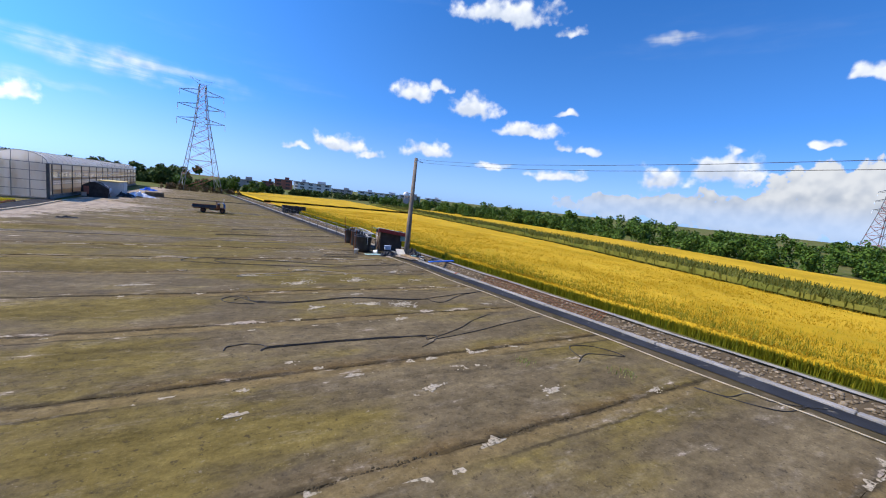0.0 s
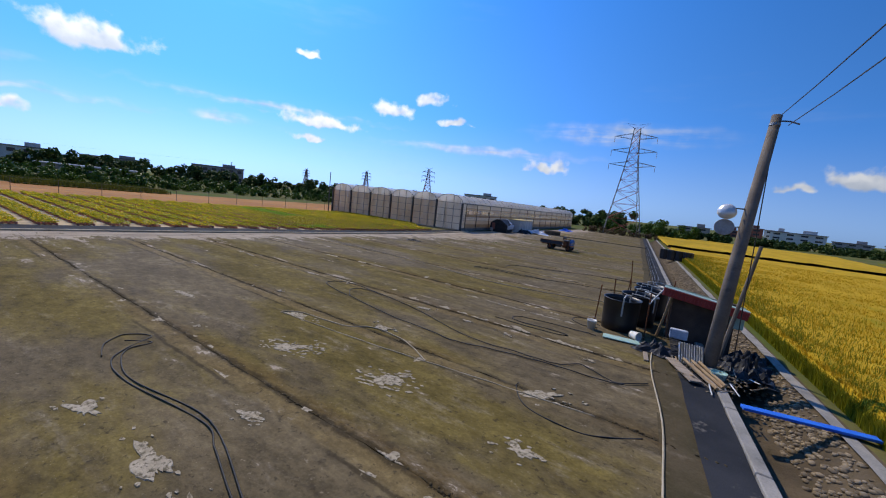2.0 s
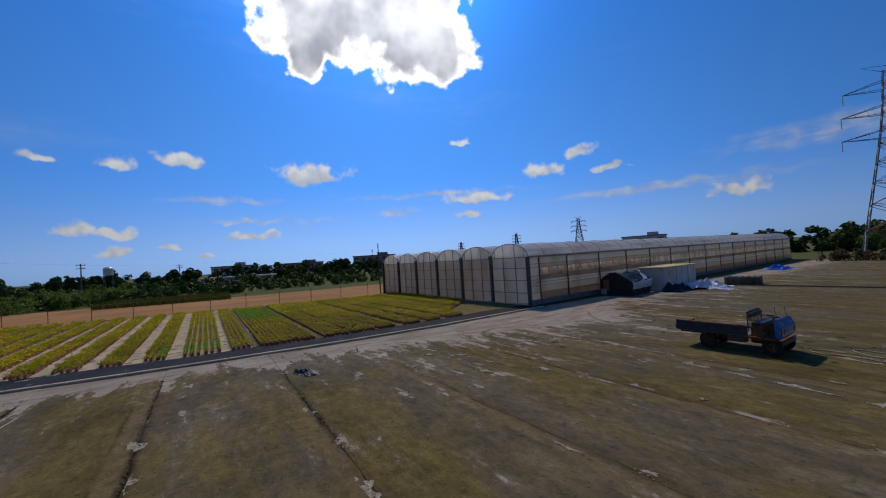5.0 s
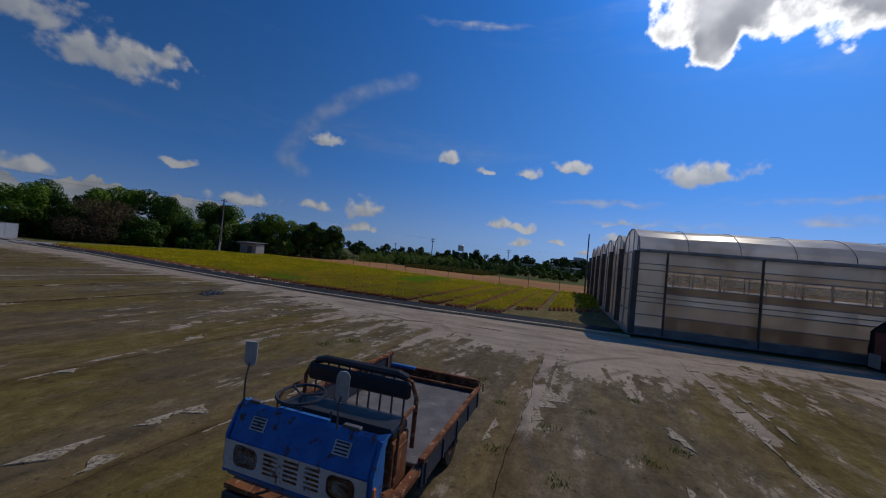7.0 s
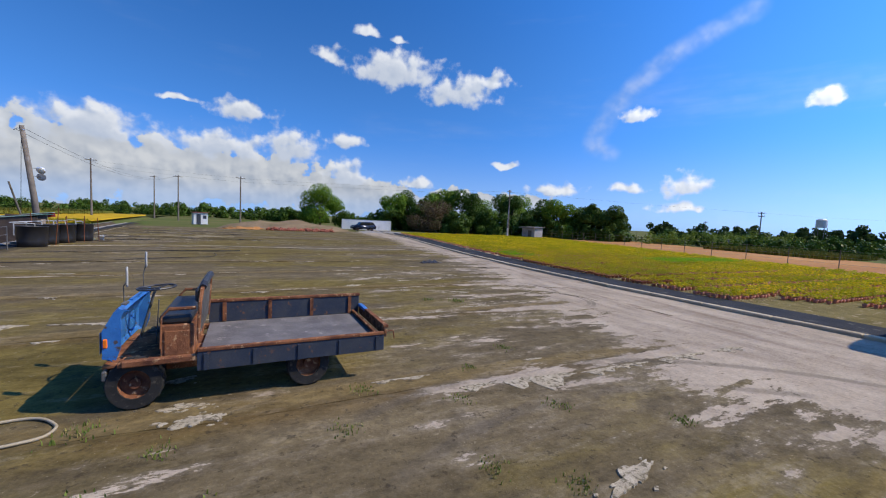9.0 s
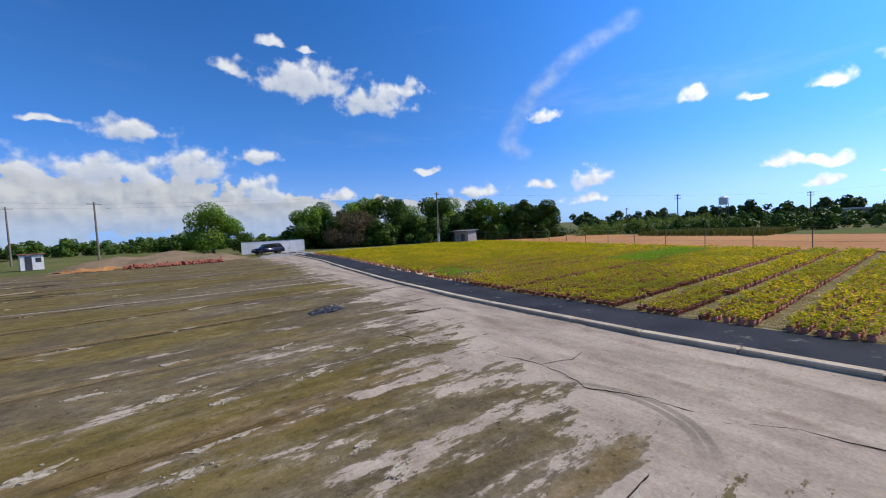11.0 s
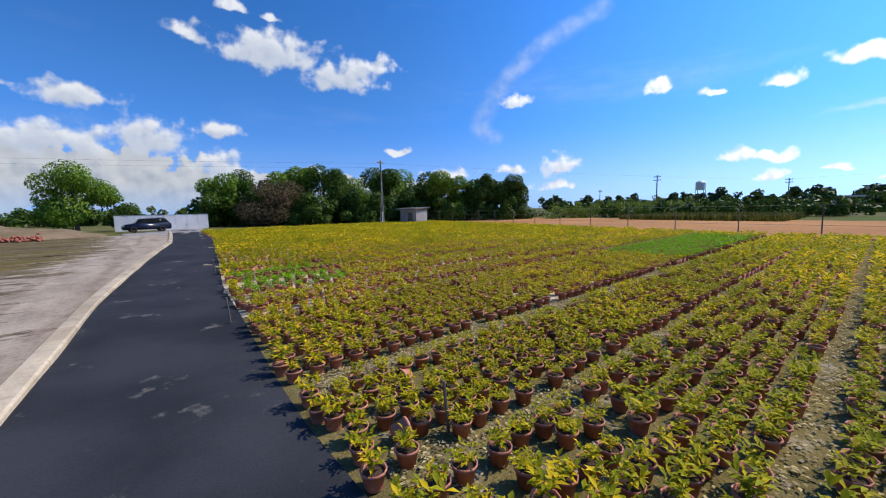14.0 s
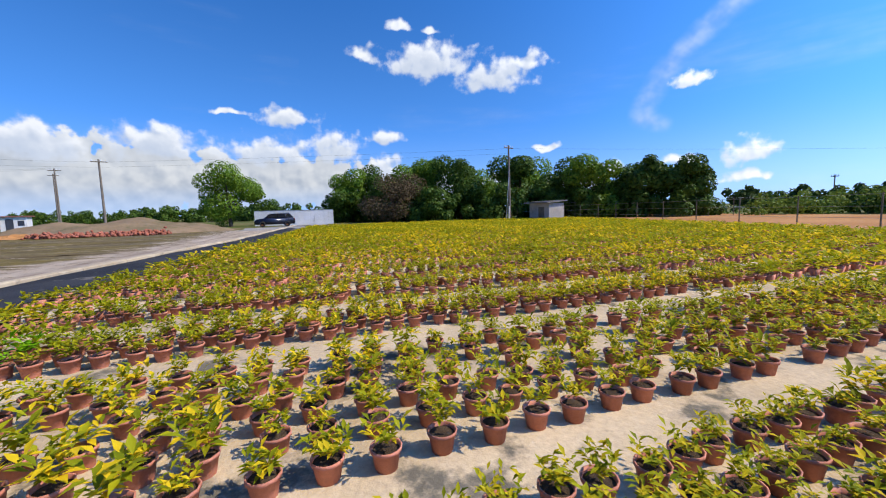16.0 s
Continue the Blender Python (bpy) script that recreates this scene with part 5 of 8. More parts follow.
# ---- the flatbed carrier ----
MAT.update(
    blue_paint=surface("faded_blue_paint", (0.026, 0.125, 0.36), (0.042, 0.175, 0.45), 5.0, 0.5, 0.12, 60.0, dirt=(0.085, 0.060, 0.045), dirt_at=(0.58, 0.66)),
    white_paint=surface("chipped_white_paint", (0.60, 0.58, 0.54), (0.48, 0.46, 0.42), 4.0, 0.55, 0.1, 60.0, dirt=(0.20, 0.085, 0.045), dirt_at=(0.58, 0.68)),
    rust=surface("rusty_steel", (0.25, 0.105, 0.050), (0.10, 0.042, 0.026), 6.0, 0.85, 0.4, 50.0, dirt=(0.40, 0.24, 0.13), dirt_at=(0.56, 0.66)),
    rust_orange=surface("orange_rust", (0.40, 0.17, 0.05), (0.26, 0.10, 0.04), 8.0, 0.9, 0.3, 50.0),
    navy=surface("dark_blue_worn_board", (0.030, 0.040, 0.060), (0.050, 0.055, 0.065), 4.0, 0.6, 0.2, 50.0, dirt=(0.16, 0.075, 0.040), dirt_at=(0.60, 0.72)),
    bed_plate=surface("worn_grey_bed_plate", (0.10, 0.092, 0.090), (0.16, 0.148, 0.142), 3.5, 0.75, 0.3, 50.0, dirt=(0.24, 0.22, 0.20), dirt_at=(0.60, 0.68)),
    rubber=surface("black_rubber", (0.018, 0.018, 0.018), (0.030, 0.029, 0.027), 6.0, 0.8, 0.2, 60.0, dirt=(0.10, 0.085, 0.065)),
    vinyl=surface("black_vinyl", (0.016, 0.016, 0.018), (0.026, 0.026, 0.028), 6.0, 0.45, 0.1, 60.0),
    chrome=surface("dull_chrome", (0.55, 0.55, 0.56), (0.45, 0.45, 0.46), 5.0, 0.25, 0.0, 40.0, 0.9),
    lamp_glass=surface("headlamp_glass", (0.42, 0.43, 0.42), (0.34, 0.35, 0.34), 8.0, 0.15, 0.0, 40.0),
    orange=surface("orange_lens", (0.75, 0.17, 0.02), (0.65, 0.13, 0.02), 8.0, 0.25, 0.0, 40.0),
    black_plastic=surface("black_plastic_tank", (0.014, 0.014, 0.016), (0.022, 0.022, 0.024), 2.0, 0.42, 0.08, 50.0, dirt=(0.07, 0.065, 0.055), dirt_at=(0.68, 0.8)),
    pond=surface("green_water", (0.010, 0.026, 0.010), (0.016, 0.036, 0.012), 2.0, 0.12, 0.03, 10.0),
    pvc=surface("grey_pvc", (0.42, 0.42, 0.40), (0.34, 0.34, 0.32), 5.0, 0.5, 0.0, 40.0),
    white_plastic=surface("white_plastic", (0.68, 0.68, 0.66), (0.58, 0.58, 0.55), 4.0, 0.45, 0.05, 40.0, dirt=(0.36, 0.32, 0.27)),
    teal=surface("teal_board", (0.27, 0.41, 0.36), (0.32, 0.46, 0.41), 3.0, 0.7, 0.1, 40.0, dirt=(0.30, 0.30, 0.27)),
    red_roof=surface("red_corrugated_sheet", (0.36, 0.055, 0.045), (0.28, 0.045, 0.038), 3.0, 0.6, 0.1, 40.0, dirt=(0.14, 0.07, 0.05)),
    brick_wall=surface("dark_rendered_wall", (0.10, 0.075, 0.06), (0.065, 0.05, 0.042), 2.0, 0.95, 0.5, 30.0),
    plank=surface("weathered_plank", (0.33, 0.27, 0.21), (0.22, 0.175, 0.13), 2.0, 0.9, 0.3, 50.0, stretch=(1, 6, 1)),
    bamboo=surface("old_bamboo", (0.34, 0.24, 0.13), (0.24, 0.16, 0.09), 3.0, 0.8, 0.2, 40.0),
    tarp_black=surface("black_tarpaulin", (0.016, 0.017, 0.020), (0.032, 0.033, 0.037), 3.0, 0.5, 0.3, 18.0),
    tarp_white=surface("silver_white_tarpaulin", (0.62, 0.66, 0.74), (0.46, 0.50, 0.58), 1.5, 0.45, 0.3, 18.0, dirt=(0.20, 0.20, 0.21), dirt_at=(0.66, 0.76)),
    blue_board=surface("blue_painted_channel", (0.02, 0.11, 0.55), (0.03, 0.16, 0.62), 3.0, 0.5, 0.1, 40.0, dirt=(0.25, 0.20, 0.15), dirt_at=(0.68, 0.76)),
    zinc=surface("corrugated_zinc", (0.50, 0.51, 0.53), (0.38, 0.39, 0.41), 2.0, 0.4, 0.1, 40.0, 0.5, dirt=(0.22, 0.18, 0.15)),
    pole=surface("concrete_pole", (0.20, 0.17, 0.14), (0.14, 0.12, 0.10), 2.0, 0.9, 0.3, 30.0, dirt=(0.10, 0.085, 0.07)),
    hose_dark=surface("black_hose", (0.020, 0.019, 0.018), (0.045, 0.042, 0.038), 2.0, 0.6, 0.0, 40.0),
    hose_pale=surface("pale_flat_hose", (0.42, 0.355, 0.25), (0.30, 0.25, 0.17), 2.0, 0.8, 0.1, 40.0, dirt=(0.18, 0.15, 0.10)),
    mortar=surface("pale_mortar", (0.41, 0.35, 0.255), (0.29, 0.245, 0.17), 9.0, 0.95, 0.6, 50.0, dirt=(0.13, 0.108, 0.070), dirt_at=(0.50, 0.60)),
    car_paint=surface("dark_navy_car_paint", (0.012, 0.015, 0.026), (0.018, 0.022, 0.036), 1.0, 0.22, 0.0, 40.0, 0.3),
    tinted=surface("tinted_glass", (0.010, 0.012, 0.014), (0.014, 0.016, 0.018), 1.0, 0.08, 0.0, 40.0),
    white_wall=surface("white_painted_wall", (0.62, 0.62, 0.60), (0.52, 0.52, 0.50), 0.6, 0.8, 0.1, 20.0, dirt=(0.36, 0.34, 0.31)),
    grey_wall=surface("grey_rendered_wall", (0.36, 0.34, 0.32), (0.28, 0.265, 0.25), 0.8, 0.9, 0.2, 20.0, dirt=(0.20, 0.185, 0.17)),
    brown_wall=surface("brick_red_wall", (0.24, 0.10, 0.08), (0.19, 0.08, 0.065), 0.5, 0.9, 0.1, 10.0),
    window=surface("dark_window", (0.03, 0.035, 0.045), (0.045, 0.05, 0.06), 1.0, 0.2, 0.0, 20.0),
    tile_grey=surface("grey_roof_sheet", (0.20, 0.19, 0.185), (0.15, 0.145, 0.14), 1.0, 0.8, 0.2, 20.0),
    yellow_sheet=surface("yellow_roof_sheet", (0.58, 0.47, 0.20), (0.48, 0.39, 0.16), 1.0, 0.7, 0.1, 20.0),
    mound=surface("loose_brown_earth", (0.22, 0.155, 0.095), (0.15, 0.115, 0.065), 0.6, 0.95, 0.8, 8.0, dirt=(0.10, 0.10, 0.045)),
    clod=surface("broken_red_brick", (0.30, 0.105, 0.065), (0.20, 0.075, 0.05), 2.0, 0.9, 0.3, 20.0, spread=0.3),
    weed=leafy("weed_leaves", (0.09, 0.13, 0.025), (0.19, 0.24, 0.05), (0.34, 0.29, 0.11), 0.25, 0.6, 0.25),
    silver=surface("silver_reflector", (0.72, 0.72, 0.70), (0.62, 0.62, 0.60), 2.0, 0.35, 0.0, 40.0, 0.4),
    wood_post=surface("grey_wooden_post", (0.17, 0.145, 0.115), (0.11, 0.095, 0.075), 2.0, 0.9, 0.2, 30.0),
)


def wheel(parent, x, y, r, w):
    prof = [(r * 0.55, -w / 2), (r * 0.92, -w / 2), (r, -w * 0.32), (r, w * 0.32), (r * 0.92, w / 2), (r * 0.55, w / 2), (r * 0.55, -w / 2)]
    turn = Matrix.Translation((x, y, r)) @ Matrix.Rotation(radians(90), 4, "X")
    bm = lathe(bmesh.new(), prof, 40)
    for i, v in enumerate(bm.verts):
        if math.hypot(v.co.x, v.co.y) > r * 0.98 and i % 2:
            v.co.x, v.co.y = v.co.x * 0.965, v.co.y * 0.965
    bmesh.ops.transform(bm, matrix=turn, verts=bm.verts)
    wh = part("wheel", bm, "rubber", parent)
    bm = lathe(bmesh.new(), [(0.001, -w * 0.2), (r * 0.2, -w * 0.28), (r * 0.22, -w * 0.1), (r * 0.5, -w * 0.1), (r * 0.56, -w * 0.4), (r * 0.57, w * 0.4), (r * 0.5, w * 0.1), (r * 0.22, w * 0.1), (r * 0.2, w * 0.28), (0.001, w * 0.2)], 16)
    bmesh.ops.transform(bm, matrix=turn, verts=bm.verts)
    part("rim", bm, "rust", wh, "rusty steel rim")


def rounded_plate(c, half_w, half_h, depth, turn=0.0):
    """An upright plate with round corners that faces along x, its rim drawn in."""
    bm = bmesh.new()
    rad = min(half_w, half_h) * 0.75
    ring = []
    for sy, sz, a0 in ((1, 1, 0), (-1, 1, 90), (-1, -1, 180), (1, -1, 270)):
        for k in range(5):
            a = radians(a0 + 22.5 * k)
            ring.append((sy * (half_w - rad) + rad * math.cos(a), sz * (half_h - rad) + rad * math.sin(a)))
    rows = [[bm.verts.new((x, py * f, pz * f)) for py, pz in ring] for x, f in ((-depth / 2, 0.90), (-depth / 4, 1.0), (depth / 4, 1.0), (depth / 2, 0.88))]
    for a, b in zip(rows, rows[1:]):
        for i in range(len(ring)):
            bm.faces.new((a[i], a[(i + 1) % len(ring)], b[(i + 1) % len(ring)], b[i]))
    bm.faces.new(rows[0][::-1])
    bm.faces.new(rows[-1])
    bmesh.ops.recalc_face_normals(bm, faces=bm.faces)
    bmesh.ops.transform(bm, matrix=Matrix.Translation(c) @ Matrix.Rotation(radians(turn), 4, "Z"), verts=bm.verts)
    return bm


def carrier(at, rz):
    t = thing("flatbed_carrier", "old blue open-cab farm carrier with a rusty flat cargo bed", "farm vehicle", at, rz)
    for y in (-0.26, 0.26):
        part("chassis_rail", boxed((-0.08, y, 0.42), (2.9, 0.07, 0.10), 0, 0.01), "rust", t)
    for x in (-1.2, -0.4, 0.5, 1.15):
        part("cross_member", boxed((x, 0, 0.42), (0.06, 0.52, 0.08)), "rust", t)
    for x in (-0.78, 1.08):
        part("axle", tubed([(x, -0.55, 0.26), (x, 0.55, 0.26)], 0.035, 8), "rust", t)
        for y in (-0.56, 0.56):
            wheel(t, x, y, 0.255, 0.17)
    bed = part("cargo_bed", boxed((-0.68, 0, 0.575), (1.76, 1.36, 0.035), 0, 0.006), "bed_plate", t, "worn grey cargo bed floor")
    for i in range(6):
        part("bed_rib", boxed((-1.45 + i * 0.31, 0, 0.53), (0.05, 1.34, 0.05)), "rust", bed)
    near = part("side_board", boxed((-0.68, 0.705, 0.52), (1.80, 0.03, 0.21), 0, 0.005), "navy", t, "dark blue lowered side board")
    part("top_rail", boxed((-0.68, 0.70, 0.635), (1.80, 0.06, 0.035), 0, 0.006), "rust", near)
    for i in range(5):
        part("stiffener", boxed((-1.5 + i * 0.41, 0.725, 0.51), (0.035, 0.02, 0.18)), "navy", near)
    farb = part("side_board", boxed((-0.68, -0.70, 0.70), (1.80, 0.03, 0.22), 0, 0.005), "navy", t, "dark raised side board with rusty rails")
    part("top_rail", boxed((-0.68, -0.70, 0.82), (1.82, 0.055, 0.03), 0, 0.006), "rust", farb)
    for i in range(4):
        part("stiffener", boxed((-1.45 + i * 0.5, -0.675, 0.70), (0.04, 0.025, 0.20)), "rust", farb)
    tail = part("tailgate", boxed((-1.60, 0, 0.63), (0.03, 1.40, 0.10), 0, 0.005), "rust", t, "rusty tailgate with a partly blue rail")
    part("top_rail", boxed((-1.60, 0.21, 0.70), (0.06, 1.00, 0.03), 0, 0.006), "rust", tail)
    part("top_rail", boxed((-1.60, -0.50, 0.70), (0.06, 0.40, 0.03), 0, 0.006), "blue_paint", tail, "faded blue end of the rail")
    part("inner_rail", boxed((-1.50, 0, 0.63), (0.045, 1.36, 0.03), 0, 0.006), "rust", tail)
    part("latch", tubed([(-1.60, 0.72, 0.66), (-1.68, 0.74, 0.66), (-1.70, 0.74, 0.56)], 0.010, 6), "rust", tail)
    # seat
    seat = part("seat_box", boxed((0.52, 0, 0.58), (0.46, 1.16, 0.30), 0, 0.012), "rust", t, "rusty steel seat box")
    part("hatch", boxed((0.52, 0.585, 0.58), (0.34, 0.012, 0.20), 0, 0.004), "rust", seat, "rusty hatch on the seat box")
    part("seat_cushion", boxed((0.54, 0, 0.765), (0.46, 1.14, 0.08), 0, 0.025), "vinyl", t, "black vinyl bench cushion")
    part("backrest", boxed((0.24, 0, 0.98), (0.07, 1.10, 0.17), 0, 0.025), "vinyl", t, "black padded backrest")
    hoop = part("back_frame", tubed([(0.22, -0.60, 0.60), (0.20, -0.60, 0.92), (0.19, -0.54, 1.05), (0.18, -0.40, 1.10), (0.18, 0.40, 1.10), (0.19, 0.54, 1.05), (0.20, 0.60, 0.92), (0.22, 0.60, 0.60)], 0.022, 8), "rust", t)
    part("padding", tubed([(0.185, -0.50, 1.08), (0.18, -0.40, 1.105), (0.18, 0.40, 1.105), (0.185, 0.50, 1.08)], 0.036, 8), "vinyl", hoop)
    for i in range(9):
        y = -0.48 + i * 0.12
        part("bar", tubed([(0.22, y, 0.62), (0.19, y, 1.08)], 0.010, 6), "steel_dark", hoop)
    part("arm_rail", tubed([(0.25, 0.60, 0.86), (0.62, 0.61, 0.86), (0.72, 0.61, 0.80), (0.74, 0.61, 0.55)], 0.014, 6), "rust", t)
    part("arm_rail", tubed([(0.25, -0.60, 0.86), (0.62, -0.61, 0.86), (0.72, -0.61, 0.80), (0.74, -0.61, 0.55)], 0.014, 6), "rust", t)
    part("footwell", boxed((1.0, 0, 0.46), (0.56, 1.38, 0.03), 0, 0.005), "rust", t, "rusty footwell plate")
    # added plate: closes the gap that let a stripe of sun into the shadow
    part("toe_plate", boxed((1.37, 0, 0.445), (0.24, 1.34, 0.03), 0, 0.005), "rust", t, "rusty plate added behind the front panel to keep light out of the shadow")
    part("sill", boxed((0.62, 0.67, 0.47), (1.20, 0.08, 0.05), 0, 0.008), "rust", t)
    part("sill", boxed((0.62, -0.67, 0.47), (1.20, 0.08, 0.05), 0, 0.008), "rust", t)
    # front cowl, a bent shell
    bm = bmesh.new()
    prof = [(1.24, 0.875), (1.29, 0.890), (1.33, 0.865), (1.475, 0.690), (1.50, 0.665), (1.51, 0.450), (1.47, 0.400)]
    inner = [(px - 0.035, pz - 0.012) for px, pz in prof]
    cols = []
    for y, dx in ((-0.715, -0.10), (-0.66, -0.02), (-0.3, 0.0), (0.3, 0.0), (0.66, -0.02), (0.715, -0.10)):
        cols.append([bm.verts.new((px + dx * (0.4 + 0.6 * (px > 1.35)), y, pz)) for px, pz in prof] + [bm.verts.new((px + dx, y, pz)) for px, pz in reversed(inner)])
    m = len(cols[0])
    for a, b in zip(cols, cols[1:]):
        for i in range(m):
            bm.faces.new((a[i], b[i], b[(i + 1) % m], a[(i + 1) % m]))
    bm.faces.new(cols[0][::-1])
    bm.faces.new(cols[-1])
    bmesh.ops.recalc_face_normals(bm, faces=bm.faces)
    cowl = part("front_panel", bm, "blue_paint", t, "faded blue front panel")
    for y in (-0.70, 0.70):
        bm = bmesh.new()
        outline = [(1.24, 0.87), (1.32, 0.86), (1.47, 0.685), (1.47, 0.42), (1.30, 0.40), (1.24, 0.52), (1.23, 0.66)]
        lo = [bm.verts.new((px, y - 0.014, pz)) for px, pz in outline]
        hi = [bm.verts.new((px, y + 0.014, pz)) for px, pz in outline]
        bm.faces.new(lo)
        bm.faces.new(hi[::-1])
        for i in range(len(lo)):
            bm.faces.new((lo[i], hi[i], hi[(i + 1) % len(hi)], lo[(i + 1) % len(lo)]))
        bmesh.ops.recalc_face_normals(bm, faces=bm.faces)
        part("cheek", bm, "blue_paint", cowl)
    part("lower_band", boxed((1.512, 0, 0.565), (0.012, 1.36, 0.20), 0, 0.004), "white_paint", cowl, "chipped white lower band")
    for y in (-0.46, 0.46):
        hl = part("headlamp", rounded_plate((1.524, y, 0.575), 0.105, 0.056, 0.030), "chrome", cowl, "rounded rectangular headlamp in a dull chrome bezel")
        part("surround", rounded_plate((1.519, y, 0.575), 0.125, 0.072, 0.014), "rust", hl, "rust-stained recess")
        part("lens", rounded_plate((1.536, y, 0.575), 0.085, 0.040, 0.020), "lamp_glass", hl)
    for y in (-0.20, 0.0, 0.20):
        for z in (0.515, 0.545, 0.575, 0.605, 0.635):
            part("vent_slot", boxed((1.520, y, z), (0.014, 0.14, 0.017)), "rust_orange", cowl)
    for y in (-0.42, 0.40):
        slope = Matrix.Translation((1.33, y, 0.865)) @ Matrix.Rotation(radians(50), 4, "Y")
        sticker = part("sticker", box(bmesh.new(), (0.11, 0, 0.004), (0.10, 0.15, 0.006), m=slope), "white_paint", cowl, "pale worn sticker")
        for k in range(4):
            part("sticker_bar", box(bmesh.new(), (0.075 + 0.024 * k, 0, 0.009), (0.010, 0.12, 0.005), m=slope), "navy", sticker)
    for y in (-0.66, 0.66):
        part("indicator", boxed((1.43, y * 1.075, 0.57), (0.06, 0.03, 0.09), 0, 0.010), "orange", cowl, "orange indicator lamp")
    part("bumper", boxed((1.47, 0, 0.36), (0.07, 1.36, 0.10), 0, 0.015), "steel_dark", t, "black front bumper")
    part("hinge_bracket", boxed((1.27, 0.42, 0.893), (0.07, 0.16, 0.025), 0, 0.006), "steel_dark", t)
    part("hinge_bracket", boxed((1.27, -0.55, 0.893), (0.07, 0.12, 0.025), 0, 0.006), "steel_dark", t)
    part("cowl_strip", boxed((1.26, -0.05, 0.892), (0.05, 0.5, 0.012)), "blue_paint", t)
    # steering
    col = part("steering_column", tubed([(1.25, -0.22, 0.50), (1.02, -0.22, 0.94)], 0.022, 8), "steel_dark", t)
    ring = [(math.cos(2 * math.pi * i / 20) * 0.19, math.sin(2 * math.pi * i / 20) * 0.19, 0) for i in range(21)]
    mt = Matrix.Translation((1.00, -0.22, 0.96)) @ Matrix.Rotation(radians(4), 4, "Y")
    bm = tube(bmesh.new(), [mt @ Vector(p) for p in ring], 0.014, 6)
    for i in range(3):
        a = 2 * math.pi * i / 3
        tube(bm, [mt @ Vector((0, 0, -0.01)), mt @ Vector((math.cos(a) * 0.19, math.sin(a) * 0.19, 0))], 0.010, 5)
    part("steering_wheel", bm, "vinyl", col, "black steering wheel")
    part("gear_lever", tubed([(0.95, 0.02, 0.47), (0.90, 0.04, 0.86)], 0.010, 6), "steel_dark", t)
    for y, h in ((-0.66, 1.34), (0.30, 1.24)):
        arm = part("mirror_arm", tubed([(1.32, y, 0.85), (1.33, y, 1.08), (1.28, y, h - 0.12)], 0.009, 6), "steel_dark", t)
        part("mirror", rounded_plate((1.28, y, h - 0.07), 0.058, 0.100, 0.030, 20), "pvc", arm, "pale rounded rear-view mirror on a stalk")
    part("engine", boxed((0.45, 0, 0.36), (0.60, 0.55, 0.22), 0, 0.02), "rust", t, "oily engine block under the seat")
    part("fuel_tank", boxed((-0.1, -0.45, 0.38), (0.45, 0.22, 0.2), 0, 0.03), "steel_dark", t)
    return t


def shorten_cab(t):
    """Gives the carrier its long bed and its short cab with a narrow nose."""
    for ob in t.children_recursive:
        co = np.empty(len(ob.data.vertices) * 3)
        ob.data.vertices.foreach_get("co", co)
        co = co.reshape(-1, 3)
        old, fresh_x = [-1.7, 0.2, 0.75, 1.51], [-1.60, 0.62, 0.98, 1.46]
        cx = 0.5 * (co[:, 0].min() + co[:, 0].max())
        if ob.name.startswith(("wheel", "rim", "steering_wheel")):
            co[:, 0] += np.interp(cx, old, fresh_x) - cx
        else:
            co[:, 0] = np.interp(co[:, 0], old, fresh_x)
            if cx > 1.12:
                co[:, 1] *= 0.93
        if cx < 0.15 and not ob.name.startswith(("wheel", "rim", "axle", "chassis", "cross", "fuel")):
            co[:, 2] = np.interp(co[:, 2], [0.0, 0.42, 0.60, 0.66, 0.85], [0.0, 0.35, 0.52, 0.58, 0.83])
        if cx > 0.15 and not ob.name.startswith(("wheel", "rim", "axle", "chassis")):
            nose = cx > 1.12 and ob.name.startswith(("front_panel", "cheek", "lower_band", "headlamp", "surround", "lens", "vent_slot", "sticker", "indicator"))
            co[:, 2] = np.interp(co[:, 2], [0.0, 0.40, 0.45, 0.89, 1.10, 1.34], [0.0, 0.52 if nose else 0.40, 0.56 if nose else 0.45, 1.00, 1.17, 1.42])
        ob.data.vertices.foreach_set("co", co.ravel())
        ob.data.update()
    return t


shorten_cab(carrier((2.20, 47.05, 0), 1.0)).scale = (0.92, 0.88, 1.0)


# ---- tanks, hut and rubbish by the ditch ----
def tank(at, r, h, level, seed):
    t = thing("water_tank", "round black plastic water tank with green water", "water tank", at, seed * 40, "tanks by the hut")
    part("shell", lathe(bmesh.new(), [(0.001, 0.0), (r * 0.93, 0.0), (r * 0.96, h * 0.3), (r, h * 0.97), (r + 0.02, h * 0.98), (r + 0.02, h), (r - 0.015, h), (r - 0.03, h * 0.9), (r * 0.93, h * 0.35), (r * 0.90, 0.05)], 28), "black_plastic", t, "", True)
    bm = bmesh.new()
    bmesh.ops.create_circle(bm, cap_ends=True, radius=r * 0.955, segments=28, matrix=Matrix.Translation((0, 0, level)))
    part("water", bm, "pond", t, "dark green water")
    pipe = part("inlet_pipe", tubed([(0.1, -r - 0.05, 0.5), (0.1, -r - 0.05, h + 0.10), (0.1, -r * 0.4, h + 0.12), (0.2, r * 0.1, h + 0.10), (0.2, r * 0.1, h - 0.2)], 0.022, 8), "pvc", t)
    part("pipe_joint", tubed([(0.1, -r * 0.4 - 0.04, h + 0.12), (0.1, -r * 0.4 + 0.05, h + 0.12)], 0.032, 8), "pvc", pipe)
    return t


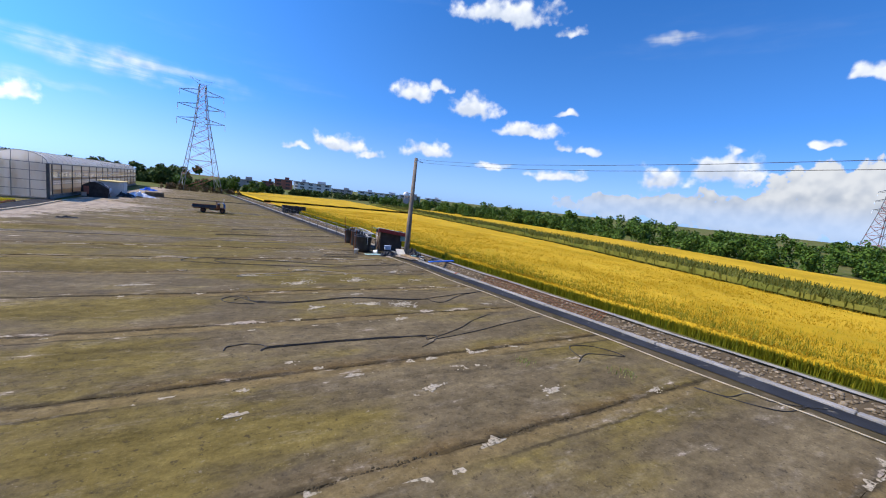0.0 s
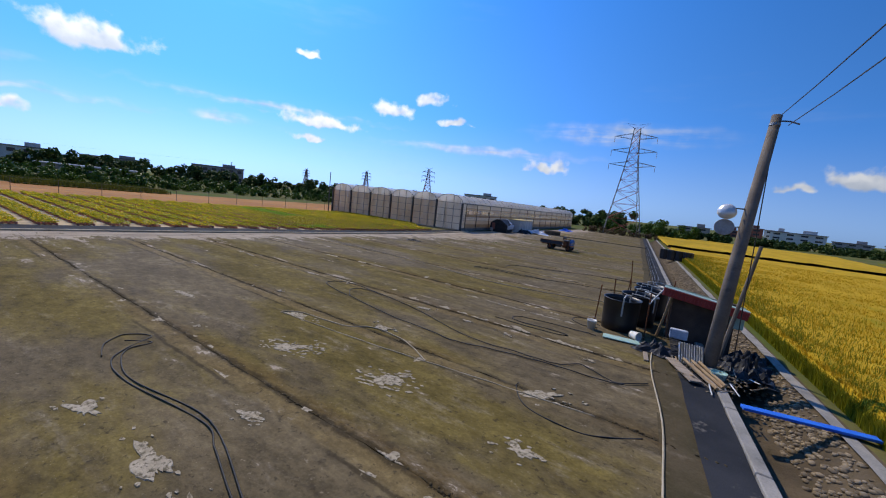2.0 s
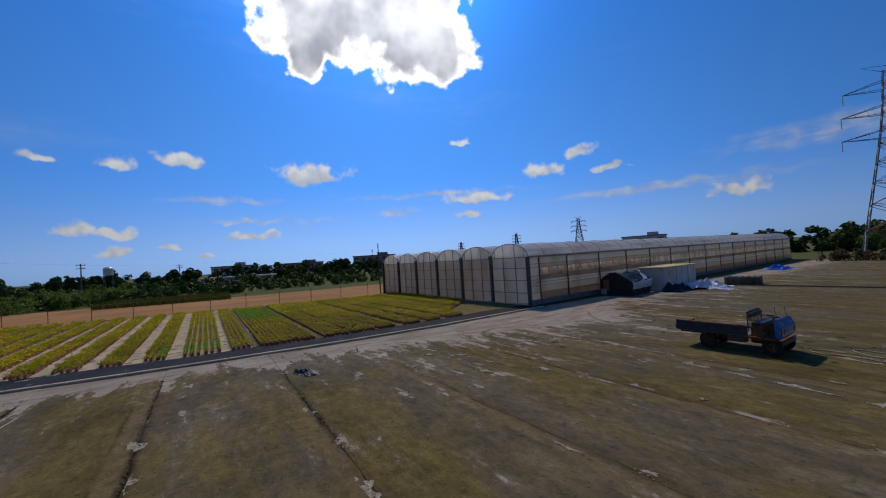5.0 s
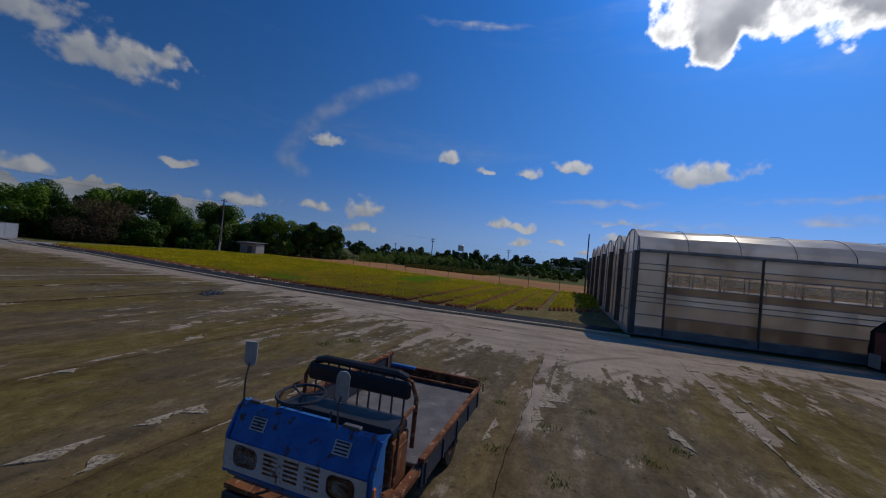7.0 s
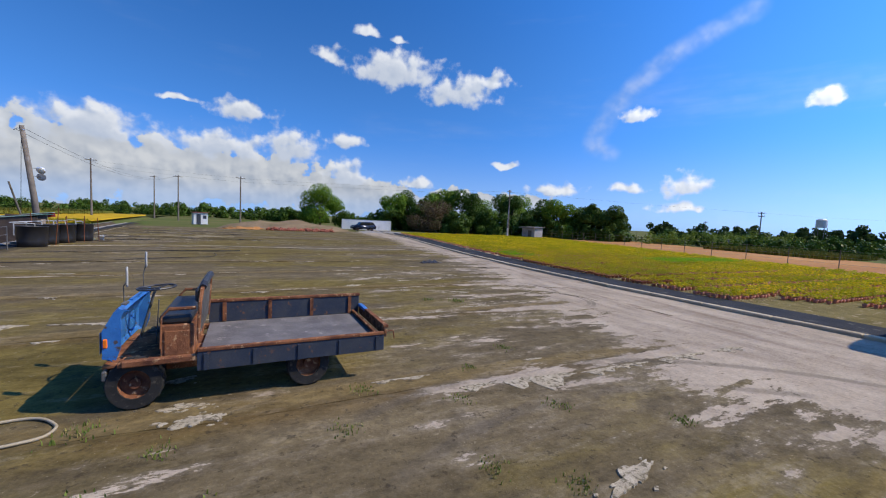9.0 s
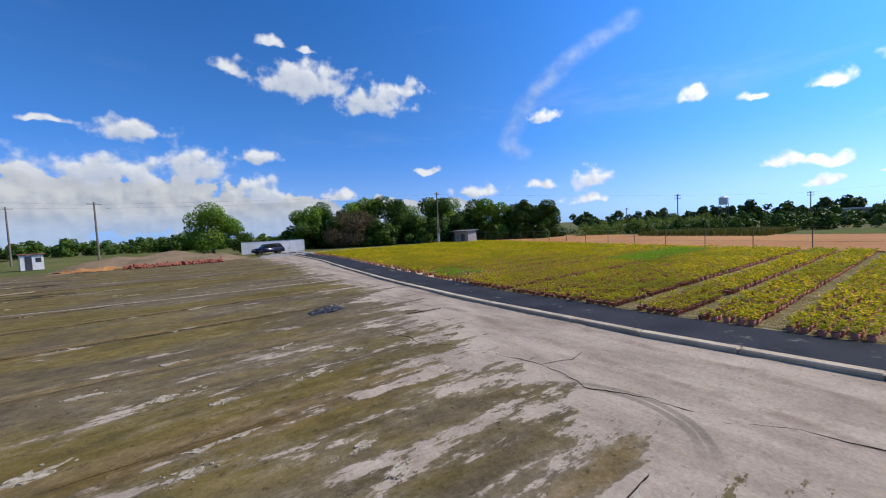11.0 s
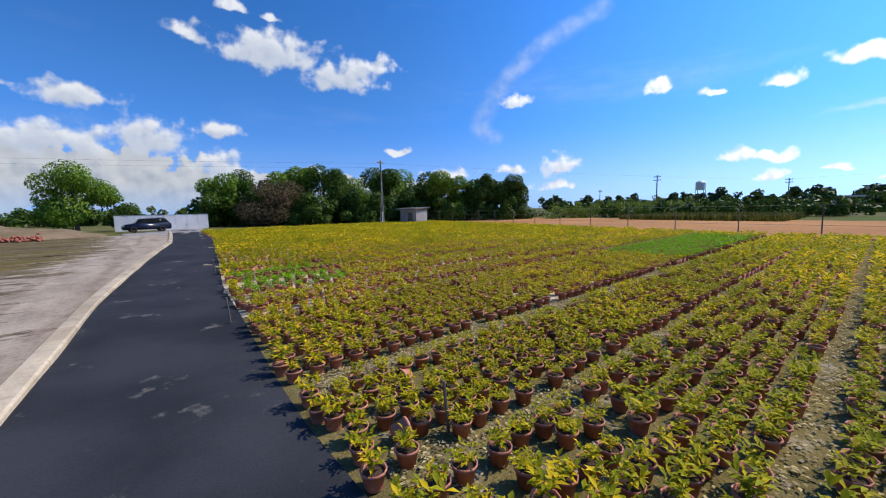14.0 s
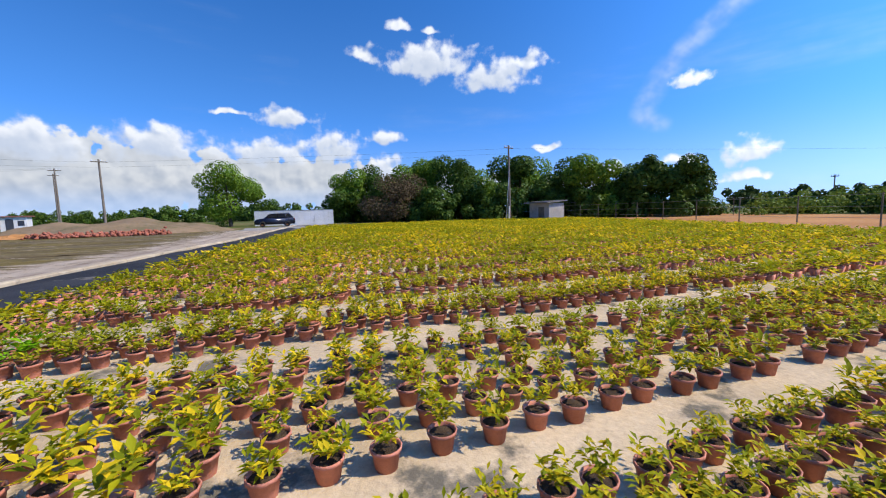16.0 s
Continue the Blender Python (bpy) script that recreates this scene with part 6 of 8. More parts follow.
for i, (x, y, r, h) in enumerate([(10.62, 25.75, 0.50, 0.92), (10.95, 26.95, 0.52, 0.92), (11.15, 28.20, 0.52, 0.94), (11.05, 29.45, 0.50, 0.90)]):
    tank((x, y, 0.0), r, h, 0.62, i)
for i, (x, y, h, dx) in enumerate([(10.02, 25.3, 1.25, 0.05), (10.3, 26.4, 1.35, -0.05), (10.45, 27.7, 1.3, 0.08), (11.35, 25.2, 1.30, 0.0), (10.5, 28.9, 1.75, -0.15), (11.7, 27.6, 1.45, 0.1)]):
    tagged(part("iron_stake", tubed([(x, y, 0), (x + dx, y + 0.05, h)], 0.018, 6), "rust_wire"), "thin rusty iron stake beside the tanks", "stake", "stakes by the tanks")
rail = thing("pipe_rail", "steel pipe rail with elbows over the tanks", "pipe rail")
part("pipe", tubed([(11.35, 25.2, 1.02), (11.45, 27.0, 1.06), (11.6, 29.8, 1.04)], 0.022, 8), "pvc", rail)
for y in (25.7, 26.9, 28.1):
    part("elbow", tubed([(11.4, y, 1.04), (11.1, y, 1.10), (10.85, y + 0.03, 1.10), (10.82, y + 0.03, 0.92)], 0.018, 8), "pvc", rail)


def bucket(at, r, h, rx=0, rz=0):
    b = thing("bucket", "white plastic bucket beside a water tank", "bucket", at, 0, "buckets")
    b.matrix_world = pose(*at, rx, 0, rz)
    part("body", lathe(bmesh.new(), [(0.001, 0.004), (r * 0.8, 0.0), (r, h), (r * 1.06, h), (r * 1.06, h - 0.03), (r * 0.97, h - 0.03), (r * 0.78, 0.012), (0.001, 0.012)], 16), "white_plastic", b, "", True)
    part("handle", tubed([(r * math.cos(a), 0.02, h - 0.02 + 0.12 * math.sin(a)) for a in [math.pi * i / 8 for i in range(9)]], 0.004, 5), "steel", b)


bucket((10.02, 24.98, 0.0), 0.13, 0.26)
bucket((11.05, 25.02, 0.13), 0.12, 0.24, 90, 60)
board = tagged(part("loose_board", boxed((10.95, 24.60, 0.035), (1.05, 0.34, 0.03), 6, 0.008), "teal"), "pale teal board lying before the tanks", "board")

hut = thing("pump_hut", "small dark pump hut with a red corrugated roof edge", "hut", (12.55, 26.9, 0))
for nm, c, s in (("front_wall", (0, -0.75, 0.55), (1.45, 0.10, 1.5)), ("side_wall", (-0.70, -0.38, 0.55), (0.10, 0.66, 1.5)), ("side_wall", (0.70, -0.38, 0.45), (0.10, 0.66, 1.3)), ("back_wall", (0, 0.0, 0.5), (1.45, 0.10, 1.4))):
    part(nm, boxed((c[0], c[1], c[2]), s, 0, 0.01), "brick_wall", hut)
bm = bmesh.new()
nr = 24
rows = []
for j in range(2):
    rows.append([bm.verts.new((-0.95 + 1.95 * j, -1.0 + 1.10 * i / nr, 1.36 - 0.26 * j + (0.02 if i % 2 else -0.01))) for i in range(nr + 1)])
for i in range(nr):
    bm.faces.new((rows[0][i], rows[1][i], rows[1][i + 1], rows[0][i + 1]))
bmesh.ops.solidify(bm, geom=bm.faces[:], thickness=0.03)
hr = part("roof", bm, "teal", hut, "sloping pale teal corrugated roof")
rm = Matrix.Translation((0, 0, 0)) @ Matrix.Rotation(radians(7.6), 4, "Y")
part("roof_cap", box(bmesh.new(), (-0.16, -0.94, 1.315), (1.96, 0.20, 0.03), 0, 0.008, rm), "teal", hr, "pale teal board on the roof edge")
part("roof_edge", box(bmesh.new(), (-0.16, -1.045, 1.20), (1.96, 0.03, 0.22), 0, 0.006, rm), "red_roof", hr)
for i in range(24):
    part("corrugation", box(bmesh.new(), (-1.10 + 0.0818 * i, -1.063, 1.20), (0.034, 0.018, 0.215), 0, 0.006, rm), "red_roof", hr)
part("door", boxed((-0.765, -0.36, 0.55), (0.03, 0.45, 1.1), 0, 0.008), "plank", hut, "narrow plank door")
part("leaning_post", tubed([(-0.95, -0.85, 0.0), (-0.72, -0.82, 1.32)], 0.035, 6), "bamboo", hut)

pole = thing("utility_pole", "leaning brown concrete utility pole beside the ditch", "utility pole", (12.78, 24.22, 0))
part("shaft", tubed([(0, 0, -0.4), (0.11, 0.18, 2.0), (0.36, 0.60, 5.80)], [0.155, 0.135, 0.095], 14), "pole", pole, "", True)
part("strap", tubed([(0.344, 0.573, 5.56), (0.348, 0.58, 5.62)], 0.105, 14), "steel", pole)
part("bracket", tubed([(0.35, 0.59, 5.68), (0.58, 0.48, 5.64), (0.74, 0.41, 5.56)], 0.016, 6), "steel_dark", pole)
part("guy_wire", tubed([(0.37, 0.60, 5.66), (0.44, 0.60, 3.0), (0.50, 0.62, 0.3)], 0.012, 5), "hose_dark", pole)
lampm = Matrix.Translation((-0.20, 0.25, 3.62))
arm = part("lamp_arm", tubed([(0.21, 0.35, 3.70), (-0.04, 0.28, 3.70), (-0.20, 0.25, 3.66)], 0.016, 6), "steel_dark", pole)
bm = lathe(bmesh.new(), [(0.001, 0.10), (0.10, 0.09), (0.17, 0.04), (0.19, -0.02), (0.17, -0.06), (0.001, -0.07)], 18)
bmesh.ops.transform(bm, matrix=lampm @ Matrix.Rotation(radians(65), 4, "X"), verts=bm.verts)
part("reflector", bm, "silver", arm, "silver bowl reflector", True)
bm = lathe(bmesh.new(), [(0.001, 0.015), (0.19, 0.012), (0.195, 0.0), (0.001, -0.008)], 20)
bmesh.ops.transform(bm, matrix=Matrix.Translation((-0.20, 0.25, 3.26)) @ Matrix.Rotation(radians(72), 4, "X"), verts=bm.verts)
part("round_plate", bm, "grey_wall", arm, "grey round plate under the lamp")
part("plate_arm", tubed([(0.18, 0.30, 3.30), (-0.20, 0.26, 3.26)], 0.012, 6), "steel_dark", arm)
tagged(part("leaning_pole", tubed([(12.98, 24.75, 0.0), (13.42, 25.45, 2.9)], [0.05, 0.04], 8), "wood_post"), "thin wooden pole leaning beside the concrete pole", "pole")

wires = thing("overhead_wire", "pair of overhead wires strung from the utility pole", "overhead wire")
for dx, dz in ((0.0, 0.0), (0.22, -0.14)):
    pts = [(v.x + dx, v.y, 5.72 + dz + 1.9 * ((24.80 - v.y) / 50.35) - 2.7 * 4 * ((24.80 - v.y) / 50.35) * (1 - (24.80 - v.y) / 50.35) * 0.55) for v in (Vector((13.14 + 1.36 * k / 16, 24.80 - 50.35 * k / 16, 0)) for k in range(17))]
    part("wire", tubed(pts, 0.008, 4), "hose_dark", wires)


def crumple(name, centre, sx, sy, h, seed, material, label, category, n=18, rz=0.0):
    """A heap of crumpled sheeting."""
    bm = bmesh.new()
    c, s = math.cos(radians(rz)), math.sin(radians(rz))
    grid = []
    for j in range(n + 1):
        row = []
        for i in range(n + 1):
            u, v = 2 * i / n - 1, 2 * j / n - 1
            e = max(0.0, 1 - (u * u + v * v) * 0.75)
            z = h * e * (0.25 + 1.15 * abs(noise.noise((u * 2.6, v * 2.6, seed)))) + 0.12 * h * noise.noise((u * 7, v * 7, seed + 5))
            x, y = u * sx * (1 + 0.55 * noise.noise((u * 1.6, v * 1.6, seed + 9))), v * sy * (1 + 0.55 * noise.noise((v * 1.6, u * 1.6, seed + 3)))
            row.append(bm.verts.new((centre[0] + x * c - y * s, centre[1] + x * s + y * c, centre[2] + max(0.006, z))))
        grid.append(row)
    for a, b in zip(grid, grid[1:]):
        for i in range(n):
            bm.faces.new((a[i], a[i + 1], b[i + 1], b[i]))
    return tagged(part(name, bm, material), label, category)


crumple("tarpaulin", (11.75, 24.45, 0.0), 0.50, 0.42, 0.32, 3, "tarp_black", "heap of crumpled black plastic sheeting by the hut", "tarpaulin")
crumple("tarpaulin", (13.45, 24.9, 0.0), 0.45, 0.55, 0.55, 4, "tarp_black", "black plastic sheeting bundled behind the pole", "tarpaulin")
crumple("tarpaulin", (-5.0, 35.85, 0.0), 0.48, 0.26, 0.16, 6, "tarp_black", "torn dark plastic sheeting dropped on the yard", "tarpaulin", 20, 15)
crumple("plastic_bag", (-14.95, 34.45, 0.0), 0.10, 0.06, 0.06, 8, "tarp_black", "scrap of dark plastic on the ground matting", "plastic scrap", 8)
for i, (x0, y0, x1, y1, w) in enumerate([(12.05, 23.9, 12.55, 22.75, 0.24), (12.40, 23.9, 12.85, 22.85, 0.12)]):
    d = Vector((x1 - x0, y1 - y0, 0))
    tagged(part("plank", box(bmesh.new(), ((x0 + x1) / 2, (y0 + y1) / 2, 0.10), (d.length, w, 0.035), math.degrees(math.atan2(d.y, d.x)), 0.006), "plank"), "weathered grey plank lying by the pole", "plank", "planks by the pole")
tagged(part("plank", boxed((11.55, 23.75, 0.03), (0.10, 0.62, 0.03), 8, 0.005), "plank"), "short grey board on the yard edge", "plank")
for i, (a, b) in enumerate([((12.3, 24.0, 0.14), (12.9, 22.7, 0.10)), ((12.45, 24.05, 0.14), (13.0, 22.85, 0.10)), ((12.6, 24.0, 0.16), (13.05, 23.0, 0.10))]):
    tagged(part("bamboo_pole", tubed([a, b], 0.035, 8), "bamboo"), "old bamboo pole piled by the ditch", "bamboo", "bamboo poles")
bm = bmesh.new()
rows = [[bm.verts.new((12.15 + 0.5 * i / 20 + 0.05 * j, 24.35 - 0.45 * j, 0.42 - 0.34 * j + (0.022 if i % 2 else -0.022))) for i in range(21)] for j in range(2)]
for i in range(20):
    bm.faces.new((rows[0][i], rows[0][i + 1], rows[1][i + 1], rows[1][i]))
bmesh.ops.solidify(bm, geom=bm.faces[:], thickness=0.006)
tagged(part("corrugated_sheet", bm, "zinc"), "bent corrugated zinc sheet leaning on the rubbish", "metal sheet")
tagged(part("blue_tray", boxed((12.12, 25.5, 0.32), (0.42, 0.12, 0.26), 5, 0.02), "tarp_white"), "pale blue-white plastic box against the hut", "box")
tagged(part("teal_tub", lathe(bmesh.new(), [(0.001, 0.01), (0.12, 0.0), (0.15, 0.14), (0.155, 0.14), (0.155, 0.12), (0.001, 0.02)], 14, (12.95, 23.5, 0.06)), "teal"), "broken pale teal tub beside the pole", "tub")
tagged(part("meter_box", boxed((13.32, 26.05, 0.85), (0.30, 0.16, 0.34), 0, 0.02), "teal"), "pale green box fixed beside the hut", "box")
bl = part("blue_channel", boxed((14.15, 22.35, 0.10), (1.85, 0.17, 0.05), 12, 0.006), "blue_board")
tagged(bl, "blue painted metal channel laid across the ditch", "metal channel")
tagged(part("brick", boxed((13.35, 19.4, 0.06), (0.20, 0.10, 0.06), 20, 0.008), "clod"), "single red brick on the black membrane", "brick")

crumple("plastic_sheeting", (13.45, 24.7, -0.05), 0.55, 0.75, 0.45, 44, "tarp_black", "crumpled black sheeting dumped beside the ditch", "plastic sheeting", 20, 12)
crumple("plastic_sheeting", (13.75, 25.9, -0.15), 0.50, 0.70, 0.45, 45, "tarp_black", "crumpled black sheeting in the ditch behind the hut", "plastic sheeting", 18, -8)
r = np.random.default_rng(41)
m_d = 420
dx, dy = r.normal(12.95, 0.26, m_d), r.normal(23.9, 0.45, m_d)
tagged(scatter("debris", np.stack([dx, dy, np.full(m_d, 0.035)], -1), r.uniform(0.010, 0.040, (m_d, 3)) * np.array([1.3, 1.0, 0.6]), r.uniform(0, 6.3, m_d), SV, SF, "rubble"), "scattered stones and litter round the pole", "debris", "", "stuff")
for i in range(16):
    a, x, y = r.uniform(0, 6.3), r.normal(12.8, 0.35), r.normal(23.4, 0.6)
    tagged(part("scrap_stick", tubed([(x, y, 0.07), (x + 0.35 * math.cos(a), y + 0.35 * math.sin(a), 0.10 + r.uniform(0, 0.08))], 0.012, 5), ("bamboo", "plank", "white_plastic")[i % 3]), "scrap of wood lying in the litter by the pole", "scrap", "scraps by the pole")

# far end of the ditch: crates and fence
for i in range(4):
    c = thing("black_crate", "stacked black plastic crate beside the ditch", "crate", (10.0 + 0.62 * i, 54.6 - 0.25 * i, 0), -6, "black crates")
    part("body", lathe(bmesh.new(), [(0.001, 0.02), (0.40, 0.0), (0.44, 0.85), (0.46, 0.9), (0.42, 0.9), (0.38, 0.05)], 8), "black_plastic", c)
fence = thing("mesh_fence", "low wire fence on thin posts along the ditch", "fence")
for i in range(13):
    y = 31.0 + i * 2.2
    part("post", tubed([(ditch(14.75, y), y, 0), (ditch(14.75, y), y, 0.95)], 0.022, 6), "steel_dark", fence)
for z in (0.3, 0.6, 0.92):
    part("wire", tubed([(ditch(14.75, y), y, z) for y in span(31, 57.4, 8)], 0.008, 4), "steel", fence)
tagged(part("pale_hose", tubed([(ditch(14.42, y) + 0.05 * math.sin(y * 1.3), y, 0.03) for y in span(5.0, 24.5, 40)], 0.015, 6), "hose_pale"), "pale hose lying along the edge of the yard", "hose")


# ---- hoses on the yard ----
def smooth_path(pts, n=8):
    """Points of a rounded line through the given ones."""
    out = []
    p = [Vector((*q, 0)) for q in pts]
    p = [p[0]] + p + [p[-1]]
    for a, b, c, d in zip(p, p[1:], p[2:], p[3:]):
        for i in range(n):
            k = i / n
            out.append(0.5 * ((2 * b) + (c - a) * k + (2 * a - 5 * b + 4 * c - d) * k * k + (3 * b - a - 3 * c + d) * k ** 3))
    return out + [p[-1]]


def hose(pts, r=0.011, pale=False, label=""):
    q = [(v.x, v.y, r + 0.008 + 0.004 * math.sin(i)) for i, v in enumerate(smooth_path(pts))]
    tagged(part("hose", tubed(q, r, 6), "hose_pale" if pale else "hose_dark", None, "", True), label or ("pale garden hose lying on the concrete" if pale else "black irrigation hose lying on the concrete"), "hose", "hoses on the yard")


hose([(3.51, 12.45), (3.58, 12.64), (3.98, 12.70), (4.28, 12.50), (4.20, 12.26), (4.35, 12.38), (5.79, 12.38), (7.24, 12.29), (7.92, 12.27), (8.28, 12.17), (8.11, 11.9), (7.59, 11.58)])
hose([(4.3, 12.45), (5.8, 12.44), (7.2, 12.35), (7.95, 12.20), (8.01, 12.01), (9.22, 12.52), (9.96, 13.01), (10.98, 13.49)])
hose([(8.1, 11.95), (9.5, 12.2), (11.0, 12.6), (12.7, 12.95)])
hose([(4.26, 15.69), (3.70, 15.88), (3.43, 16.26), (3.80, 16.55), (4.08, 16.13), (4.53, 15.74), (5.45, 15.67), (7.18, 15.93), (7.85, 15.77), (8.90, 15.48), (9.52, 15.47), (11.0, 15.85), (12.57, 16.23), (12.98, 16.61)])
hose([(3.75, 16.15), (4.10, 16.45), (4.2, 16.05), (4.7, 15.82), (5.5, 15.74), (7.2, 16.0), (8.9, 15.56), (9.65, 15.45), (9.8, 15.14), (10.07, 14.99), (10.57, 15.29), (11.37, 15.8), (12.56, 16.19)])
hose([(3.89, 19.21), (5.3, 19.30), (6.72, 19.41), (8.03, 19.57), (9.23, 19.73), (10.24, 19.84), (11.2, 19.95)], 0.011, True)
hose([(3.89, 19.24), (4.24, 19.56), (5.58, 19.73), (6.11, 20.17), (6.97, 20.13), (7.55, 19.90), (8.04, 19.60)], 0.014, True)
hose([(3.59, 21.72), (3.13, 22.25), (3.60, 22.61), (5.54, 22.30), (7.92, 21.50), (9.18, 21.52), (9.88, 21.54), (10.19, 21.65), (10.46, 21.97), (10.84, 21.80), (11.26, 21.61), (11.76, 22.08)])
hose([(3.60, 21.74), (3.86, 21.60), (5.72, 21.20), (7.06, 21.09), (7.84, 20.98), (8.60, 21.18), (9.48, 21.37), (10.19, 21.46), (10.96, 21.49), (11.38, 21.62)], 0.012)
hose([(7.67, 23.55), (9.08, 23.52), (9.71, 23.66), (9.43, 23.79), (8.28, 23.76), (8.02, 24.06), (8.38, 24.30), (9.85, 24.40), (10.29, 24.38)])
hose([(3.57, 21.62), (2.89, 21.78), (2.10, 22.07), (2.01, 22.40), (2.28, 22.72), (3.10, 22.74), (4.33, 22.55)], 0.011)
hose([(3.04, 30.56), (3.94, 30.85), (5.19, 30.81), (6.51, 31.0), (7.71, 31.5), (9.02, 31.73), (10.18, 32.18)], 0.012)
hose([(3.14, 30.45), (3.07, 30.91), (4.09, 31.16), (5.47, 31.13), (6.60, 31.1)], 0.012)
hose([(4.03, 32.09), (3.87, 32.94), (4.06, 33.61), (5.42, 34.09), (7.30, 35.0), (8.93, 35.45), (10.02, 35.61)], 0.013)
hose([(14.6, 6.25), (13.6, 6.95), (13.5, 7.35), (12.8, 7.45), (12.5, 7.95), (13.2, 6.75), (14.2, 6.55)])
hose([(10.88, 9.76), (11.59, 10.07), (12.5, 9.66), (12.2, 10.38), (11.49, 10.59), (11.18, 9.97)])
hose([(-6.16, 29.32), (-5.24, 29.22), (-2.28, 29.11), (1.49, 28.61), (3.84, 28.2), (5.47, 28), (7.61, 28.3), (9.25, 28.81), (10.98, 29.42)], 0.02, True)
hose([(10.16, 25.47), (9.65, 25.88), (9.35, 25.47), (9.76, 25.07), (10.16, 25.17)])
hose([(6.83, 47), (5.73, 47.32), (4.72, 47.64), (4.09, 47.53), (3.78, 47.8), (3.99, 48.01), (4.93, 47.95), (5.53, 47.95), (6.63, 47.95)], 0.014, True)
hose([(6.43, 48.27), (5.43, 48.01), (4.93, 48.01), (4.51, 48.38), (4.61, 48.59), (5.33, 48.54), (6.43, 48.7)], 0.014, True)
hose([(9.82, 20.12), (9.86, 19.92), (10.27, 19.41), (11.18, 19.31), (11.9, 19.82)])
st = thing("dry_branch", "forked dry branch lying on the pale concrete", "branch")
part("stem", tubed([(-6.35, 38.05, 0.02), (-6.8, 38.2, 0.03), (-7.25, 38.3, 0.04)], [0.012, 0.016, 0.010], 6), "bark", st)
part("twig", tubed([(-6.75, 38.18, 0.03), (-6.65, 37.85, 0.03), (-6.5, 37.7, 0.02)], [0.010, 0.008, 0.005], 5), "bark", st)

# pale mortar scabs on the concrete
random.seed(31)


def flake(bm, x, y, ring):
    """A thin plate with a broken outline."""
    n = len(ring)
    c = bm.verts.new((x, y, 0.0165))
    top = [bm.verts.new((px, py, 0.0150)) for px, py in ring]
    low = [bm.verts.new((x + (px - x) * 1.06, y + (py - y) * 1.06, 0.0)) for px, py in ring]
    for i in range(n):
        bm.faces.new((c, top[i], top[(i + 1) % n]))
        bm.faces.new((top[i], low[i], low[(i + 1) % n], top[(i + 1) % n]))


CRUMBS = bmesh.new()


def scab(x, y, size, aspect, turn):
    """One flat patch of spilt mortar, with loose crumbs round it."""
    bm = bmesh.new()
    ct, st = math.cos(turn), math.sin(turn)

    def at(px, py):
        return (x + px * ct - py * st, y + px * st + py * ct)

    n = 56
    ring = []
    for i in range(n):
        a = 2 * math.pi * i / n
        ca, sa = math.cos(a), math.sin(a)
        rr = size * max(0.18, 0.68 + 0.80 * noise.noise((ca * 1.1 + x, sa * 1.1 + y, size * 9)) + 0.30 * noise.noise((ca * 3.0 + x, sa * 3.0, y)) + 0.16 * noise.noise((ca * 9, sa * 9 + y, x))) * (0.7 if size > 0.2 else 1.0)
        ring.append(at(rr * ca * aspect, rr * sa))
    flake(bm, x, y, ring)
    for f in range(random.randint(5, 12) + (60 if size > 0.2 else 0)):
        a, q = random.uniform(0, 6.28), size * (random.uniform(0.35, 1.3) if f > 12 else random.uniform(0.8, 1.9))
        sx, sy, s2 = q * math.cos(a) * aspect, q * math.sin(a), min(0.035, size * random.uniform(0.05, 0.22))
        flake(CRUMBS, *at(sx, sy), [at(sx + s2 * 1.8 * math.cos(g) * random.uniform(0.4, 1.2), sy + s2 * math.sin(g) * random.uniform(0.4, 1.2)) for g in (0.3, 1.2, 2.1, 3.2, 4.2, 5.3)])
    tagged(part("mortar_scab", bm, "mortar"), "flat pale mortar scab on the dark concrete", "mortar patch", "mortar scabs on the yard")


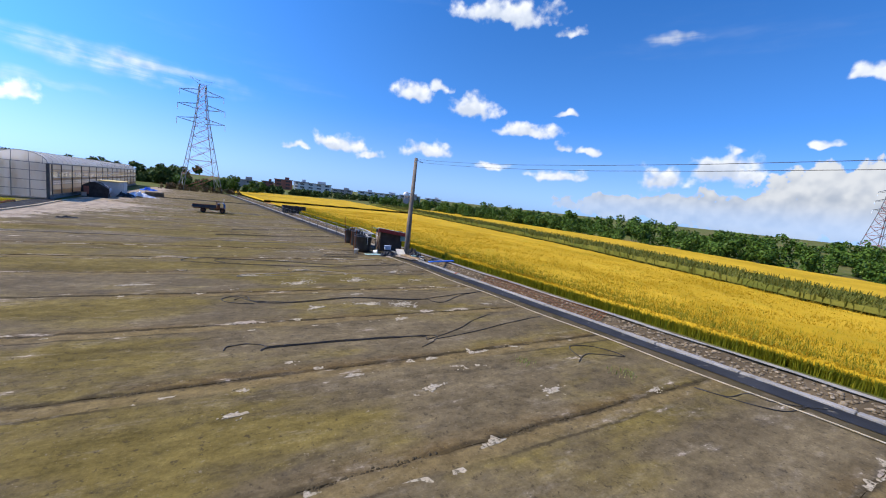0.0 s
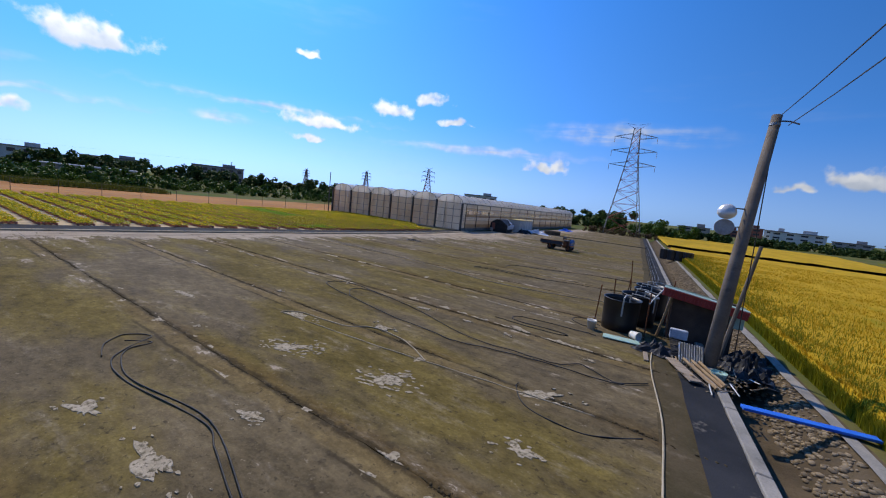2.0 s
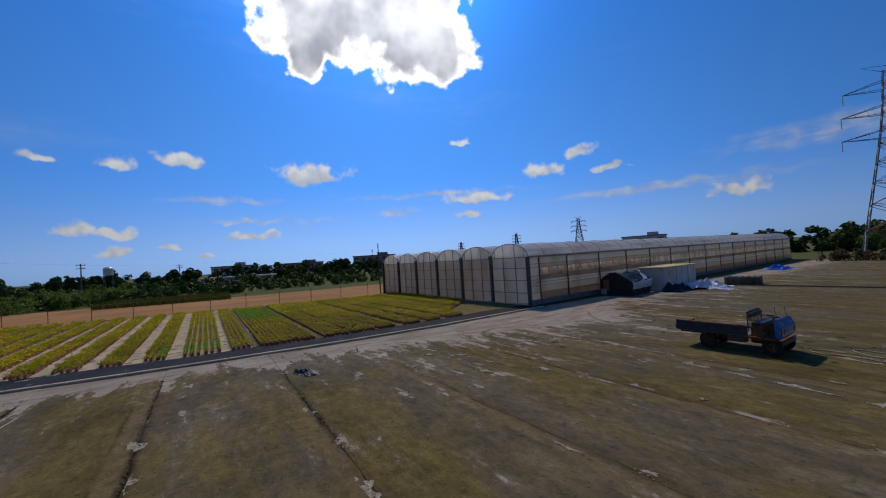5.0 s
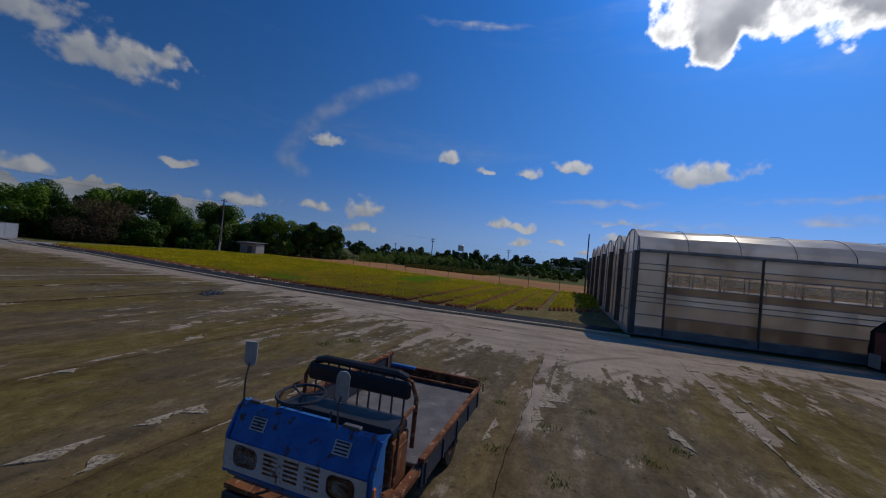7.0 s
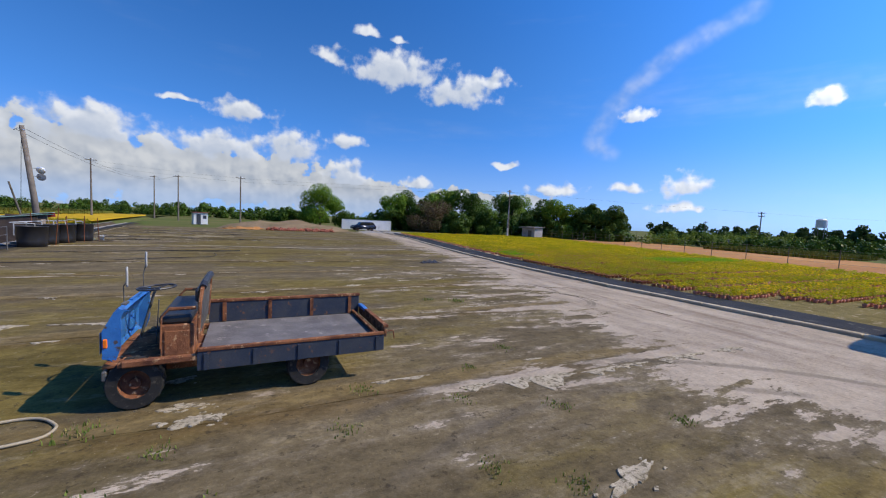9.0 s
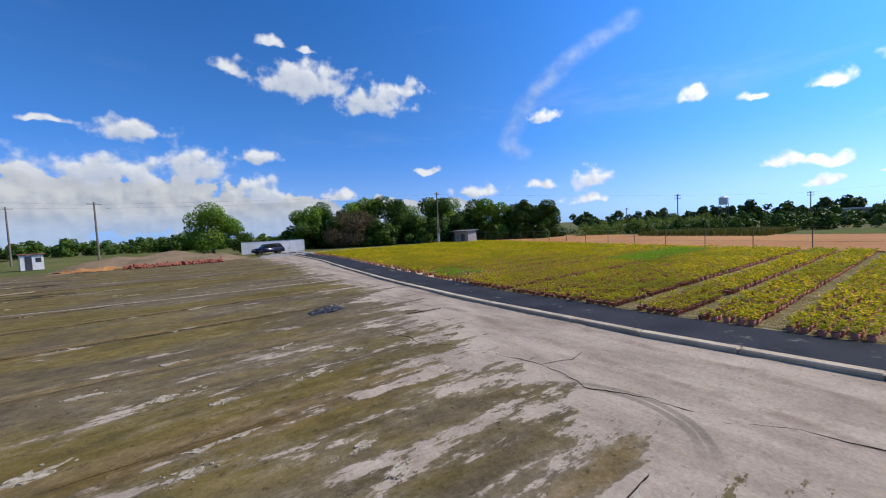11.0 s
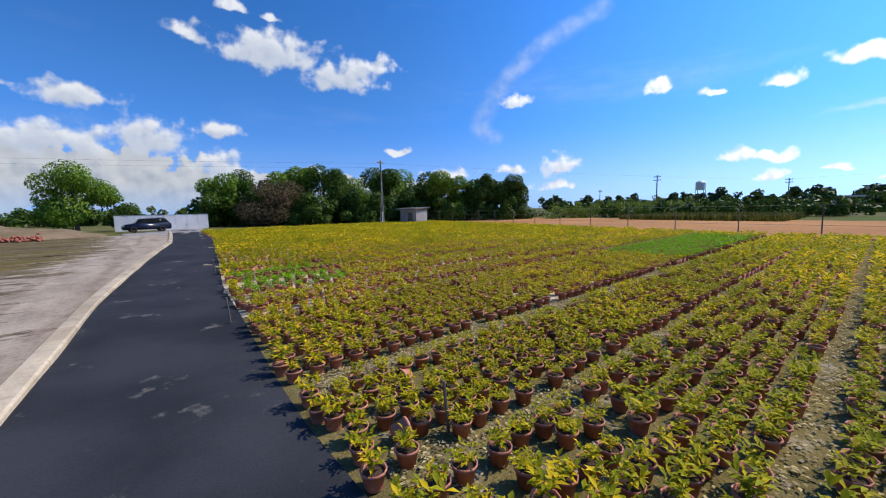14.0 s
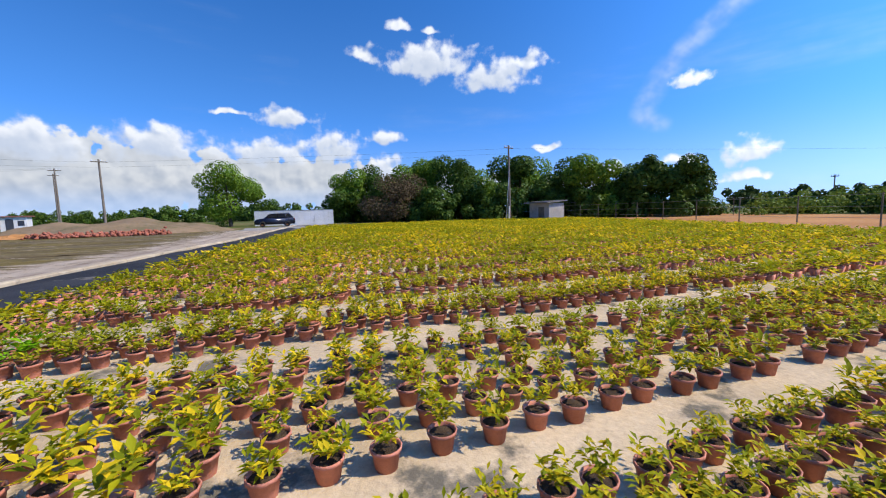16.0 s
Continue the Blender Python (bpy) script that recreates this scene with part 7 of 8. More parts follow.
def ridge(x0, y0, length, tall, up, slant=0.0, wander=0.0):
    """Mortar squeezed out along a joint: a low band with ragged fins to one side."""
    bm = bmesh.new()
    steps = max(4, int(length / 0.035))
    seed = random.uniform(0, 90)
    lows, highs = [], []
    for i in range(steps + 1):
        q = i / steps
        x = x0 + length * q
        yc = y0 + slant * length * q + wander * noise.noise((x * 0.9, y0, 7.0))
        ends = min(1.0, 4.0 * q + 0.08, 4.0 * (1 - q) + 0.08)
        fin = max(0.0, noise.noise((x * 4.5, seed, 1.0)) + 0.14) ** 1.3 * 2.0 + 0.7 * max(0.0, noise.noise((x * 13.0, seed, 2.0)))
        low = tall * ends * (0.16 + 0.22 * abs(noise.noise((x * 6.0, seed, 3.0))))
        lean = 0.30 * tall * fin * noise.noise((x0, seed, 4.0))
        lows.append((x, yc - up * low))
        highs.append((x + lean, yc + up * tall * ends * (0.14 + fin)))
    grid = []
    for lift, grow in ((0.0, 1.06), (0.013, 0.98)):
        row = []
        for (ax, ay), (bx, by) in zip(lows, highs):
            my = 0.5 * (ay + by)
            row.append((bm.verts.new((ax, my + (ay - my) * grow, lift)), bm.verts.new((bx, my + (by - my) * grow, lift))))
        grid.append(row)
    low, top = grid
    for i in range(steps):
        bm.faces.new((top[i][0], top[i + 1][0], top[i + 1][1], top[i][1]))
        bm.faces.new((low[i][0], low[i + 1][0], top[i + 1][0], top[i][0]))
        bm.faces.new((low[i][1], top[i][1], top[i + 1][1], low[i + 1][1]))
    bm.faces.new((low[0][0], top[0][0], top[0][1], low[0][1]))
    bm.faces.new((low[-1][0], low[-1][1], top[-1][1], top[-1][0]))
    bmesh.ops.recalc_face_normals(bm, faces=bm.faces)
    tagged(part("mortar_ridge", bm, "mortar"), "ragged pale mortar squeezed out along a joint", "mortar ridge", "mortar ridges along the joints")


SCABS = [(4.62, 11.55), (3.67, 9.97), (9.94, 11), (11.46, 8.23), (5.47, 28.61), (5.53, 25.71), (9.15, 36.49), (6.9, 9.76), (8.12, 10.38), (5.68, 10.69), (9.14, 8.95), (7.31, 22.54), (8.53, 22.44), (2.76, 48.03), (3.0, 47.0),
         (-0.27, 39.05), (-1.2, 40.0), (-1.9, 40.7), (-3.15, 38.65), (-3.2, 40.5), (-4.05, 39.8), (-0.2, 41.3), (-1.4, 42.3), (-2.9, 42.95), (-3.0, 43.5), (-4.8, 41.8), (0.18, 45.0), (1.36, 44.95), (5.0, 49.5), (-0.45, 50.15)]
for x, y in SCABS:
    scab(x, y, random.uniform(0.07, 0.13), random.uniform(1.6, 3.2), random.uniform(-0.4, 0.4))
# the larger patches: place, size, aspect, turn
for x, y, size, aspect, turn in ((1.25, 18.2, 0.13, 3.4, 0.2), (5.85, 18.15, 0.26, 2.0, 0.5), (8.08, 18.48, 0.32, 1.5, 0.3), (4.4, 19.4, 0.18, 2.4, 0.2), (6.2, 20.36, 0.14, 2.6, 0.0), (5.89, 15.1, 0.15, 2.0, 0.2), (7.6, 15.25, 0.18, 2.8, -0.1), (8.6, 15.0, 0.24, 1.6, -0.3), (7.9, 13.64, 0.13, 2.2, 0.4), (10.3, 20.0, 0.20, 2.0, 0.5), (5.86, 22.5, 0.12, 2.2, 0.2), (10.6, 18.3, 0.18, 1.5, 0.2), (3.7, 17.4, 0.10, 2.0, 0.0), (7.45, 16.4, 0.11, 2.0, 0.3)):
    scab(x, y, size, aspect, turn)
# along the joints, broken into lengths
for k in range(-8, 7):
    yj = joint_y(k)
    x = random.uniform(-5, -2)
    while x < ditch(13.6, yj):
        ln = random.uniform(0.25, 1.1)
        if random.random() < 0.50 + 0.7 * noise.noise((x * 0.30, yj, 9.0)):
            ridge(x, yj + random.choice((-0.34, -0.12, 0.10)), ln, random.uniform(0.10, 0.20) * (1.0 if k < 3 else 0.6), random.choice((1, 1, -1)), random.uniform(-0.03, 0.03), 0.10)
        elif random.random() < 0.30:
            scab(x, yj + random.uniform(-0.6, 0.6), random.uniform(0.05, 0.10), random.uniform(1.2, 2.8), random.uniform(-0.3, 0.3))
        x += ln + random.uniform(0.1, 1.0)
# the long bright runs: from, to, height of the fins
for xa, ya, xb, yb, tall in ((1.9, 44.4, 6.4, 43.85, 0.20), (4.3, 47.45, 6.6, 46.95, 0.16), (-5.4, 48.5, 0.1, 48.3, 0.20), (0.9, 49.95, 3.9, 49.7, 0.17), (-5.2, 51.32, 1.6, 51.3, 0.15), (-3.4, 51.75, -1.2, 51.75, 0.12), (9.3, 16.65, 12.6, 17.25, 0.15), (3.9, 13.55, 8.2, 13.65, 0.10), (6.0, 23.1, 11.2, 22.95, 0.19), (5.8, 25.05, 9.6, 24.93, 0.14), (8.4, 19.5, 10.7, 19.95, 0.13)):
    x = xa
    while x < xb - 0.2:
        ln = min(xb - x, random.uniform(0.5, 1.5))
        ridge(x, ya + (yb - ya) * (x - xa) / (xb - xa), ln, tall * random.uniform(0.75, 1.15), 1, (yb - ya) / (xb - xa), 0.06)
        x += ln + random.uniform(0.02, 0.25)
tagged(part("mortar_crumbs", CRUMBS, "mortar"), "loose crumbs of pale mortar round the scabs", "mortar crumbs", "", "stuff")

# soil-filled cracks across the pale apron
for pts in ([(-5.55, 40.9), (-5.8, 41.8), (-5.98, 42.7), (-5.76, 43.7), (-6.0, 44.3), (-6.0, 45.1), (-6.35, 45.6), (-6.5, 46.6)], [(-5.1, 39.3), (-5.3, 39.9), (-5.25, 40.4), (-5.55, 40.9)], [(-5.98, 42.7), (-6.5, 42.9), (-6.9, 42.8)]):
    line = []
    for (xa, ya), (xb, yb) in zip(pts, pts[1:]):
        for i in range(12):
            q = i / 12
            px, py = xa + (xb - xa) * q, ya + (yb - ya) * q
            line.append((px + 0.07 * noise.noise((py * 4.0, px, 3.0)) + 0.03 * noise.noise((py * 17.0, px, 5.0)), py, 0.004 + 0.010 * noise.noise((px * 2.7, py * 2.7, 0))))
    tagged(part("crack", tubed(line, [0.004 + 0.007 * abs(noise.noise((p[1] * 5.0, 0, 0))) for p in line], 5), "crumb"), "winding soil-filled crack in the pale concrete", "crack", "", "structure")

# weeds in the cracks
r = np.random.default_rng(77)
for x, y, s in [(-2.16, 43.9, 0.16), (-1.52, 43.6, 0.12), (3.57, 47.95, 0.14), (4.3, 48.8, 0.1), (1.48, 48.7, 0.10), (1.17, 47.95, 0.10), (0.22, 48.48, 0.09), (-0.3, 47.74, 0.08), (4.82, 49.12, 0.1), (2.52, 49.33, 0.08), (0.54, 49.64, 0.08), (3.36, 49.01, 0.12), (2.94, 48.48, 0.09), (-0.72, 49.01, 0.1), (0.02, 50.06, 0.09), (1.9, 50.37, 0.1), (0.96, 50.78, 0.08), (-1.24, 47.21, 0.09), (3.88, 50.16, 0.1), (-1.76, 49.74, 0.08), (3.26, 51.2, 0.08), (1.48, 51.8, 0.07), (11.49, 8.95, 0.22), (9.55, 10.18, 0.16)]:
    m = 60
    xy = np.array([x, y]) + r.normal(0, s * 0.75, (m, 2))
    blades("weed_tuft", xy, 0.0, s * 0.34, 0.012, "weed", "small green weed tuft in a crack of the concrete", "weeds", int(abs(x * 100)))

# ---- beside the greenhouse ----
tent = thing("tarp_shelter", "low sagging shelter under black and white tarpaulin", "shelter", (-8.6, 58.6, 0), 8)
TENT = [(-1.02, 0.0), (-1.04, 0.60), (-1.00, 1.12), (-0.68, 1.38), (-0.30, 1.58), (0.10, 1.60), (0.50, 1.40), (0.92, 1.12), (1.12, 0.98), (1.16, 0.72), (1.10, 0.42), (1.06, 0.16), (1.05, 0.0)]


def drape(lo, hi, y0, y1, grow, seed, cut=0.0, n=16):
    """A sheet laid over the frame from one point of its outline to another; cut slants its upper edge."""
    bm = bmesh.new()
    rows = []
    for j in range(n + 1):
        v = j / n
        row = []
        for i in range(2 * (hi - lo) + 1):
            q = lo + (i / 2 if i else cut * 2.0 * v * (1 - v) - cut * v)
            px, pz = np.interp(q, range(13), [p[0] for p in TENT]), np.interp(q, range(13), [p[1] for p in TENT])
            sag = 1 - 0.07 * abs(math.sin(2 * math.pi * v)) * (pz > 1.0)
            w = 0.05 * noise.noise((i * 0.7, j * 0.6, seed)) + 0.03 * noise.noise((i * 1.9, j * 1.7, seed))
            row.append(bm.verts.new((px * grow + w * 1.2, y0 + (y1 - y0) * v + 0.05 * noise.noise((i, j, seed + 5)), max(0.0, pz * grow * sag + w))))
        rows.append(row)
    for a, b in zip(rows, rows[1:]):
        for i in range(len(a) - 1):
            bm.faces.new((a[i], a[i + 1], b[i + 1], b[i]))
    return bm


part("cover", drape(0, 12, -1.55, 1.55, 1.0, 1), "tarp_black", tent, "sagging black tarpaulin cover")
part("flap", drape(8, 10, -1.45, 1.60, 1.035, 7, 3.0), "tarp_white", tent, "silver-white tarpaulin flap")
for y in (-1.52, 1.52):
    bm = bmesh.new()
    bm.faces.new([bm.verts.new((px * 0.99, y, pz * 0.99)) for px, pz in TENT])
    part("gable", bm, "tarp_black", tent, "black tarpaulin gable")
part("opening", boxed((-0.62, -1.55, 0.72), (0.42, 0.02, 0.80), 0, 0.004), "brown_wall", tent, "brown board in the opening")
part("blue_sheet", boxed((-0.80, -1.56, 0.28), (0.40, 0.015, 0.40), 0, 0.004), "grey_wall", tent)
for y in (-1.5, 0.0, 1.5):
    part("hoop", tubed([(px * 0.96, y, pz * 0.95) for px, pz in TENT], 0.02, 6), "steel", tent)
shed2 = thing("white_cabin", "low white sheet-metal cabin with a yellowish roof", "cabin", (-8.0, 63.3, 0))
part("wall", boxed((0, 0, 0.82), (1.7, 4.6, 1.62), 0, 0.01), "white_wall", shed2)
part("roof", boxed((0, 0, 1.67), (1.95, 4.9, 0.07), 0, 0.01), "yellow_sheet", shed2, "yellowish roof sheet")
part("door", boxed((0.86, -1.3, 0.72), (0.03, 0.8, 1.4), 0, 0.006), "zinc", shed2, "grey metal door")
for y in (-0.6, 0.2, 1.1, 2.0):
    part("seam", boxed((0.858, y, 0.82), (0.02, 0.03, 1.6)), "grey_wall", shed2)
crumple("tarpaulin", (-5.9, 63.8, 0.0), 1.5, 1.3, 1.0, 12, "tarp_white", "heap of silver tarpaulin beside the cabin", "tarpaulin", 22, 20)
crumple("tarpaulin", (-6.6, 61.5, 0.0), 0.7, 1.0, 1.0, 14, "tarp_black", "dark sheeting leaning on the cabin", "tarpaulin", 16)
pal = thing("pallet_stack", "low stack of dark wooden pallets on the yard", "pallets", (-4.6, 67.0, 0), 8)
for k in range(4):
    for i in range(6):
        part("board", boxed((-0.9 + 0.36 * i, 0, 0.12 + 0.15 * k), (0.22, 1.5, 0.03)), "wood_post", pal)
    for y in (-0.65, 0, 0.65):
        part("bearer", boxed((0, y, 0.055 + 0.15 * k), (2.0, 0.1, 0.09)), "wood_post", pal)
crumple("tarpaulin", (-7.6, 84.0, 0.0), 1.0, 1.2, 0.7, 15, "blue_board", "blue sheeting heaped beside the greenhouse", "tarpaulin", 14)
tagged(part("dark_ridge", tubed([(-3.5, 66.0, 0.03), (0.0, 66.3, 0.03), (4.0, 66.2, 0.03), (8.2, 65.9, 0.03)], 0.06, 6), "hose_dark"), "thick black pipe lying across the yard", "pipe")

# ---- poles, shed, fence, mound, car to the south and west ----
def pole_at(x, y, h, r, arms=0, label="grey concrete power pole with insulators", material="pole", lean=0.0, turn=0.0):
    p = thing("power_pole", label, "power pole", (x, y, 0), turn)
    part("shaft", tubed([(0, 0, -0.2), (lean, 0, h)], [r, r * 0.6], 8), material, p)
    for k in range(arms):
        a = part("crossarm", boxed((lean, 0, h - 0.25 - 0.55 * k), (1.3, 0.08, 0.08)), "wood_post", p)
        for dx in (-0.55, -0.2, 0.2, 0.55):
            part("insulator", tubed([(lean + dx, 0, h - 0.2 - 0.55 * k), (lean + dx, 0, h - 0.02 - 0.55 * k)], 0.035, 6), "white_plastic", a)
    return p


pole_at(-30.9, 49.3, 5.4, 0.08, 0, "dark slender pole at the corner of the greenhouse", "steel_dark")
cp = pole_at(-34.5, 0.6, 7.5, 0.14, 1, "concrete power pole beside the small shed", "pole", 0.12, 20)
part("guy_stay", tubed([(0.1, 0.05, 5.2), (0.9, 0.3, 0.0)], 0.03, 6), "steel", cp)
part("banded_foot", tubed([(0.25, 0.1, 0.0), (0.22, 0.1, 1.4)], 0.06, 6), "white_plastic", cp)
pole_at(-76.0, 16.5, 6.2, 0.12, 2, turn=70)
pole_at(-109.5, 28.2, 6.1, 0.13, 2, turn=70)
pole_at(-82.0, 4.0, 4.6, 0.10, 1, turn=60)
pole_at(4.7, -13.1, 7.2, 0.13, 1, turn=20)
pole_at(24.0, -20.0, 8.6, 0.14, 1, turn=10)
pole_at(20.0, -37.0, 8.0, 0.13, 1)
pole_at(14.5, -26.0, 7.6, 0.13, 1)
pole_at(-140.0, 92.0, 9.0, 0.16, 2)
lines = thing("power_line", "thin power lines strung over the far fields", "power line")
for a, b, dz in (((-76.0, 16.5, 6.0), (-109.5, 28.2, 5.9), 0), ((-109.5, 28.2, 5.9), (-140.0, 92.0, 8.8), 0), ((-76.0, 16.5, 6.0), (-34.5, 0.6, 7.2), 0), ((-34.5, 0.6, 7.2), (4.7, -13.1, 6.9), 0), ((4.7, -13.1, 6.9), (24.0, -20.0, 8.3), 0), ((4.7, -13.1, 6.4), (24.0, -20.0, 7.6), 0), ((-34.5, 0.6, 6.7), (4.7, -13.1, 6.4), 0)):
    part("wire", tubed([(a[0] + (b[0] - a[0]) * k / 8, a[1] + (b[1] - a[1]) * k / 8, a[2] + (b[2] - a[2]) * k / 8 - 0.5 * (k / 8) * (1 - k / 8)) for k in range(9)], 0.006, 3), "hose_dark", lines)

shed = thing("brick_shed", "small grey rendered shed with a sloping tiled roof", "shed", (-35.6, 5.4, 0), 12)
part("wall", boxed((0, 0, 0.78), (1.9, 2.4, 1.56), 0, 0.01), "grey_wall", shed)
part("roof", box(bmesh.new(), (0.05, 0, 1.68), (2.5, 2.9, 0.09), 0, 0.01, Matrix.Rotation(radians(4), 4, "Y")), "tile_grey", shed, "grey tiled roof")
for i in range(7):
    part("tile_row", box(bmesh.new(), (-1.1 + 0.38 * i, 0, 1.74), (0.36, 2.92, 0.03), 0, 0, Matrix.Rotation(radians(2), 4, "Y")), "tile_grey", shed)
part("door", boxed((0.96, 0.3, 0.62), (0.03, 0.7, 1.2), 0, 0.005), "wood_post", shed, "weathered wooden door")

fence2 = thing("field_fence", "thin posts and wires along the ploughed clay field", "fence")
for i in range(19):
    y = 4.0 + i * 2.7
    x = field_back(y) - 0.55
    part("post", tubed([(x, y, 0), (x, y, 1.35)], 0.026, 5), "wood_post", fence2)
for z in (0.5, 0.9, 1.3):
    part("wire", tubed([(field_back(y) - 0.55, y, z) for y in span(4, 52.6, 18)], 0.007, 3), "steel", fence2)
fence3 = thing("grove_fence", "row of thin posts and wire before the trees", "fence")
for i in range(12):
    k = i / 11
    part("post", tubed([(-36.0 - 17 * k, -0.5 + 13.0 * k, 0), (-36.0 - 17 * k, -0.5 + 13.0 * k, 1.7)], 0.03, 5), "wood_post", fence3)
for z in (0.8, 1.6):
    part("wire", tubed([(-36.0, -0.5, z), (-53.0, 12.5, z)], 0.008, 3), "steel", fence3)
for x, y in ((-10.92, 41.8), (-10.55, 35.15), (-11.0, 38.9), (-11.3, 30.0)):
    tagged(part("plant_stake", tubed([(x, y, 0), (x + 0.03, y, 0.36)], 0.011, 6), "wood_post"), "short wooden stake at the corner of a plant bed", "stake", "bed stakes")

# earth mound and broken brick
bm = bmesh.new()
n_m = 44
grid = []
for j in range(n_m + 1):
    row = []
    for i in range(n_m + 1):
        u, v = 2 * i / n_m - 1, 2 * j / n_m - 1
        e = max(0.0, 1 - u * u - v * v)
        z = 1.25 * e ** 0.8 * (0.75 + 0.5 * noise.noise((u * 2.2, v * 2.2, 2))) + (0.07 * noise.noise((u * 11, v * 11, 5)) if e > 0 else 0)
        row.append(bm.verts.new((-1.2 + 7.8 * u, -0.6 + 4.6 * v, z - 0.03)))
    grid.append(row)
for a, b in zip(grid, grid[1:]):
    for i in range(n_m):
        bm.faces.new((a[i], a[i + 1], b[i + 1], b[i]))
tagged(part("earth_mound", bm, "mound", None, "", True), "low mound of loose brown earth", "earth mound")
crumple("clay_heap", (3.6, 3.6, 0.0), 2.0, 0.9, 0.5, 22, "clay", "small heap of pale orange clay at the foot of the mound", "clay heap", 18)
r = np.random.default_rng(9)
n_c = 700
px = r.uniform(-5.9, 1.4, n_c)
py = 4.6 + 0.10 * (px + 2) * -0.3 + r.normal(0, 0.35, n_c)
tagged(scatter("brick_rubble", np.stack([px, py, 0.05 + np.abs(r.normal(0, 0.14, n_c)) * (1 - np.abs(py - 4.7))], -1), r.uniform(0.06, 0.15, (n_c, 3)), r.uniform(0, 6.3, n_c), SV, SF, "clod"),
       "long heap of broken red brick before the mound", "brick rubble", "", "stuff")
tagged(sheet("road", lambda y: span(-9.0 - 0.3 * (6 - y), -14.5 - 0.3 * (6 - y) * 0.6, 6), span(-14, 4, 10), lambda x, y: 0.012, "concrete"), "pale concrete lane leaving the yard", "lane", "", "structure")
tagged(sheet("road", lambda y: span(-10.0, -60.0, 40), [-1.6, 0.2, 1.6], lambda x, y: 0.10 if -1 < y < 1 else 0.0, "concrete"), "low concrete bank behind the plant beds", "bank", "", "structure")

wall = thing("sheet_wall", "long white corrugated sheet wall behind the car", "wall", (-13.6, -9.0, 0), -3)
for i in range(16):
    part("sheet", boxed((-3.75 + 0.5 * i, 0.015 * (i % 2), 0.78), (0.495, 0.03, 1.56), 0, 0.004), "white_wall", wall)
part("top_rail", boxed((0, 0.01, 1.58), (8.0, 0.06, 0.05)), "steel", wall)


def car(at, rz):
    c = thing("parked_car", "dark navy estate car parked at the end of the yard", "car", at, rz)

    def shell(prof, half, mat, name, parent, label="", inset=0.0):
        bm = bmesh.new()
        cols = [[bm.verts.new((px, y, pz)) for px, pz in prof] for y in (-half, half)]
        k = len(prof)
        for i in range(k):
            bm.faces.new((cols[0][i], cols[0][(i + 1) % k], cols[1][(i + 1) % k], cols[1][i]))
        bm.faces.new(cols[0][::-1])
        bm.faces.new(cols[1])
        bmesh.ops.recalc_face_normals(bm, faces=bm.faces)
        bmesh.ops.bevel(bm, geom=bm.edges[:], offset=0.05, segments=2, affect="EDGES")
        return part(name, bm, mat, parent, label, True)

    body = shell([(-2.2, 0.28), (2.2, 0.28), (2.24, 0.62), (2.05, 0.84), (1.05, 0.98), (-2.1, 0.98), (-2.25, 0.70)], 0.88, "car_paint", "body", c, "dark navy bodywork")
    shell([(1.15, 0.95), (0.45, 1.46), (-1.65, 1.50), (-2.12, 0.95)], 0.76, "car_paint", "cabin", c)
    for s in (-1, 1):
        for x0, x1 in ((0.75, -0.25), (-0.32, -1.15), (-1.22, -1.75)):
            part("side_window", boxed(((x0 + x1) / 2, s * 0.765, 1.21), (abs(x0 - x1), 0.012, 0.36), 0, 0.004), "tinted", body)
        part("headlight", boxed((2.16, s * 0.62, 0.68), (0.12, 0.36, 0.14), 0, 0.03), "lamp_glass", body)
        part("tail_light", boxed((-2.18, s * 0.70, 0.82), (0.10, 0.22, 0.22), 0, 0.02), "red_roof", body)
        part("mirror", boxed((0.85, s * 0.97, 1.02), (0.12, 0.18, 0.13), 0, 0.03), "car_paint", body)
        for x in (-1.35, 1.35):
            wheel(c, x, s * 0.80, 0.33, 0.21)
    part("windscreen", box(bmesh.new(), (0, 0, 0), (0.012, 1.38, 0.80), 0, 0.004, Matrix.Translation((0.83, 0, 1.22)) @ Matrix.Rotation(radians(-53), 4, "Y")), "tinted", body)
    part("roof_rail", tubed([(0.2, 0.66, 1.53), (-1.6, 0.66, 1.55)], 0.018, 6), "steel_dark", body)
    return c


car((-11.9, -4.6, 0.01), 6).scale = (0.80, 0.84, 0.86)

kiosk = thing("guard_booth", "small white booth with a reddish roof beside the rice", "booth", (9.4, -9.0, 0), 15)
part("wall", boxed((0, 0, 0.85), (2.0, 1.8, 1.7), 0, 0.01), "white_wall", kiosk)
part("roof", boxed((0, 0, 1.76), (2.4, 2.2, 0.10), 0, 0.01), "brown_wall", kiosk, "flat reddish roof")
part("door", boxed((0.3, 0.91, 0.78), (0.6, 0.03, 1.5), 0, 0.005), "window", kiosk)
part("window", boxed((-0.55, 0.91, 1.1), (0.5, 0.03, 0.5), 0, 0.005), "window", kiosk)
kiosk.scale = (0.82, 0.82, 0.9)


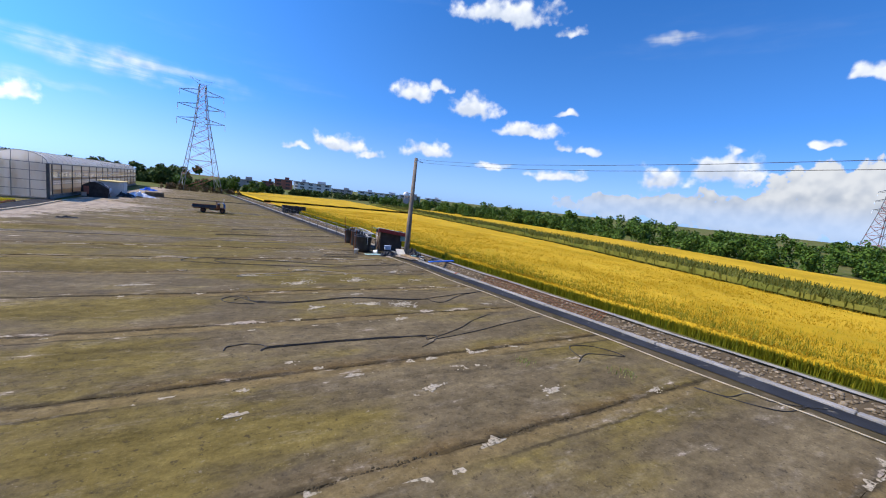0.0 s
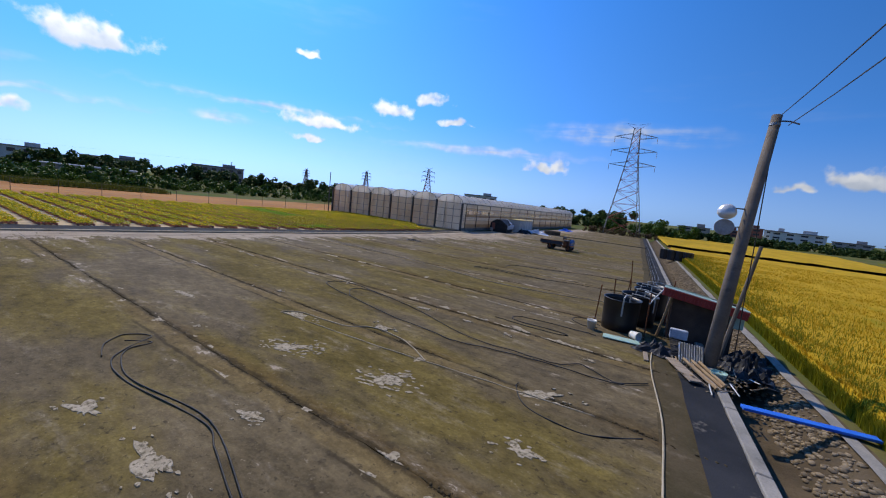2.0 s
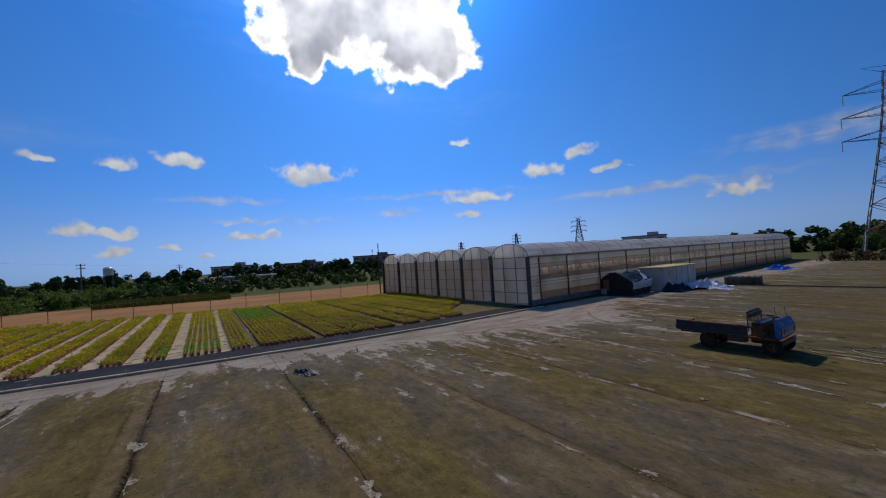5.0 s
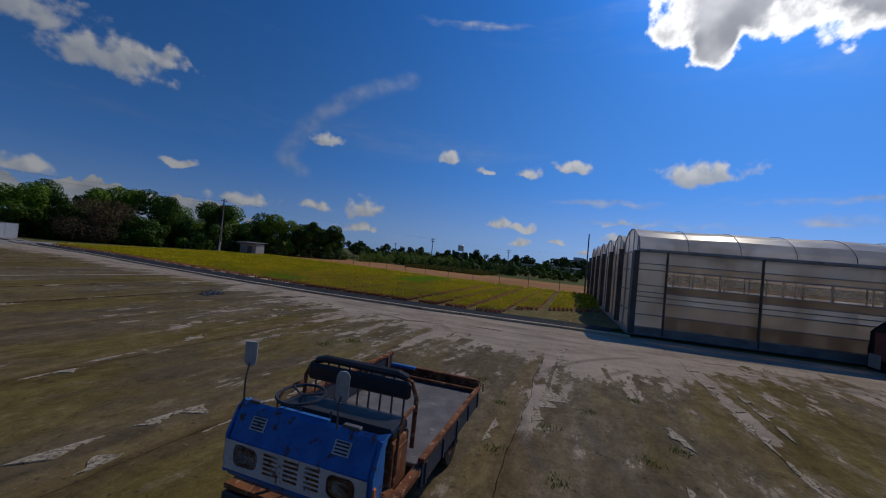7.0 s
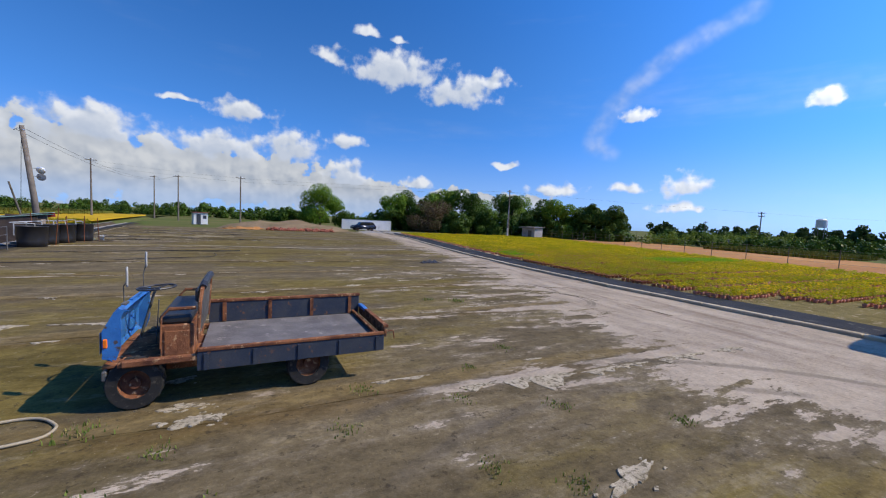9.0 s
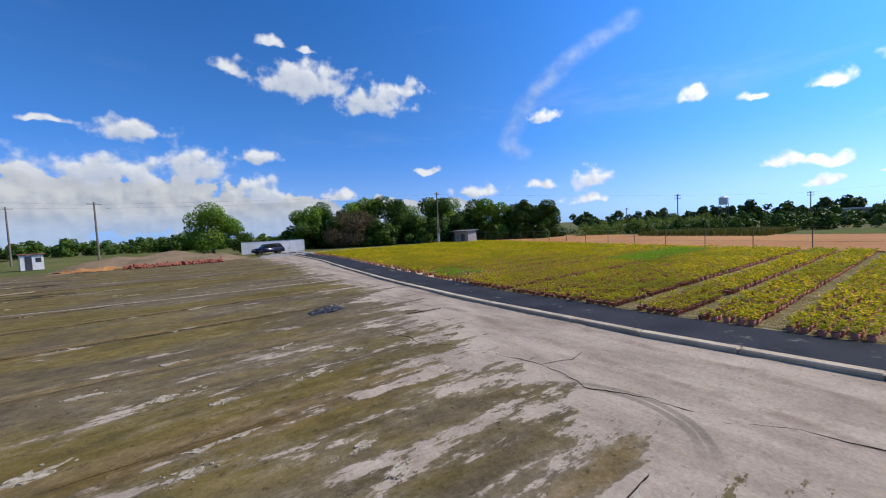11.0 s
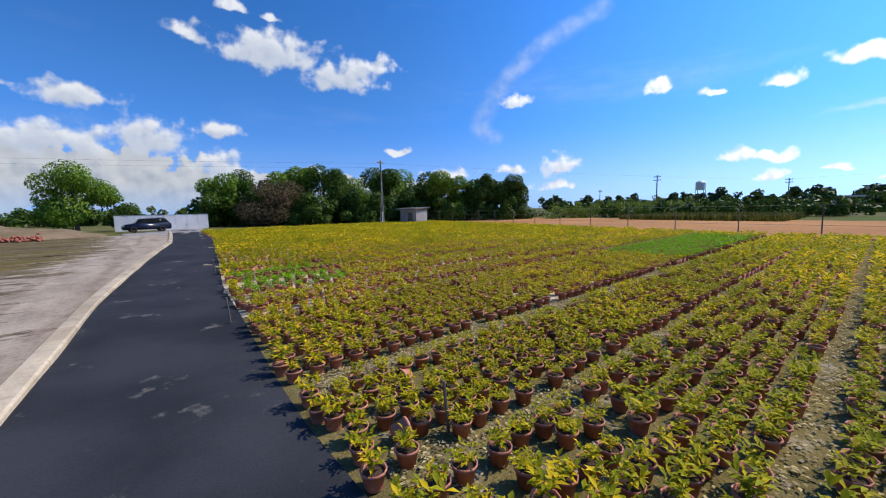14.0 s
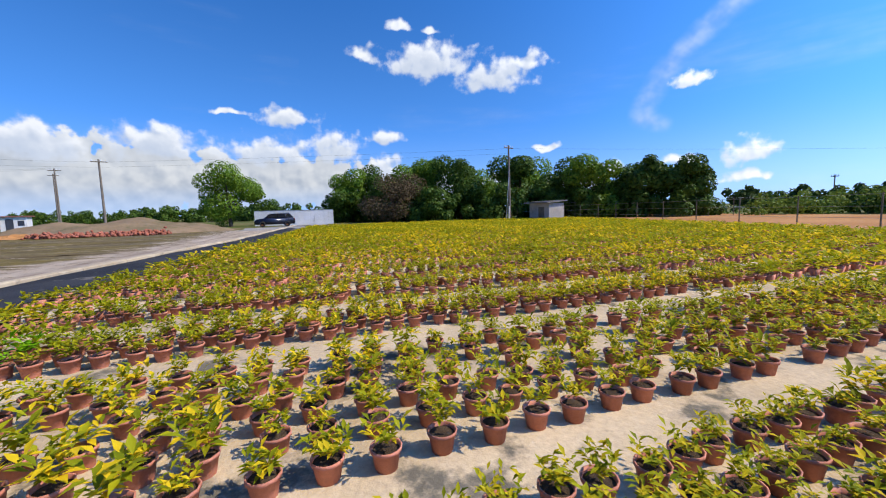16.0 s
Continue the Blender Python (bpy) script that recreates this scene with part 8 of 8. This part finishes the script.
# ---- pylons ----
def pylon(at, h, rz, label, thick=1.0):
    p = thing("pylon", label, "pylon", at, rz)
    k = h / 24.3
    levels = [(0, 3.7), (3.6, 3.1), (6.8, 2.6), (9.6, 2.15), (12.0, 1.78), (14.2, 1.45), (16.2, 1.18), (18.0, 0.98), (19.8, 0.82), (21.6, 0.70), (23.2, 0.62)]
    for s in range(4):
        a, b = ((1, 1), (-1, 1), (-1, -1), (1, -1))[s], ((-1, 1), (-1, -1), (1, -1), (1, 1))[s]
        bm = tube(bmesh.new(), [(a[0] * w * k, a[1] * w * k, z * k) for z, w in levels], 0.10 * thick * k, 4)
        part("leg", bm, "mast", p)
        bm = bmesh.new()
        for i, ((z0, w0), (z1, w1)) in enumerate(zip(levels, levels[1:])):
            tube(bm, [(a[0] * w0 * k, a[1] * w0 * k, z0 * k), (b[0] * w1 * k, b[1] * w1 * k, z1 * k)], 0.05 * thick * k, 3, False)
            tube(bm, [(b[0] * w0 * k, b[1] * w0 * k, z0 * k), (a[0] * w1 * k, a[1] * w1 * k, z1 * k)], 0.05 * thick * k, 3, False)
            tube(bm, [(a[0] * w1 * k, a[1] * w1 * k, z1 * k), (b[0] * w1 * k, b[1] * w1 * k, z1 * k)], 0.05 * thick * k, 3, False)
        part("bracing", bm, "mast" if s % 2 else "mast_red", p)
    for z, l in ((14.9, 4.6), (17.9, 4.5), (20.9, 4.2)):
        for sgn in (-1, 1):
            bm = bmesh.new()
            tip = (sgn * l * k, 0, (z + 0.5) * k)
            for yy in (-0.8, 0.8):
                tube(bm, [(sgn * 0.6 * k, yy * 0.7 * k, z * k), tip], 0.06 * thick * k, 3, False)
                tube(bm, [(sgn * 0.6 * k, yy * 0.7 * k, (z + 1.2) * k), tip], 0.06 * thick * k, 3, False)
            for q in (0.35, 0.65):
                tube(bm, [(sgn * (0.8 + (l - 0.8) * q) * k, -0.8 * (1 - q) * k, (z + 0.5 * q) * k), (sgn * (0.8 + (l - 0.8) * q) * k, 0.8 * (1 - q) * k, (z + 1.2 - 0.7 * q) * k)], 0.04 * thick * k, 3, False)
            am = part("arm", bm, "mast", p)
            part("insulator", tubed([tip, (tip[0], 0, tip[2] - 1.3 * k)], 0.07 * thick * k, 5), "white_plastic", am)
    bm = bmesh.new()
    for sgn in (-1, 1):
        tube(bm, [(0.6 * sgn * k, 0, 23.2 * k), (2.4 * sgn * k, 0, 24.3 * k), (0.3 * sgn * k, 0, 23.9 * k)], 0.06 * thick * k, 3, False)
    part("peak", bm, "mast", p)
    return p


pylon((-1.2, 102.5, 0), 23.2, 12, "tall red and grey lattice pylon at the end of the yard", 0.8)
pylon((211, 45, 0), 27, 60, "lattice pylon beyond the eastern trees", 1.2)
pylon((-170, 261, 0), 27.5, 30, "distant grey lattice pylon", 2.0)
pylon((-313, 335, 0), 28, 30, "far grey lattice pylon", 3.0)
pylon((-430, 340, 0), 26, 30, "far grey lattice pylon", 3.4)


# ---- distant buildings ----
def building(x, y, w, d, h, wall_mat, rz=0.0, floors=2, label="distant white flat-roofed building", roof="tile_grey"):
    b = thing("building", label, "building", (x, y, 0), rz)
    part("wall", boxed((0, 0, h / 2), (w, d, h), 0, 0.05), wall_mat, b)
    rf = part("roof", boxed((0, 0, h + 0.15), (w + 0.8, d + 0.8, 0.3), 0, 0.05), roof, b)
    part("roof_room", boxed((w * 0.2, 0, h + 1.0), (w * 0.25, d * 0.5, 1.5), 0, 0.05), wall_mat, rf)
    nw = max(2, int(w / 4))
    for f in range(floors):
        for i in range(nw):
            for s in (-1, 1):
                part("window", boxed((-w / 2 + w * (i + 0.5) / nw, s * (d / 2 + 0.03), h * (f + 0.55) / floors), (w / nw * 0.5, 0.08, h / floors * 0.42)), "window", b)
    return b


def polar(az, dist, ex=4.0, ey=10.0):
    return ex + dist * math.sin(radians(az)), ey + dist * math.cos(radians(az))


for az, dist, w, d, h, m, fl, lab in [
        (2.0, 210, 14, 8, 5.0, "grey_wall", 2, "distant grey flat-roofed building"), (7.0, 260, 12, 9, 9.0, "brown_wall", 3, "distant brick-red flat-roofed building"), (5.0, 300, 9, 9, 6.0, "brown_wall", 2, "distant brick-red flat-roofed building"),
        (11.2, 240, 22, 10, 8.0, "white_wall", 3, "distant white block of flats"), (9.3, 250, 10, 9, 8.5, "white_wall", 3, "distant white block of flats"), (15.0, 300, 18, 9, 5.5, "grey_wall", 2, "distant grey flat-roofed building"),
        (18.5, 280, 14, 8, 6.0, "white_wall", 2, "distant white flat-roofed building"), (21.5, 300, 24, 9, 6.0, "white_wall", 2, "distant white flat-roofed building"), (25.0, 320, 20, 9, 7.0, "grey_wall", 2, "distant grey flat-roofed building"),
        (28.5, 330, 16, 9, 6.0, "white_wall", 2, "distant white flat-roofed building"), (-62.5, 240, 24, 10, 8.0, "grey_wall", 2, "distant grey flat-roofed building"), (-80.0, 200, 16, 9, 6.0, "white_wall", 2, "distant white flat-roofed building"),
        (-73.0, 260, 26, 9, 6.5, "grey_wall", 2, "distant grey flat-roofed building"), (-26.0, 220, 18, 8, 8.0, "white_wall", 2, "distant white building with a roof tower")]:
    x, y = polar(az, dist)
    low = 0.66 if az > 0 else 1.0
    building(x, y, w * (0.85 if az > 0 else 1.0), d, h * low, m, -az, fl, lab)
barn = thing("long_shed", "long low shed with a pale roof among trees", "shed", (-98.0, 40.5, 0), 70)
part("wall", boxed((0, 0, 1.0), (15, 5, 2.0), 0, 0.02), "grey_wall", barn)
part("roof", boxed((0, 0, 2.15), (16, 6, 0.3), 0, 0.05), "white_wall", barn, "pale roof")
blk = thing("concrete_block_shed", "low grey concrete block shed beside the reeds", "shed", (-72.0, 15.0, 0), 65)
part("wall", boxed((0, 0, 0.6), (5, 2, 1.2), 0, 0.02), "grey_wall", blk)
tower = thing("water_tower", "water tank on a thin steel tower", "water tower", (-100.0, 16.0, 0))
part("tank", lathe(bmesh.new(), [(0.001, 4.3), (0.9, 4.3), (0.9, 5.8), (0.5, 6.1), (0.001, 6.1)], 12), "white_plastic", tower)
for x, y in ((-0.7, -0.7), (0.7, -0.7), (0.7, 0.7), (-0.7, 0.7)):
    part("leg", tubed([(x, y, 0), (x, y, 4.3)], 0.06, 5), "steel_dark", tower)
